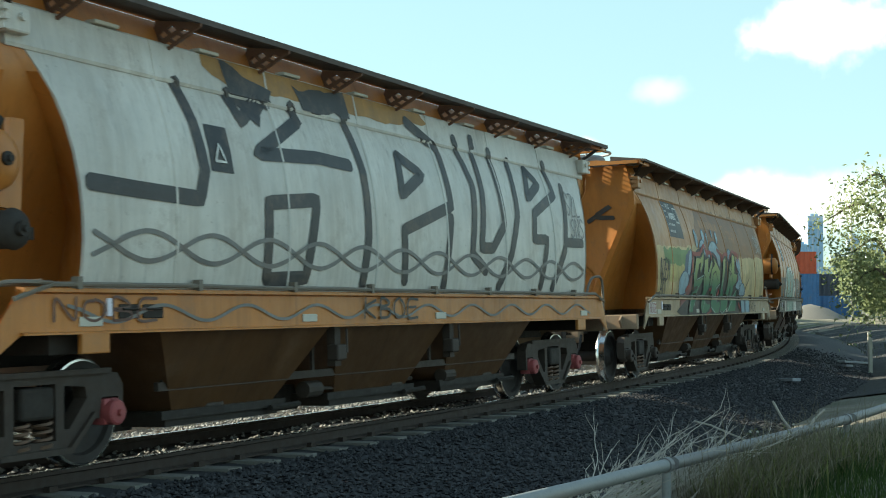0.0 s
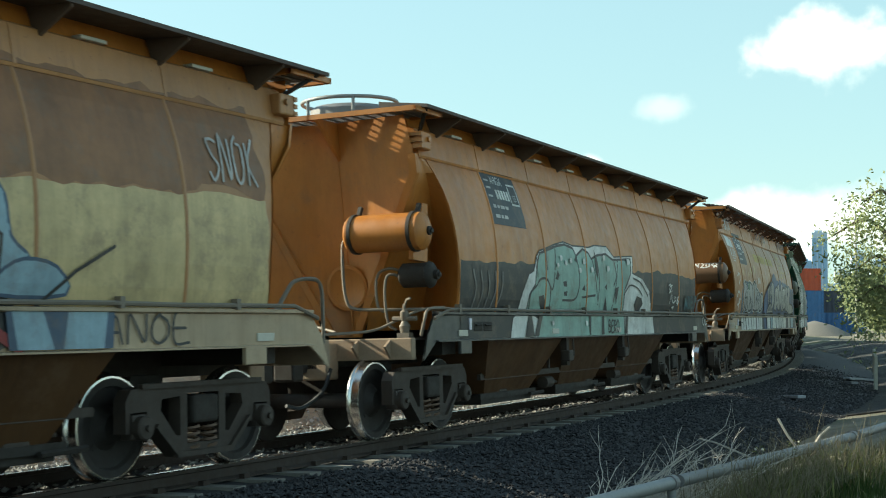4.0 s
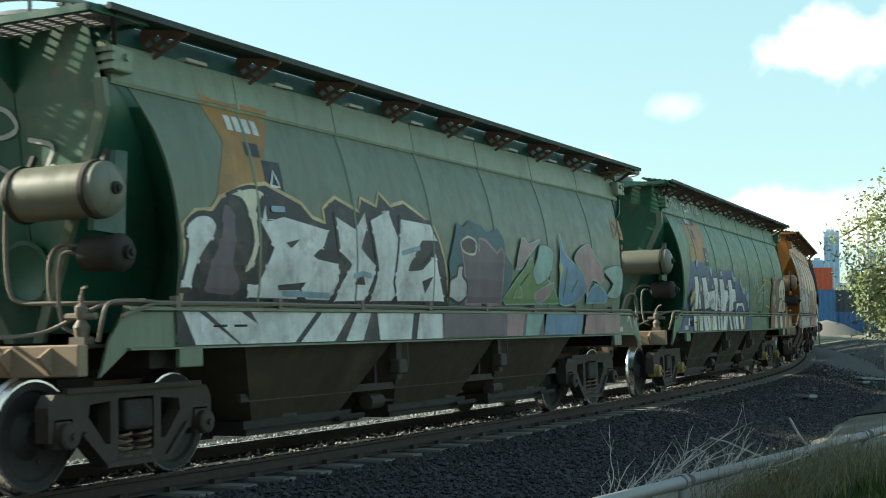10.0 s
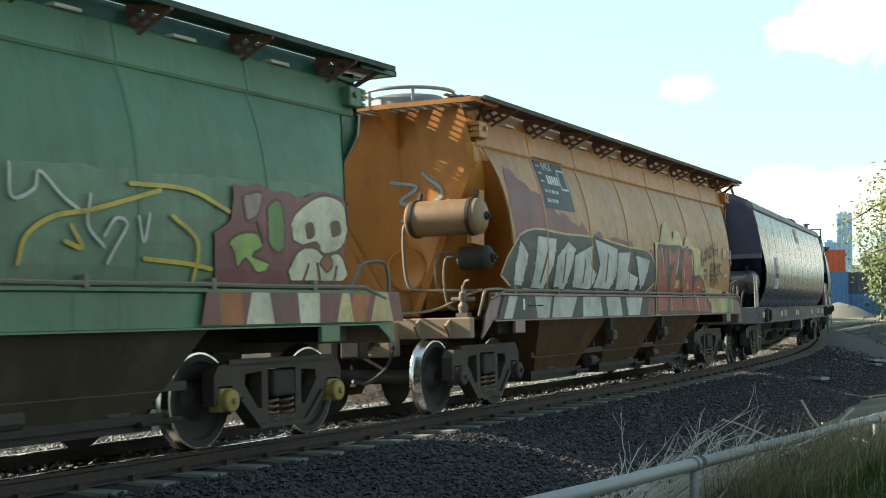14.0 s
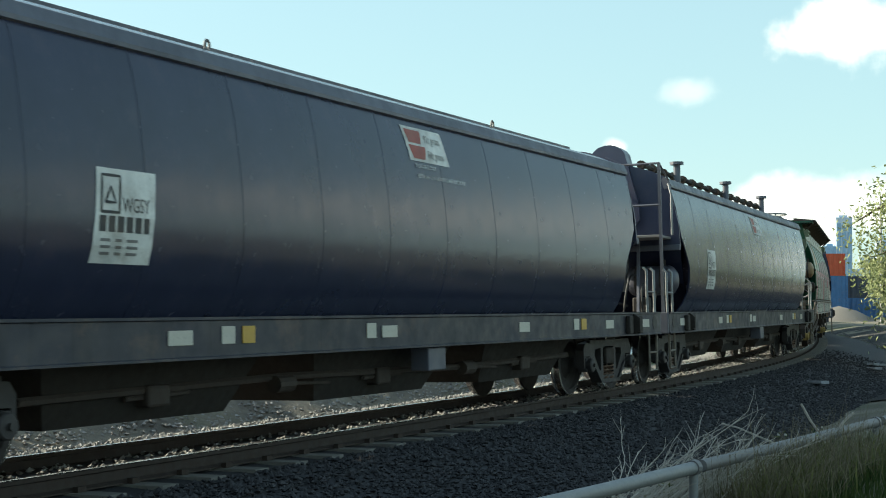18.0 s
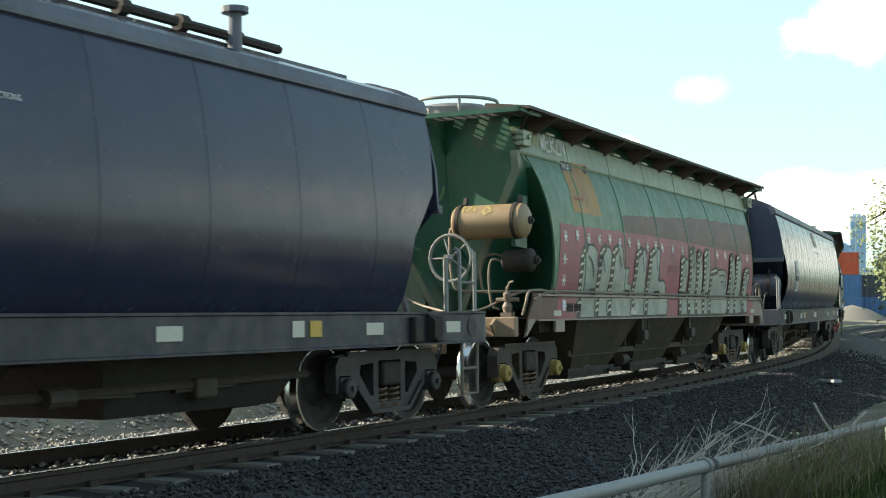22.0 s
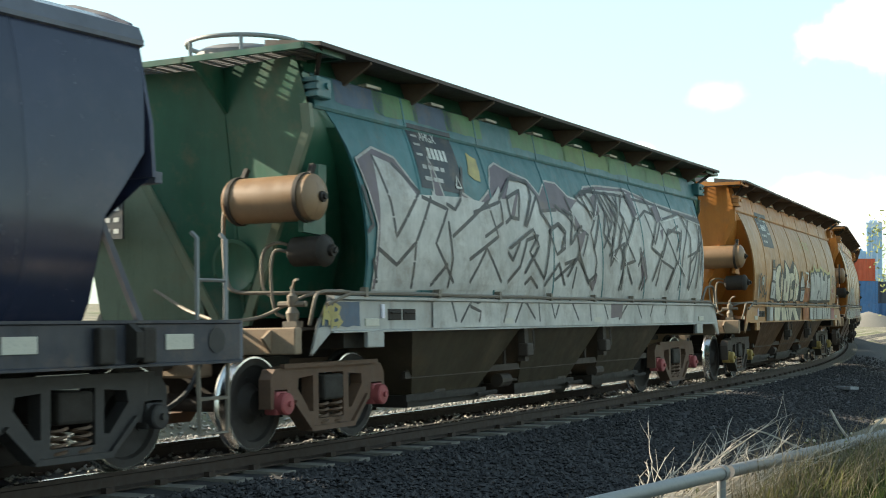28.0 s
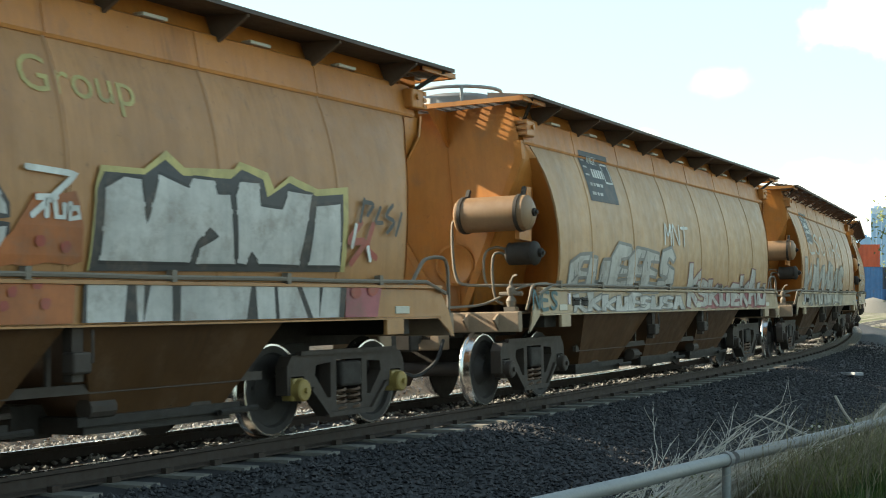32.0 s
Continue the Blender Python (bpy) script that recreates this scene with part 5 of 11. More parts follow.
HOPPERS = {}
S0 = -82.30
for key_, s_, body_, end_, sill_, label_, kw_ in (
    ("W0", S0 - 3 * PITCH - 0.15, "white", "ochre", "ochre", "ochre grain hopper wagon sprayed white with tall black graffiti letters", dict(cap_mat="pinkcap", bay="ochre_dirty_shade")),
    ("W1", S0 - 2 * PITCH, "brown", "ochre", "tan", "brown grain hopper wagon with a green and cream graffiti piece", dict(tank=False, solid=True, bay="ochre_dirty_shade")),
    ("G", S0 - PITCH + 0.2, "ochre", "ochre", "soot_sill", "ochre grain hopper wagon with black band and mint graffiti", dict(solid=True, bay="ochre_dirty_shade")),
    ("H", S0 + 0.27, "brown", "ochre", "tan", "rusty brown grain hopper wagon with two silver graffiti pieces", dict(bay="ochre_dirty_shade", plate="ochre", tank_mat="tank_brown")),
    ("I", S0 + PITCH + 0.22, "olive", "green", "olive", "faded green grain hopper wagon with angular white graffiti", dict(plate="palegreen", bay="olive_dirty_shade", tank_mat="tank_green", roof="boards_green")),
    ("A", S0 + 2 * PITCH + 0.18, "leafgreen", "green", "leafgreen", "green grain hopper wagon with white block graffiti on blue", dict(plate="leafgreen", bay="olive_dirty_shade", tank_mat="tank_green", cap_mat="yellow", roof="boards_green")),
    ("B", S0 + 3 * PITCH + 0.45, "brown", "ochre", "mauve_sill", "ochre grain hopper wagon with red and white graffiti", dict(plate="ochre", bay="ochre_dirty_shade", tank_mat="tank_ochre")),
    ("C", 17.56, "leafgreen", "green", "rose_sill", "green grain hopper wagon with pink band of arched graffiti", dict(solid=True, plate="palegreen", cap_mat="yellow", bay="olive_dirty_shade", tank_mat="tank_dusty")),
    ("E", 51.44, "tealgreen", "green", "silver_sill", "green grain hopper wagon covered in silver wild-style graffiti", dict(solid=True, plate="tealgreen", frame_mat="bogie_rust", cap_mat="pinkcap", bay="olive_dirty_shade", tank_mat="tank_ochre")),
    ("F", 67.29, "amber_brown", "ochre", "amber_brown", "brown grain hopper wagon with cream and silver graffiti", dict(solid=True, plate="ochre", cap_mat="yellow", bay="ochre_dirty_shade", tank_mat="tank_ochre")),
    ("K", 83.24, "tanbody", "ochre", "tan", "tan grain hopper wagon with thin white graffiti tags", dict(solid=True, plate="ochre", bay="ochre_dirty_shade", tank_mat="tank_ochre")),
    ("L", 98.99, "brown", "ochre", "tan", "brown grain hopper wagon with pale graffiti along its lower side", dict(plate="ochre", bay="ochre_dirty_shade", tank_mat="tank_ochre")),
    ("M", 114.84, "tanbody", "ochre", "tan", "faded tan grain hopper wagon", dict(plate="ochre", bay="ochre_dirty_shade")),
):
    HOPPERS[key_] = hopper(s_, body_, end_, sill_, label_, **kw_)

# white wagon with tall black letters
p = Painter(HOPPERS["W0"], seed=3)
for k in (
    [(2.12, 1.97), (2.24, 1.58), (2.29, 1.12), (2.18, 0.84), (1.25, 0.86), (0.66, 0.88)],
    [(2.94, 1.98), (3.08, 1.69), (3.50, 2.00), (3.68, 1.96)], [(4.11, 2.00), (4.21, 1.84), (3.23, 1.37), (4.40, 1.44), (5.09, 1.42)],
    [(5.21, 2.17), (5.36, 1.40), (5.34, 0.63), (5.23, 0.09)], [(3.29, 0.12), (3.32, 0.88), (4.25, 0.97), (4.02, 0.15), (3.29, 0.12)],
    [(6.34, 1.67), (6.89, 1.47), (6.23, 1.17), (6.34, 1.67)], [(6.80, 2.16), (7.57, 1.89), (7.57, 1.12), (6.21, 0.75), (6.24, 0.14)], [(7.53, 0.98), (7.29, 0.07)],
    [(8.71, 2.16), (8.64, 1.39), (8.42, 0.62), (8.79, 0.63), (9.23, 0.96), (9.25, 2.04)], [(8.14, 2.10), (8.37, 1.45), (8.12, 0.53), (8.58, 0.32)],
    [(9.88, 1.96), (9.75, 1.14), (9.43, 0.57), (9.00, 0.10)], [(10.49, 1.89), (10.84, 1.67), (10.25, 1.41), (10.49, 1.89)],
    [(11.28, 2.05), (11.39, 1.55), (10.41, 1.20), (10.29, 0.81), (10.80, 0.83), (10.54, 0.12)], [(11.83, 1.73), (11.55, 0.82), (12.3, 0.83)], [(11.54, 0.73), (11.00, 0.10)],
):
    p.line("soot", k, 0.15, 0.010, False, "graffiti_letter")
for ph in (0.0, math.pi):
    p.wave("grey", 0.7, 12.3, 0.38, 0.13, 1.9, 0.045, 0.013, ph)
p.wave("grey", 0.4, 12.6, -0.2, 0.07, 1.3, 0.03, 0.012)
p.plate(2.40, 1.12, "", "black", 0.36, 0.46, False)
p.triangle(2.48, 1.22, 0.17)
p.patch("ochre", [(3.0, 2.06), (6.4, 2.08), (7.4, 2.2), (7.2, 2.36), (2.6, 2.37), (2.6, 2.2)], 0.004, 0.05)
p.patch("soot", [(2.9, 2.3), (3.8, 2.1), (3.4, 1.7), (3.05, 1.9)], 0.007, 0.06)
p.patch("soot", [(4.2, 2.22), (5.3, 2.3), (5.4, 2.0), (4.4, 1.98)], 0.0075, 0.08)
p.scrawl("KBOE", 5.2, 6.6, -0.28, -0.06, "soot", 0.03)
p.scrawl("SZL", 11.75, 12.35, 1.25, 1.6, "grey", 0.03)
p.scrawl("SNS", 11.8, 12.4, 0.9, 1.2, "grey", 0.03)
p.scrawl("NOBE", 0.2, 1.6, -0.26, -0.08, "brown", 0.025)

# brown wagon, green piece on cream
p = Painter(HOPPERS["W1"], seed=5)
p.patch("cream", [(0.64, -0.02), (12.4, -0.02), (12.4, 1.08), (9.2, 1.0), (7.8, 0.98), (5.0, 1.0), (3.8, 1.12), (3.1, 1.04), (0.62, 0.98)], 0.003, 0.05)
p.patch("straw", [(1.45, 0.3), (3.1, 0.4), (3.05, 0.8), (1.4, 0.85)], 0.0045, 0.1)
p.patch("leaf", [(1.2, 0.68), (3.5, 0.62), (3.45, 1.0), (1.1, 0.96)], 0.005, 0.08)
p.plate(1.87, 1.2, w=1.21)
p.patch("umber", [(4.6, 1.08), (9.0, 1.0), (12.4, 1.12), (12.4, 2.02), (6.0, 2.0), (5.0, 1.95), (4.4, 1.5)], 0.0025, 0.1)
p.bars("rust", 5.0, 1.55, (0.2, 0.16, 0.2, 0.2, 0.06, 0.2, 0.06, 0.2), 0.17, 0.10, 0.004)
p.lettering("Group", 7.45, 1.42, 0.34, "rust", 0.006, 1.15)
p.piece("slate", [(2.85, 0.58), (3.04, 0.88), (3.61, 1.01), (3.67, 0.63), (3.29, 0.09), (2.8, 0.08)], rough=0.03)
p.piece("maroon", [(3.05, 0.04), (3.64, 0.91), (3.99, 0.91), (4.17, 0.89), (4.9, 1.01), (5.34, 1.07), (5.79, 1.03), (6.57, 0.96), (7.13, 1.04), (8.22, 1.12), (8.47, 0.91), (8.75, 0.4), (8.81, -0.33), (2.43, -0.34), (2.48, -0.03)], rough=0.03)
p.piece("black", [(3.59, 0.44), (3.92, 0.95), (4.91, 1.09), (5.14, 0.9), (5.73, 0.97), (6.5, 0.82), (6.84, 0.96), (7.42, 1.06), (7.82, 0.96), (8.36, 1.15), (8.44, 0.65), (8.69, 0.27), (8.88, -0.33), (2.48, -0.35), (2.96, -0.05), (3.55, 0.16)])
p.piece("sky", [(3.16, 0.49), (3.27, 0.81), (3.53, 1), (3.64, 0.93), (3.6, 0.76), (3.33, 0.45)], "slate", 0.03)
p.piece("sky", [(2.37, 0.31), (2.53, 0.44), (2.82, 0.54), (3.09, 0.52), (3.22, 0.36), (3.12, 0.19), (2.98, 0.09), (2.39, 0.07)], "slate", 0.03)
p.piece("sky", [(4.12, 1.4), (4.26, 1.45), (4.39, 1.32), (4.35, 1.16), (4.23, 1.06), (4.13, 1.13)], "slate", 0.03)
p.piece("sky", [(4.9, 1.42), (5.07, 1.5), (5.17, 1.41), (5.08, 1.25), (4.9, 1.23)], "slate", 0.03)
p.piece("sky", [(5.34, 1.39), (5.49, 1.43), (5.46, 1.27), (5.35, 1.2)], "slate", 0.03)
p.piece("sky", [(6.02, 1.53), (6.12, 1.51), (6.08, 1.38), (5.97, 1.37)], "slate", 0.03)
p.piece("sky", [(6.41, 1.45), (6.62, 1.52), (6.58, 1.29), (6.38, 1.24)], "slate", 0.03)
p.piece("sky", [(4.41, 1.06), (4.57, 1.2), (4.8, 1.26), (4.98, 1.2), (5.04, 1.05), (4.95, 0.92), (4.85, 0.95), (4.83, 1.07), (4.67, 1.11)], "slate", 0.03)
p.piece("sky", [(5.27, 0.89), (5.32, 1.04), (5.54, 1.18), (5.94, 1.27), (6.32, 1.21), (6.51, 1.02), (6.53, 0.8), (6.44, 0.7), (6.26, 0.78), (6.16, 0.91), (5.88, 1), (5.55, 1.01), (5.4, 0.89)], "slate", 0.03)
p.piece("sky", [(7.41, 1.02), (7.62, 1.15), (7.83, 1.12), (7.69, 0.95), (7.47, 0.9)], "slate", 0.03)
p.piece("sky", [(8.45, 0.83), (8.73, 1), (8.92, 0.85), (8.98, 0.54), (9.18, 0.38), (9.05, 0.24), (8.7, 0.22), (8.35, 0.29), (8.7, 0.48), (8.55, 0.71)], "slate", 0.03)
p.piece("sky", [(8.86, 0.24), (9.12, 0.37), (9.48, 0.32), (9.6, 0.1), (8.86, 0.09)], "slate", 0.03)
p.marks("crimson", [[(3.38, 0.39), (3.63, 0.81), (3.64, 0.93), (3.99, 0.91), (4.37, 0.94), (4.88, 1.15), (5.02, 0.99), (5.51, 1.0), (5.58, 0.89)], [(6.24, 1.09), (6.68, 0.98), (7.1, 0.84)], [(6.66, 0.85), (7.13, 1.02), (7.47, 1.02)], [(7.63, 0.95), (8.09, 1.11), (8.74, 1.05), (8.7, 0.85)], [(2.97, 0.15), (3.27, 0.25)], [(5.32, 0.2), (5.86, 0.24)], [(8.04, 0.32), (8.54, 0.46)], [(6.19, 0.05), (6.36, 0.17)], [(4.88, -0.32), (5.48, -0.25)], [(8.68, -0.12), (9.09, -0.32)]], 0.09)
p.piece("green_fade", [(3.98, 0.86), (4.4, 0.86), (4.84, 1.03), (4.64, 0.69), (4.29, 0.51), (4.28, 0.64), (4.41, 0.75), (4.2, 0.68), (3.93, 0.38), (4.61, 0.48), (4.51, 0.33), (4.18, 0.18), (3.81, -0.07), (3.64, -0.18), (3.53, -0.32), (3.17, -0.31), (3.2, -0.18), (3.49, 0.07), (3.65, 0.14), (4.1, 0.23), (3.69, 0.2), (3.64, 0.44), (3.83, 0.69)], "black", 0.05, bend=False)
p.piece("green_fade", [(4.81, 0.84), (5.22, 0.88), (5.17, 0.72), (5.1, 0.55), (5.53, 0.82), (5.65, 0.81), (5.58, 0.66), (5.25, 0.46), (5.35, 0.36), (5.07, 0.12), (4.78, -0.04), (5.01, -0.11), (5.35, -0.11), (5.26, -0.24), (4.83, -0.34), (4.47, -0.33), (4.31, -0.19), (4.52, 0.04), (4.69, 0.19), (4.62, 0.44)], "black", 0.05, bend=False)
p.piece("green_fade", [(5.73, 0.94), (6.14, 0.77), (6.44, 0.62), (6.45, 0.34), (6.01, 0.22), (6.03, -0.09), (6.35, -0.03), (6.45, -0.17), (6.24, -0.34), (5.85, -0.35), (5.48, -0.27), (5.38, -0.11), (5.47, 0.1), (5.58, 0.26), (5.24, 0.23), (5.47, 0.63), (5.85, 0.76)], "black", 0.05, bend=False)
p.piece("green_fade", [(6.86, 0.88), (7.17, 0.98), (7.09, 0.71), (6.77, 0.23), (6.93, -0.03), (7.32, 0.3), (7.59, 0.8), (7.82, 0.87), (7.78, 0.62), (7.58, 0.13), (7.2, -0.2), (6.86, -0.34), (6.39, -0.28), (6.45, -0.12), (6.6, 0.34)], "black", 0.05, bend=False)
p.piece("green_fade", [(8.02, 1.06), (8.29, 1.01), (8.15, 0.61), (8.57, 0.59), (8.41, 0.39), (8.04, 0.26), (7.9, 0.04), (8.41, 0.21), (8.53, 0.17), (8.35, -0.12), (8.22, -0.31), (7.42, -0.33), (7.25, -0.25), (7.55, -0.09), (7.68, 0.19), (7.54, 0.49), (7.75, 0.62), (7.86, 0.87)], "black", 0.05, bend=False)
p.marks("mint", [[(3.93, 0.38), (4.61, 0.48)], [(4.14, 0.25), (3.81, -0.07), (3.64, -0.18)], [(3.98, 0.86), (3.69, 0.49)], [(4.37, 0.55), (4.83, 1.02)], [(5.53, 0.82), (5.12, 0.53)], [(4.83, 0.81), (4.66, 0.44)], [(4.76, -0.05), (4.47, -0.31)], [(6.05, -0.09), (6.04, 0.22), (6.45, 0.33)], [(5.39, -0.19), (5.85, -0.33)], [(6.66, 0.29), (6.93, 0.88)], [(6.39, -0.28), (6.6, -0.34), (7.26, -0.21)], [(7.8, 0.84), (7.54, 0.55), (7.54, 0.43)], [(7.31, -0.29), (8.43, 0.2)], [(3.2, -0.25), (3.5, 0.05)]], 0.022)
p.marks("black", [[(3.2, 0.29), (3.35, 0.45), (3.59, 0.53), (3.7, 0.31)], [(4.35, 0.45), (4.58, 0.56), (4.83, 0.44), (4.93, 0.19)], [(5.45, 0.26), (5.66, 0.53), (5.94, 0.6), (6.19, 0.39)], [(7.36, 0.54), (7.54, 0.67), (7.84, 0.56), (8.04, 0.26)], [(8.55, 0.72), (8.88, 0.54), (8.85, 0.14)], [(9.1, -0.12), (9.69, 0.29), (10.14, 0.51)]], 0.03)
p.sill_blocks("slate", [(8.93, 10.15, 8.97, 10.13)])
p.sill_blocks("sky", [(9.61, 10.07, 9.55, 10.02), (8.99, 9.32, 9.06, 9.45)])
p.scrawl("NZEM", 0.72, 1.5, 0.35, 0.72, "black", 0.035, 0.3)
p.scrawl("AFL".replace("F", "K"), 0.75, 1.3, 0.02, 0.4, "black", 0.035)
p.scrawl("SNOK", 11.5, 12.3, 1.2, 1.65, "silver", 0.03)
p.scrawl("ANOE", 10.0, 11.2, -0.3, -0.05, "soot", 0.025)
p.patch("white", [(-0.10, -0.3), (0.45, -0.3), (0.45, -0.08), (-0.10, -0.08)], 0.006, 0.02)
p.scrawl("BERZE", -0.05, 0.42, -0.27, -0.12, "rose", 0.02)
e = Painter(HOPPERS["W1"], END_SKIN, 4)
e.lines("soot", [[(-0.9, 1.6), (-0.3, 1.75), (-0.55, 1.3), (-0.85, 1.5)], [(-0.6, 1.2), (0.1, 1.05), (-0.2, 0.7)], [(0.3, 1.9), (0.75, 2.2), (0.45, 2.0), (0.8, 1.95)], [(-0.5, 2.2), (-0.9, 2.0)]], 0.09, 0.012)
e.lines("soot", [[(-0.7, 0.8), (-0.2, 0.95), (0.0, 0.5)], [(-1.0, 2.4), (-0.5, 2.35), (-0.4, 1.95)]], 0.07, 0.012)

# ochre wagon, black band, mint piece
p = Painter(HOPPERS["G"], seed=7)
p.patch("black", [(0.62, -0.35), (12.38, -0.35), (12.4, 0.74), (9.5, 0.8), (8.4, 0.74), (3.4, 0.72), (0.62, 0.66)], 0.003, 0.05, "black sprayed band")
p.plate(1.85, 1.2)
p.lettering("15", 2.78, 1.58, 0.10, "white", 0.012)
p.piece("white", [(2.61, 0.02), (2.75, 0.28), (3, 0.56), (3.2, 0.61), (3.31, 0.82), (3.46, 0.91), (3.72, 0.95), (4.11, 1.03), (4.53, 1.09), (4.95, 1.05), (5.32, 1.06), (5.7, 1.06), (6.02, 1.11), (6.66, 1.12), (7.01, 0.96), (8.09, 1.02), (8.02, 0.72), (8.61, 0.64), (9.04, 0.44), (9.26, 0.01), (9.35, -0.36), (2.27, -0.36), (2.39, -0.06)], "black", 0.025, bend=False)
p.piece("mint", [(2.96, 0.03), (3.03, 0.26), (3.25, 0.41), (3.3, 0.67), (3.43, 0.86), (3.72, 0.92), (4.19, 1.01), (4.56, 1.05), (4.93, 1.01), (5.06, 0.9), (5.41, 1.02), (5.67, 0.97), (5.79, 0.88), (6.11, 0.95), (6.58, 0.99), (6.91, 0.91), (7.97, 0.96), (7.89, 0.69), (7.55, 0.42), (7.51, 0.05), (7.53, -0.36), (3.31, -0.36), (3.45, -0.08)], "black", 0.04, bend=False)
p.marks("black", [[(3.04, 0.06), (3.08, 0.28), (3.29, 0.39), (3.45, 0.49), (3.7, 0.5), (3.87, 0.36), (3.87, 0.04)],
         [(3.32, 0.8), (3.34, 0.53)],
         [(3.72, 0.92), (3.74, 0.64)],
         [(3.74, 0.5), (3.97, 0.36), (4.09, 0.76), (4.12, 0.96)],
         [(5.06, 0.9), (5.18, 0.56), (5.02, 0.24), (4.42, 0.2)],
         [(5.83, 0.87), (5.96, 0.6), (6.08, 0.24)],
         [(6.06, 0.92), (6.16, 0.55), (6.11, 0.15)],
         [(6.98, 0.91), (7.07, 0.65), (6.93, 0.47)],
         [(6.85, 0.05), (7.05, 0.47), (7.19, 0.9)]], 0.035, True)
p.piece("black", [(3.4, 0.24), (3.6, 0.27), (3.68, 0.16), (3.66, 0.04), (3.52, 0.04), (3.44, 0.15)], bend=False)
p.piece("black", [(4.42, 0.48), (4.57, 0.5), (4.6, 0.41), (4.45, 0.41)], bend=False)
p.piece("black", [(4.46, 0.33), (4.61, 0.34), (4.6, 0.27), (4.47, 0.27)], bend=False)
p.piece("black", [(4.08, 0.51), (4.16, 0.64), (4.26, 0.57), (4.19, 0.5)], bend=False)
p.piece("black", [(5.28, 0.38), (5.42, 0.46), (5.45, 0.36)], bend=False)
p.piece("black", [(5.29, 0.27), (5.97, 0.32), (5.97, 0.28), (5.3, 0.24)], bend=False)
p.piece("black", [(6.43, 0.44), (6.54, 0.5), (6.55, 0.39)], bend=False)
p.piece("black", [(6.41, 0.04), (6.47, 0.3), (6.63, 0.04)], bend=False)
p.piece("black", [(6.96, 0.43), (7.19, 0.46), (7.06, 0.16)], bend=False)
p.piece("black", [(5.06, 0.92), (4.96, 0.83), (5.08, 0.78)], bend=False)
p.piece("black", [(5.96, 1.04), (6.07, 0.83), (6.08, 0.54), (5.96, 0.71)], bend=False)
p.marks("black", [[(7.53, 0.36), (7.84, 0.5), (8.3, 0.46), (8.59, 0.33)],
         [(8.04, 0.63), (8.51, 0.55), (8.94, 0.33)]], 0.03, True)
p.piece("black", [(8.12, 0.17), (8.25, 0.32), (8.54, 0.29), (8.63, 0.19), (8.44, 0.05), (8.23, 0.05)], bend=False)
p.sill_blocks("black", [(5.62, 5.73, 5.64, 5.7), (6.3, 6.39, 6.25, 6.38), (2.98, 3.08, 2.82, 3.18), (3.39, 3.53, 3.18, 3.35), (7.6, 7.73, 7.53, 7.65)])
p.piece("white", [(4.28, 0.86), (4.37, 0.87), (4.39, 0.81), (4.3, 0.79)])
p.piece("white", [(4.48, 0.79), (4.58, 0.8), (4.59, 0.74), (4.5, 0.73)])
p.piece("white", [(5.33, 0.85), (5.43, 0.86), (5.45, 0.79), (5.34, 0.78)])
p.piece("white", [(5.13, 0.7), (5.23, 0.71), (5.25, 0.65), (5.15, 0.63)])
p.piece("white", [(6.34, 0.94), (6.46, 0.96), (6.47, 0.89), (6.35, 0.87)])
p.piece("white", [(6.54, 0.78), (6.66, 0.79), (6.68, 0.72), (6.55, 0.7)])
p.piece("white", [(7.67, 0.94), (7.82, 0.95), (7.83, 0.87), (7.68, 0.85)])
p.piece("white", [(3.89, -0.12), (3.98, -0.12), (3.99, -0.17), (3.91, -0.18)])
p.piece("white", [(5.42, -0.12), (5.52, -0.12), (5.54, -0.18), (5.44, -0.19)])
p.piece("white", [(4.12, 0.74), (4.2, 0.75), (4.22, 0.7), (4.13, 0.68)])
p.piece("white", [(4.7, 0.83), (4.79, 0.84), (4.81, 0.78), (4.71, 0.77)])
p.piece("white", [(5.7, 0.73), (5.81, 0.74), (5.83, 0.68), (5.72, 0.66)])
p.marks("white", [[(10.3, 0.55), (10.44, 0.58), (10.35, 0.48), (10.47, 0.45), (10.3, 0.41)],
         [(10.42, 0.54), (10.56, 0.56)],
         [(10.49, 0.55), (10.52, 0.44)],
         [(10.39, 0.22), (10.47, 0.38), (10.58, 0.24)],
         [(10.59, 0.37), (10.61, 0.23), (10.7, 0.23)],
         [(10.73, 0.23), (10.74, 0.35), (10.84, 0.3), (10.75, 0.24)],
         [(10.88, 0.22), (10.91, 0.34), (10.95, 0.21)],
         [(11.01, 0.35), (10.94, 0.29), (11.05, 0.25), (10.96, 0.19)],
         [(10.55, 0.13), (10.69, 0.16), (10.63, 0.11)]], 0.03)
p.marks("teal", [[(11.52, 0.11), (11.51, 0.34), (11.65, 0.11), (11.64, 0.36)],
         [(11.75, 0.35), (11.75, 0.14), (11.89, 0.14), (11.86, 0.35)],
         [(12.07, 0.35), (11.97, 0.35), (11.98, 0.14), (12.12, 0.14)],
         [(11.99, 0.25), (12.1, 0.25)],
         [(12.25, 0.14), (12.23, 0.36), (12.34, 0.37), (12.33, 0.27)]], 0.06)
p.scrawl("BERO", 6.6, 7.2, -0.3, -0.1, "black", 0.03)
p.scrawl("OC", 12.9, 13.3, -0.2, -0.05, "white", 0.03)
p.lines("grey", [[(1.0 + k * 0.2, 0.05), (1.1 + k * 0.22, 0.3), (1.0 + k * 0.25, 0.55)] for k in range(5)], 0.03)

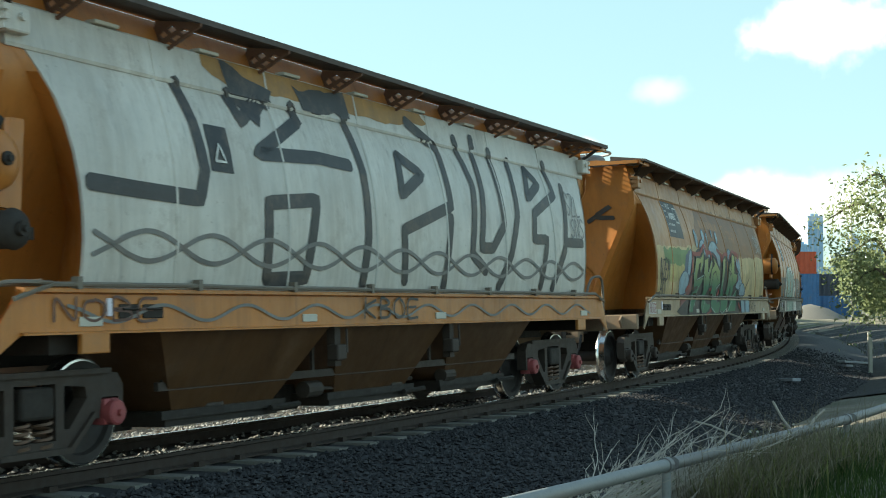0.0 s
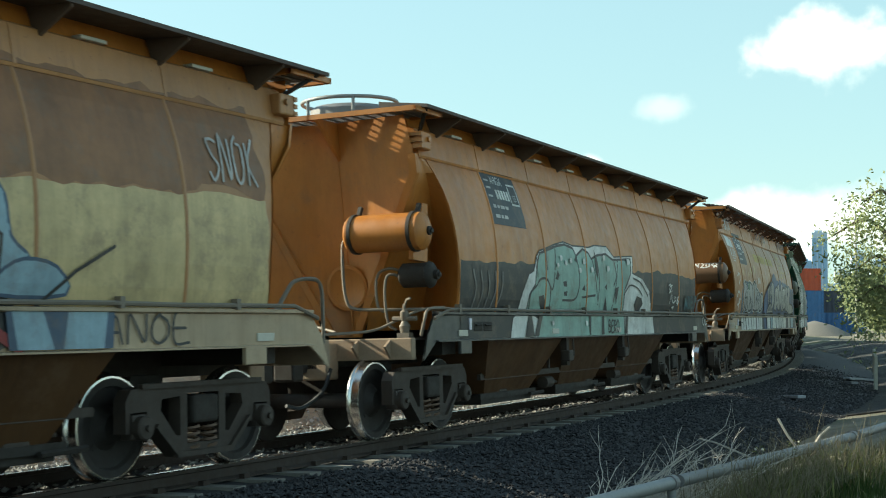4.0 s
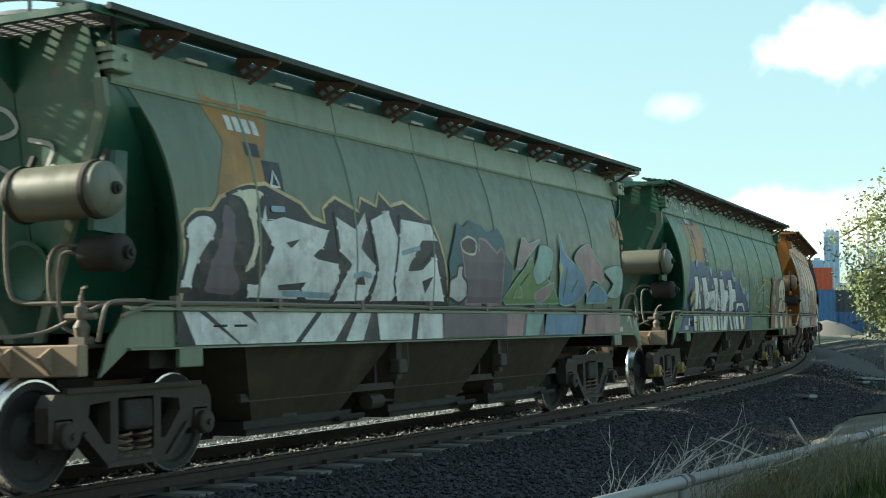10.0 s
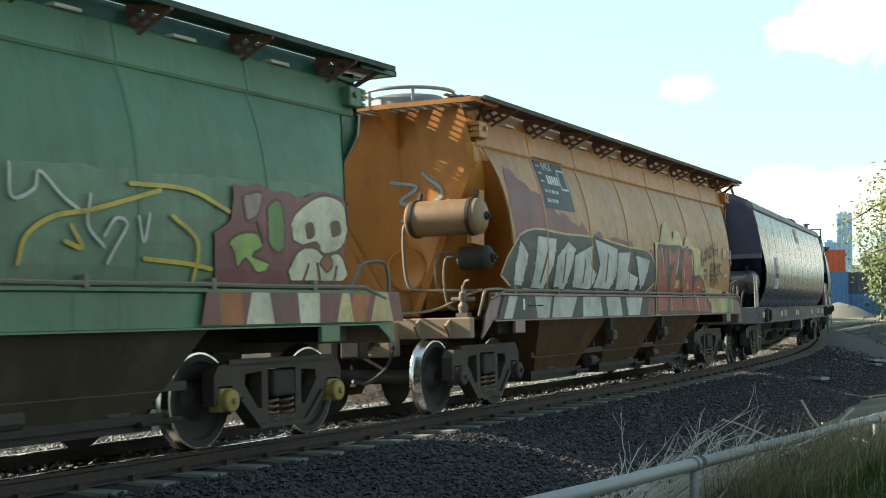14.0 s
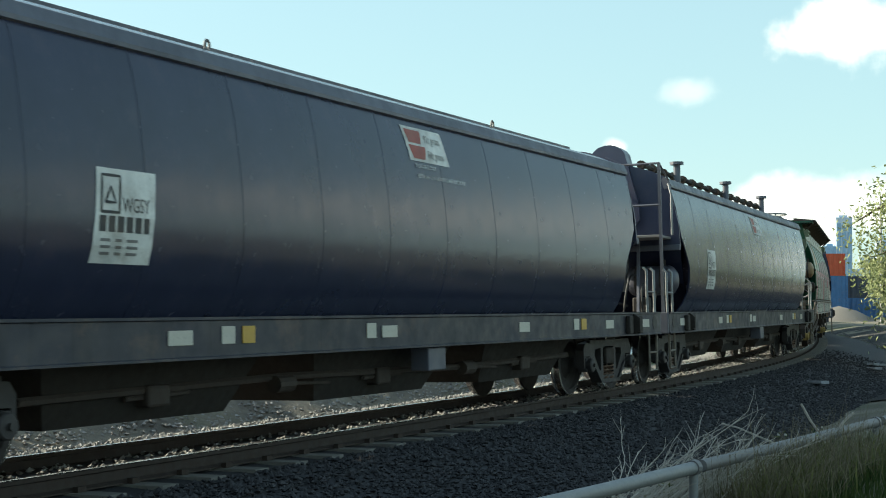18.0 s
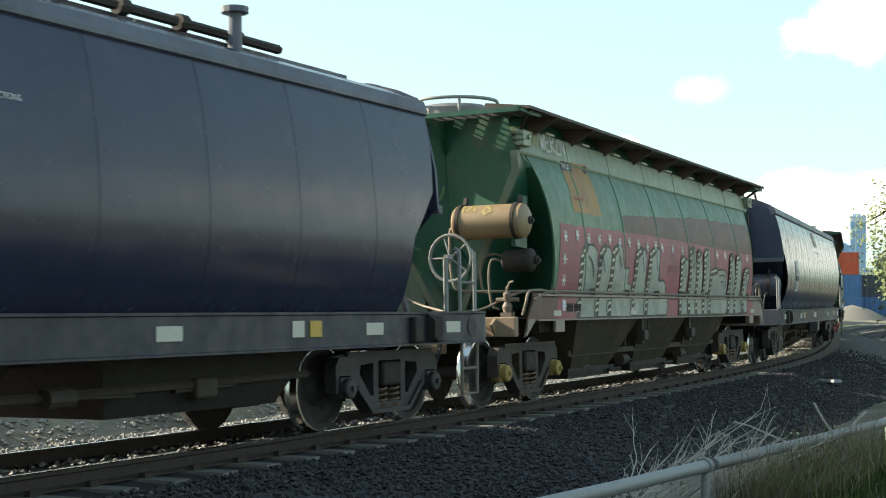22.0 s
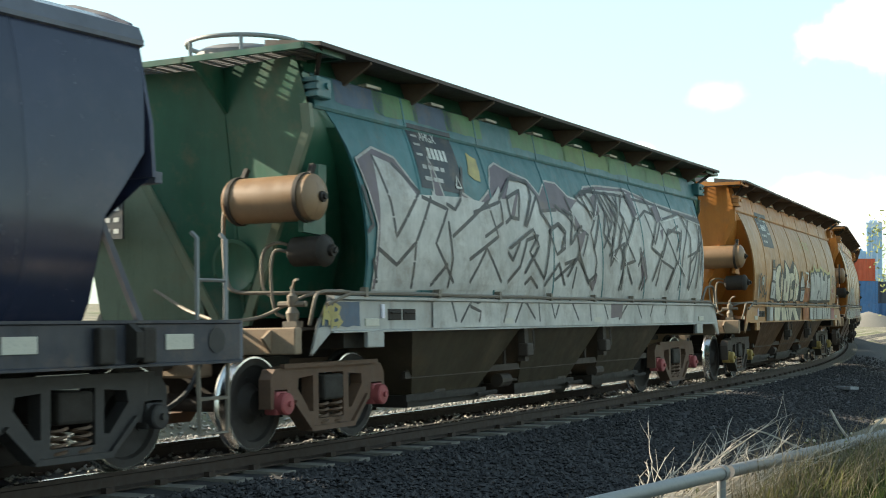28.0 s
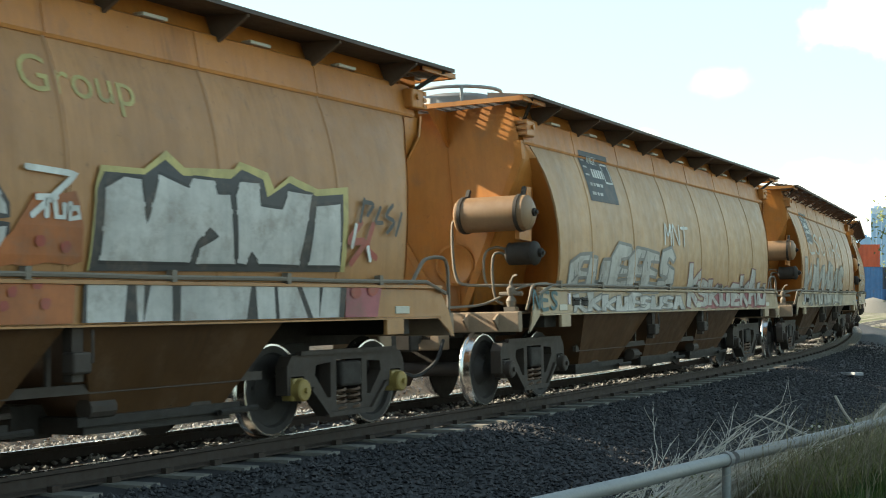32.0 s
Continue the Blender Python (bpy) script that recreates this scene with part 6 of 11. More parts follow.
# rusty wagon, two silver pieces
p = Painter(HOPPERS["H"], seed=11)
p.plate(1.89, 1.27)
p.scrawl("SMOKIN", 0.50, 1.75, 2.08, 2.36, "white", 0.045)
p.scrawl("A JOB", 0.70, 1.4, 1.40, 1.58, "white", 0.03)
p.patch("white", [(0.56, 1.66), (1.42, 1.64), (1.45, 1.84), (0.62, 1.95)], 0.008, 0.04)
p.lines("white", [[(0.8, 1.36), (1.3, 1.36)], [(0.88, 1.30), (1.2, 1.30)]], 0.02)
p.piece("slate", [(1.51, 0.25), (1.71, 0.67), (2.07, 0.87), (2.43, 0.85), (2.96, 0.85), (3.32, 0.78), (3.85, 0.87), (4.34, 0.72), (4.77, 0.59), (5.33, 0.56), (5.46, 0.16), (5.34, -0.36), (1.4, -0.34)], rough=0.05)
p.piece("white", [(1.74, 0.09), (1.85, 0.51), (2.15, 0.83), (2.4, 0.76), (2.5, 0.55), (2.43, 0.41), (2.55, 0.24), (2.33, 0.13), (2.08, 0.22), (1.86, 0.12)], "white", 0.1)
p.piece("dull", [(1.74, 0.09), (1.85, 0.51), (2.15, 0.83), (2.4, 0.76), (2.5, 0.55), (2.43, 0.41), (2.55, 0.24), (2.33, 0.13), (2.08, 0.22), (1.86, 0.12)], "black", 0.055)
p.piece("white", [(2.49, 0.55), (2.62, 0.67), (2.89, 0.82), (3.14, 0.82), (3.36, 0.74), (3.43, 0.5), (3.29, 0.31), (3.12, 0.15), (2.65, 0.14), (2.51, 0.33)], "white", 0.1)
p.piece("dull", [(2.49, 0.55), (2.62, 0.67), (2.89, 0.82), (3.14, 0.82), (3.36, 0.74), (3.43, 0.5), (3.29, 0.31), (3.12, 0.15), (2.65, 0.14), (2.51, 0.33)], "black", 0.055)
p.piece("white", [(3.36, 0.71), (3.77, 0.86), (4.01, 0.83), (4.08, 0.71), (4.3, 0.67), (4.25, 0.54), (4.02, 0.43), (4.25, 0.41), (4.49, 0.18), (3.5, 0.16), (3.4, 0.45)], "white", 0.1)
p.piece("dull", [(3.36, 0.71), (3.77, 0.86), (4.01, 0.83), (4.08, 0.71), (4.3, 0.67), (4.25, 0.54), (4.02, 0.43), (4.25, 0.41), (4.49, 0.18), (3.5, 0.16), (3.4, 0.45)], "black", 0.055)
p.piece("white", [(4.3, 0.67), (4.56, 0.56), (4.68, 0.4), (4.95, 0.57), (5.29, 0.54), (5.13, 0.19), (4.55, 0.18)], "white", 0.1)
p.piece("dull", [(4.3, 0.67), (4.56, 0.56), (4.68, 0.4), (4.95, 0.57), (5.29, 0.54), (5.13, 0.19), (4.55, 0.18)], "black", 0.055)
p.marks("black", [[(1.96, 0.18), (2.12, 0.53), (2.27, 0.6)],
         [(2.2, 0.18), (2.34, 0.36)],
         [(2.77, 0.2), (2.92, 0.43), (2.82, 0.56)],
         [(3.12, 0.21), (3.2, 0.44)],
         [(3.67, 0.22), (3.72, 0.52), (3.84, 0.72)],
         [(3.92, 0.43), (4.1, 0.28)],
         [(4.7, 0.22), (4.82, 0.38)],
         [(2, 0.44), (2.37, 0.45)]], 0.045)
p.piece("black", [(2.82, 0.38), (2.96, 0.48), (3.03, 0.41), (2.94, 0.25)])
p.piece("emerald", [(2.62, 0.69), (2.73, 0.83), (2.86, 0.82), (2.87, 0.68), (2.75, 0.63)])
p.sill_blocks("black", [(1.35, 5.65, 1.35, 5.64)])
p.sill_blocks("white", [(1.4, 1.73, 1.35, 1.73), (1.81, 2.02, 1.78, 2.1), (2.14, 2.44, 2.22, 2.6), (2.56, 2.94, 2.67, 3.11), (3.04, 3.36, 3.18, 3.36), (3.4, 3.86, 3.39, 3.93), (4, 4.31, 4.05, 4.17), (4.39, 5.06, 4.22, 5.05)])
p.piece("blue", [(5.46, 0.16), (5.48, 0.49), (5.83, 0.64), (6.27, 0.75), (6.73, 0.87), (7.23, 0.99), (8.06, 1.18), (8.57, 1.01), (9.48, 1.03), (10.47, 0.98), (11.55, 0.89), (12.45, 0.85), (12.41, 0.53), (12.95, -0.36), (5.49, -0.34)], rough=0.07)
p.piece("dull", [(6.15, 0.07), (6.41, 0.28), (6.77, 0.36), (7.14, 0.26), (7.32, 0.09)], "black", 0.055)
p.piece("dull", [(7.11, 0.83), (7.58, 0.95), (7.62, 0.57), (7.41, 0.25), (7.05, 0.17), (6.9, 0.24), (7.15, 0.38)], "black", 0.055)
p.piece("dull", [(7.62, 0.18), (7.84, 0.71), (8.25, 0.83), (8.61, 0.73), (8.98, 0.24), (8.49, 0.19), (8.25, 0.34), (8.02, 0.16)], "black", 0.055)
p.piece("dull", [(8.47, 0.84), (8.84, 0.93), (8.96, 0.69), (9.47, 0.96), (9.7, 0.87), (9.36, 0.57), (9.86, 0.22), (9.32, 0.18), (9, 0.36), (8.92, 0.2), (8.6, 0.61)], "black", 0.055)
p.piece("dull", [(9.49, 0.72), (9.93, 0.85), (10.36, 0.76), (10.41, 0.46), (10.1, 0.22), (9.67, 0.22), (9.42, 0.44)], "black", 0.055)
p.piece("dull", [(10.29, 0.81), (10.91, 0.87), (10.89, 0.7), (10.63, 0.66), (10.99, 0.56), (11.01, 0.23), (10.27, 0.2)], "black", 0.055)
p.piece("dull", [(11.01, 0.78), (11.27, 0.91), (11.46, 0.8), (11.25, 0.41), (11.96, 0.35), (12.34, 0.12), (10.82, 0.12)], "black", 0.055)
p.piece("dull", [(6.27, 0.71), (6.47, 0.78), (6.51, 0.59), (6.44, 0.35), (6.3, 0.32)], "black", 0.055)
p.piece("dull", [(6.61, 0.8), (6.8, 0.81), (6.76, 0.39), (6.6, 0.37)], "black", 0.055)
p.piece("dull", [(6.87, 0.8), (7.04, 0.82), (7.02, 0.61), (6.89, 0.48)], "black", 0.055)
p.piece("grey", [(9.84, 0.59), (10.04, 0.63), (10.04, 0.42), (9.87, 0.38)])
p.piece("grey", [(7.97, 0.39), (8.12, 0.59), (8.27, 0.44)])
p.piece("grey", [(6.3, 0.14), (6.56, 0.26), (6.85, 0.29), (7.1, 0.15)])
p.marks("white", [[(7.27, 0.87), (7.46, 0.82), (7.44, 0.44)],
         [(7.97, 0.68), (8.25, 0.76), (8.45, 0.61)],
         [(8.68, 0.85), (8.81, 0.69)],
         [(9.67, 0.76), (10.09, 0.8)],
         [(11.16, 0.83), (11.35, 0.8)]], 0.025)
p.marks("black", [[(11.6, 0.64), (11.74, 0.76), (11.69, 0.53)],
         [(11.87, 0.79), (11.79, 0.43)],
         [(12.11, 0.75), (11.96, 0.6), (12.11, 0.49)],
         [(12.42, 0.74), (12.26, 0.61), (12.39, 0.51), (12.27, 0.36)]], 0.05)
p.sill_blocks("black", [(5.85, 12.87, 5.84, 12.85)])
p.sill_blocks("white", [(6.01, 6.56, 5.97, 6.55), (7.21, 7.84, 7.1, 7.8), (7.95, 8.46, 7.94, 8.45), (8.56, 8.97, 8.55, 9.03), (9.09, 9.43, 9.11, 9.46), (9.53, 10.25, 9.51, 10.15), (10.78, 11.24, 10.83, 11.22)])
p.sill_blocks("sky", [(6.67, 7.11, 6.72, 7.02), (11.43, 12.23, 11.41, 12)])
p.piece("cream", [(1.81, 1.02), (1.85, 1.08), (1.9, 1.11), (1.96, 1.09), (1.98, 1.03), (1.94, 0.97), (1.85, 0.96)])
p.piece("cream", [(2.69, 1), (2.72, 1.05), (2.77, 1.08), (2.82, 1.07), (2.84, 1.02), (2.8, 0.96), (2.72, 0.96)])
p.piece("cream", [(3.08, 1.1), (3.14, 1.16), (3.2, 1.2), (3.27, 1.18), (3.29, 1.12), (3.24, 1.04), (3.12, 1.03)])
p.piece("cream", [(3.75, 1.15), (3.83, 1.24), (3.93, 1.28), (4.02, 1.27), (4.05, 1.18), (3.97, 1.08), (3.81, 1.06)])
p.marks("white", [[(4.38, 0.83), (4.38, 0.99), (4.51, 0.84), (4.58, 0.98)],
         [(4.6, 0.86), (4.69, 0.96), (4.74, 0.85)],
         [(3.94, 0.9), (4, 0.88), (4.02, 0.81), (3.94, 0.73)]], 0.05)
p.marks("white", [[(0.6, 0.42), (0.77, 0.55), (1.05, 0.51), (0.97, 0.31), (0.67, 0.24)],
         [(0.81, 0.15), (0.9, 0.37), (1.16, 0.38)],
         [(0.8, 0.92), (1.07, 0.99), (1.21, 0.88), (0.97, 0.74)]], 0.05, True)
p.bars("yellow", 4.75, 1.42, (0.34, 0.18, 0.2, 0.1, 0.1, 0.2, 0.2, 0.2), 0.22, 0.07, 0.004)
p.bars("yellow", 7.0, 1.42, (0.34, 0.16, 0.2, 0.2, 0.2), 0.2, 0.08, 0.004)
p.scrawl("SRBO", 9.4, 10.6, 1.55, 1.9, "yellow", 0.03)
p.scrawl("DEPN", 9.5, 11.0, 1.15, 1.45, "yellow", 0.03)
for k, u in enumerate((6.0, 6.35, 6.7, 7.1, 7.5, 7.75, 10.9, 11.3, 11.7, 12.1, 12.35)):
    p.piece("brown", [(u, 2.10), (u + 0.16, 2.10), (u + 0.18, 2.26 + 0.06 * (k % 3)), (u + 0.02, 2.30)], rough=0.04)
p.lettering("Proken", -0.45, -0.28, 0.2, "silver", 0.012)
e = Painter(HOPPERS["H"], END_SKIN, 4)
e.scrawl("DANSEC", -0.75, 0.35, 1.62, 1.92, "silver", 0.035, 0.1, 0.012)
e.scrawl("TRUBA", -0.6, 0.3, 1.28, 1.56, "sky", 0.04, 0.1, 0.012)
e.scrawl("FMO", -1.0, -0.7, 1.0, 1.4, "red", 0.03, 0.1, 0.012)
e.lines("sky", [[(-0.2, 2.1), (0.2, 1.6), (0.1, 1.4), (0.35, 1.55)], [(-0.7, 1.5), (-0.3, 1.7), (-0.45, 1.35)]], 0.04, 0.012)

# faded green wagon, angular white piece
p = Painter(HOPPERS["I"], seed=13)
p.patch("ochre", [(1.15, 1.02), (1.95, 1.1), (2.1, 1.5), (2.35, 2.02), (1.2, 2.04), (1.4, 1.6)], 0.004, 0.04)
p.bars("white", 1.55, 1.72, (0.1, 0.1, 0.12, 0.1), 0.16, 0.04, 0.009)
p.patch("navyplate", [(1.75, 1.48), (2.0, 1.48), (2.0, 1.62), (1.75, 1.62)], 0.008, 0)
p.plate(2.0, 1.1, "", "navyplate", 0.32, 0.36, False)
p.triangle(2.08, 1.2, 0.16)
p.piece("black", [(0.63, 0.03), (0.64, 0.52), (0.61, 0.73), (0.8, 0.87), (1.06, 0.9), (1.2, 1.02), (1.61, 1.16), (1.99, 1.22), (2.31, 1.14), (2.61, 1.07), (2.8, 0.94), (3.04, 0.9), (3.02, 1.05), (3.29, 1.19), (3.78, 1.07), (3.86, 1.23), (4.19, 1.16), (4.3, 1.33), (4.54, 1.19), (4.87, 1.26), (5.33, 1.11), (5.6, 0.99), (5.72, 0.83), (5.86, 0.56), (5.99, 0.04)], "cream", 0.04, bend=False)
p.piece("white", [(0.6, 0.15), (0.68, 0.53), (0.65, 0.71), (0.81, 0.83), (1.01, 0.85), (1.13, 0.77), (1.09, 0.65), (0.92, 0.49), (0.81, 0.33), (0.75, 0.16)], "black", 0.05)
p.piece("mauve", [(0.97, 0.12), (1.01, 0.39), (1.18, 0.65), (1.24, 0.96), (1.41, 0.9), (1.43, 0.61), (1.4, 0.4), (1.52, 0.25), (1.4, 0.1)], "black", 0.04)
p.piece("ivory", [(1.31, 1.05), (1.7, 1.16), (1.94, 1.12), (1.79, 0.94), (1.82, 0.63), (1.7, 0.38), (1.55, 0.34), (1.71, 0.63), (1.62, 0.93), (1.52, 1.03)], "black", 0.04)
p.piece("white", [(1.98, 1.11), (1.96, 0.86), (2.25, 0.93), (3.14, 0.84), (3.01, 0.63), (2.81, 0.54), (3.31, 0.5), (3.33, 0.29), (3.14, 0.07), (1.61, 0.08), (1.63, 0.25), (1.79, 0.25), (2.04, 0.59), (1.82, 0.82)], "black", 0.05, bend=False)
p.piece("white", [(3.24, 1.01), (3.65, 0.89), (3.91, 1.1), (3.95, 0.91), (3.8, 0.67), (4.12, 0.5), (4.06, 0.31), (3.88, 0.07), (3.21, 0.06), (3.35, 0.29), (3.55, 0.48), (3.31, 0.59)], "black", 0.05, bend=False)
p.piece("white", [(3.99, 1), (4.45, 1.15), (4.72, 0.71), (4.6, 0.48), (4.99, 0.46), (4.5, 0.08), (3.98, 0.07), (4.15, 0.44)], "black", 0.05, bend=False)
p.piece("white", [(4.72, 1.07), (5.5, 1.05), (5.66, 0.82), (5.24, 0.8), (4.88, 0.47), (5.22, 0.5), (5.59, 0.71), (5.67, 0.48), (5.88, 0.09), (4.63, 0.08), (4.53, 0.32)], "black", 0.05, bend=False)
p.piece("black", [(2.27, 0.65), (2.54, 0.7), (2.37, 0.6)], bend=False)
p.piece("black", [(2.14, 0.23), (2.66, 0.27), (2.56, 0.19), (2.15, 0.18)], bend=False)
p.piece("black", [(3.63, 0.27), (3.8, 0.42), (3.87, 0.27)], bend=False)
p.piece("black", [(2.48, 0.07), (2.56, 0.21), (2.69, 0.09)], bend=False)
p.piece("black", [(5.22, 0.34), (5.51, 0.41), (5.31, 0.2)], bend=False)
p.marks("sky", [[(2.05, 0.97), (2.26, 0.98)],
         [(3.62, 0.36), (3.8, 0.39), (3.99, 0.37)],
         [(4.71, 0.65), (5.15, 0.73)],
         [(2.25, 0.15), (3.12, 0.14)]], 0.06)
p.sill_blocks("black", [(0.52, 6.06, 0.53, 6.04)])
p.sill_blocks("white", [(0.6, 0.81, 0.8, 1.46), (0.93, 1.46, 1.5, 2.23), (1.65, 2.87, 1.98, 2.43), (2.98, 3.56, 2.54, 3.2), (3.69, 4, 3.43, 3.8), (4.12, 5, 4.18, 4.92), (5.15, 5.75, 5.06, 5.88)])
p.piece("teal", [(5.92, 0.61), (6.01, 0.75), (6.22, 1.1), (6.39, 1.06), (6.63, 1.13), (6.93, 1.11), (7.1, 1.02), (7.46, 1.11), (7.63, 0.96), (7.66, 0.76), (7.9, 0.61), (7.72, 0.1), (5.97, 0.08)], rough=0.04)
p.piece("mauve", [(6.27, 0.85), (6.49, 0.94), (6.72, 0.9), (6.82, 0.76), (6.85, 0.93), (7.03, 0.92), (7.38, 0.76), (7.52, 0.84), (7.61, 0.77), (7.52, 0.09), (6.45, 0.08), (6.36, 0.54)], "pink", 0.035, bend=False)
p.piece("silver", [(5.98, 0.15), (5.96, 0.37), (6.13, 0.43), (6.18, 0.55), (6.32, 0.56), (6.3, 0.44), (6.44, 0.35), (6.43, 0.17), (6.22, 0.09)], "black", 0.04)
p.piece("soot", [(6.27, 0.85), (6.49, 0.93), (6.7, 0.89), (6.69, 0.73), (6.44, 0.72), (6.29, 0.77)], "ivory", 0.03)
p.piece("leaf", [(7.68, 0.09), (7.86, 0.34), (8.27, 0.58), (8.57, 0.75), (8.68, 0.54), (9.02, 0.49), (9.31, 0.39), (9.55, 0.2), (9.55, 0.12)], "mint", 0.02)
p.piece("pink", [(7.99, 0.57), (8.26, 1.01), (8.49, 0.94), (8.93, 1.02), (8.39, 0.74), (8.18, 0.58)], "mint", 0.02)
p.piece("mint", [(8.56, 0.53), (8.77, 0.77), (8.92, 0.95), (9.34, 0.91), (9.36, 0.74), (9.18, 0.5), (8.73, 0.37)], "mauve", 0.02)
p.piece("pink", [(8.64, 0.2), (8.78, 0.29), (9.36, 0.42), (9.2, 0.23), (8.8, 0.11)], "mint", 0.02)
p.piece("skyblue", [(9.7, 1.15), (9.83, 0.88), (10.24, 0.72), (10.6, 0.61), (10.74, 0.37), (10.36, 0.16), (9.66, 0.12), (9.62, 0.63)], "mint", 0.02)
p.piece("yellow", [(9.58, 0.69), (9.71, 0.67), (9.62, 0.45)], "mint", 0.02)
p.piece("pink", [(10.22, 0.78), (10.47, 0.95), (10.89, 1.05), (11.08, 0.93), (11.51, 0.65), (11.37, 0.45), (10.97, 0.5), (10.75, 0.24), (10.6, 0.55)], "mint", 0.02)
p.piece("mint", [(11.49, 0.65), (12.26, 0.77), (12.42, 0.55), (12.26, 0.25), (11.67, 0.26), (11.95, 0.47)], "mauve", 0.02)
p.piece("skyblue", [(10.74, 0.14), (11.1, 0.44), (11.67, 0.28), (11.55, 0.15)], "mint", 0.02)
p.piece("leaf", [(7.92, 0.18), (8.09, 0.35), (8.2, 0.19)], "mint", 0.02)
p.marks("grass", [[(8.14, 0.35), (8.47, 0.53)],
         [(10.1, 0.29), (10.33, 0.48)],
         [(9.76, 0.22), (9.91, 0.65)]], 0.03)
p.sill_blocks("mauve", [(5.75, 8.98, 5.75, 8.97)])
p.sill_blocks("mint", [(8.38, 8.98, 8.28, 8.77)])
p.sill_blocks("skyblue", [(9.09, 10.59, 8.97, 10.45)])
p.sill_blocks("pink", [(10.72, 12.26, 10.58, 12.24), (7.69, 8.29, 7.64, 8.18)])
p.marks("silver", [[(12.64, -0.15), (12.72, -0.04), (12.87, -0.26)],
         [(12.96, -0.06), (13.03, -0.22), (13.18, -0.04)]], 0.03)
p.patch("ochre", [(12.25, 1.22), (12.72, 1.22), (12.72, 1.56), (12.25, 1.56)], 0.006, 0.0, "amber warning plate with a dark cross", "warning_plate")
p.lines("black", [[(12.33, 1.28), (12.63, 1.5)], [(12.33, 1.5), (12.63, 1.28)]], 0.04, 0.010, False, "plate_cross")
e = Painter(HOPPERS["I"], END_SKIN, 4)
e.lines("silver", [[(-0.3, 2.2), (-0.1, 2.35), (0.05, 2.15), (-0.15, 2.05), (-0.3, 2.2)], [(-0.8, 2.2), (-0.5, 1.9), (-0.8, 1.7)], [(-0.4, 1.9), (0.1, 1.6), (0.5, 1.7)], [(0.2, 2.0), (0.5, 1.9), (0.4, 1.7)]], 0.05, 0.012)

# green wagon, white blocks on blue
p = Painter(HOPPERS["A"], seed=17)
p.patch("sage", [(0.66, -0.02), (12.4, -0.02), (12.4, 1.08), (9.4, 1.0), (6.6, 0.92), (3.0, 1.0), (0.66, 0.92)], 0.002, 0.05)
p.patch("ochre", [(1.31, 1.06), (1.9, 0.98), (2.38, 0.98), (2.95, 1.38), (3.10, 1.95), (1.42, 1.84)], 0.004, 0.06)
p.patch("navyplate", [(1.2, 1.80), (2.5, 1.84), (2.52, 2.0), (1.2, 1.95)], 0.008, 0)
p.lettering("AHGX", 1.22, 1.83, 0.11, "white", 0.012, 0.8)
p.bars("white", 1.75, 1.85, (0.06, 0.06, 0.06, 0.06, 0.06), 0.1, 0.03, 0.012)
p.patch("navyplate", [(1.95, 1.52), (2.15, 1.52), (2.15, 1.72), (1.95, 1.72)], 0.009, 0)
p.bars("soot", 1.5, 1.34, (0.08, 0.06), 0.06, 0.04, 0.010)
p.plate(2.62, 1.0, "", "black", 0.36, 0.38, False)
p.triangle(2.70, 1.10, 0.18)
p.scrawl("YNOT FESM MUK", 0.60, 3.3, 2.12, 2.36, "white", 0.032)
p.patch("blue", [(0.0, -0.34), (6.95, -0.34), (7.3, 0.15), (6.9, 0.45), (6.2, 0.62), (5.3, 0.98), (4.0, 0.96), (2.9, 0.9), (2.3, 1.06), (1.3, 1.06), (0.8, 0.5), (0.62, -0.02)], 0.005, 0.06)
p.piece("white", [(1.42, 0.76), (1.75, 0.77), (1.92, 0.45), (2.16, 0.1), (1.98, 0.09), (1.85, 0.23), (1.77, 0.08), (1.55, 0.09)], "soot", 0.045, bend=False)
p.piece("white", [(2.1, 0.75), (2.53, 0.78), (2.69, 0.48), (3.39, 0.53), (3.46, 0.08), (3.14, 0.09), (2.97, 0.15), (2.8, 0.11), (2.46, 0.09), (2.23, 0.42)], "soot", 0.045, bend=False)
p.piece("white", [(3.17, 0.78), (3.65, 0.8), (3.76, 0.44), (4.02, 0.3), (4.03, 0.06), (3.48, 0.05), (3.37, 0.55)], "soot", 0.045, bend=False)
p.piece("white", [(3.83, 0.77), (4.26, 0.78), (4.39, 0.55), (4.71, 0.55), (4.88, 0.33), (4.61, 0.21), (4.62, 0.05), (4.05, 0.05), (3.96, 0.35)], "soot", 0.045, bend=False)
p.piece("white", [(4.72, 0.78), (5.13, 0.79), (5.22, 0.59), (5.6, 0.59), (5.68, 0.29), (5.38, 0.26), (5.49, 0.05), (4.96, 0.05), (4.87, 0.43)], "soot", 0.045, bend=False)
p.piece("white", [(5.73, 0.28), (6.51, 0.3), (6.91, 0.07), (6.72, 0.06), (6.45, 0.19), (5.94, 0.18), (5.81, 0.04)], "soot", 0.045, bend=False)
p.piece("stone", [(2.78, 0.26), (3.21, 0.35), (3.29, 0.25), (2.86, 0.15)], bend=False)
p.piece("stone", [(2.46, 0.34), (2.62, 0.44), (2.67, 0.26)], bend=False)
p.piece("stone", [(1.86, 0.23), (2, 0.15), (1.85, 0.1)], bend=False)
p.piece("soot", [(3.72, 0.29), (3.9, 0.14), (3.75, 0.09)], bend=False)
p.piece("straw", [(1.87, 0.46), (1.97, 0.62), (2.08, 0.47)], bend=False)
p.piece("straw", [(3.01, 0.54), (3.07, 0.64), (3.14, 0.55)], bend=False)
p.piece("straw", [(4.53, 0.57), (4.62, 0.69), (4.73, 0.58)], bend=False)
p.piece("straw", [(2.69, 0.7), (2.75, 0.8), (2.75, 0.66)], bend=False)
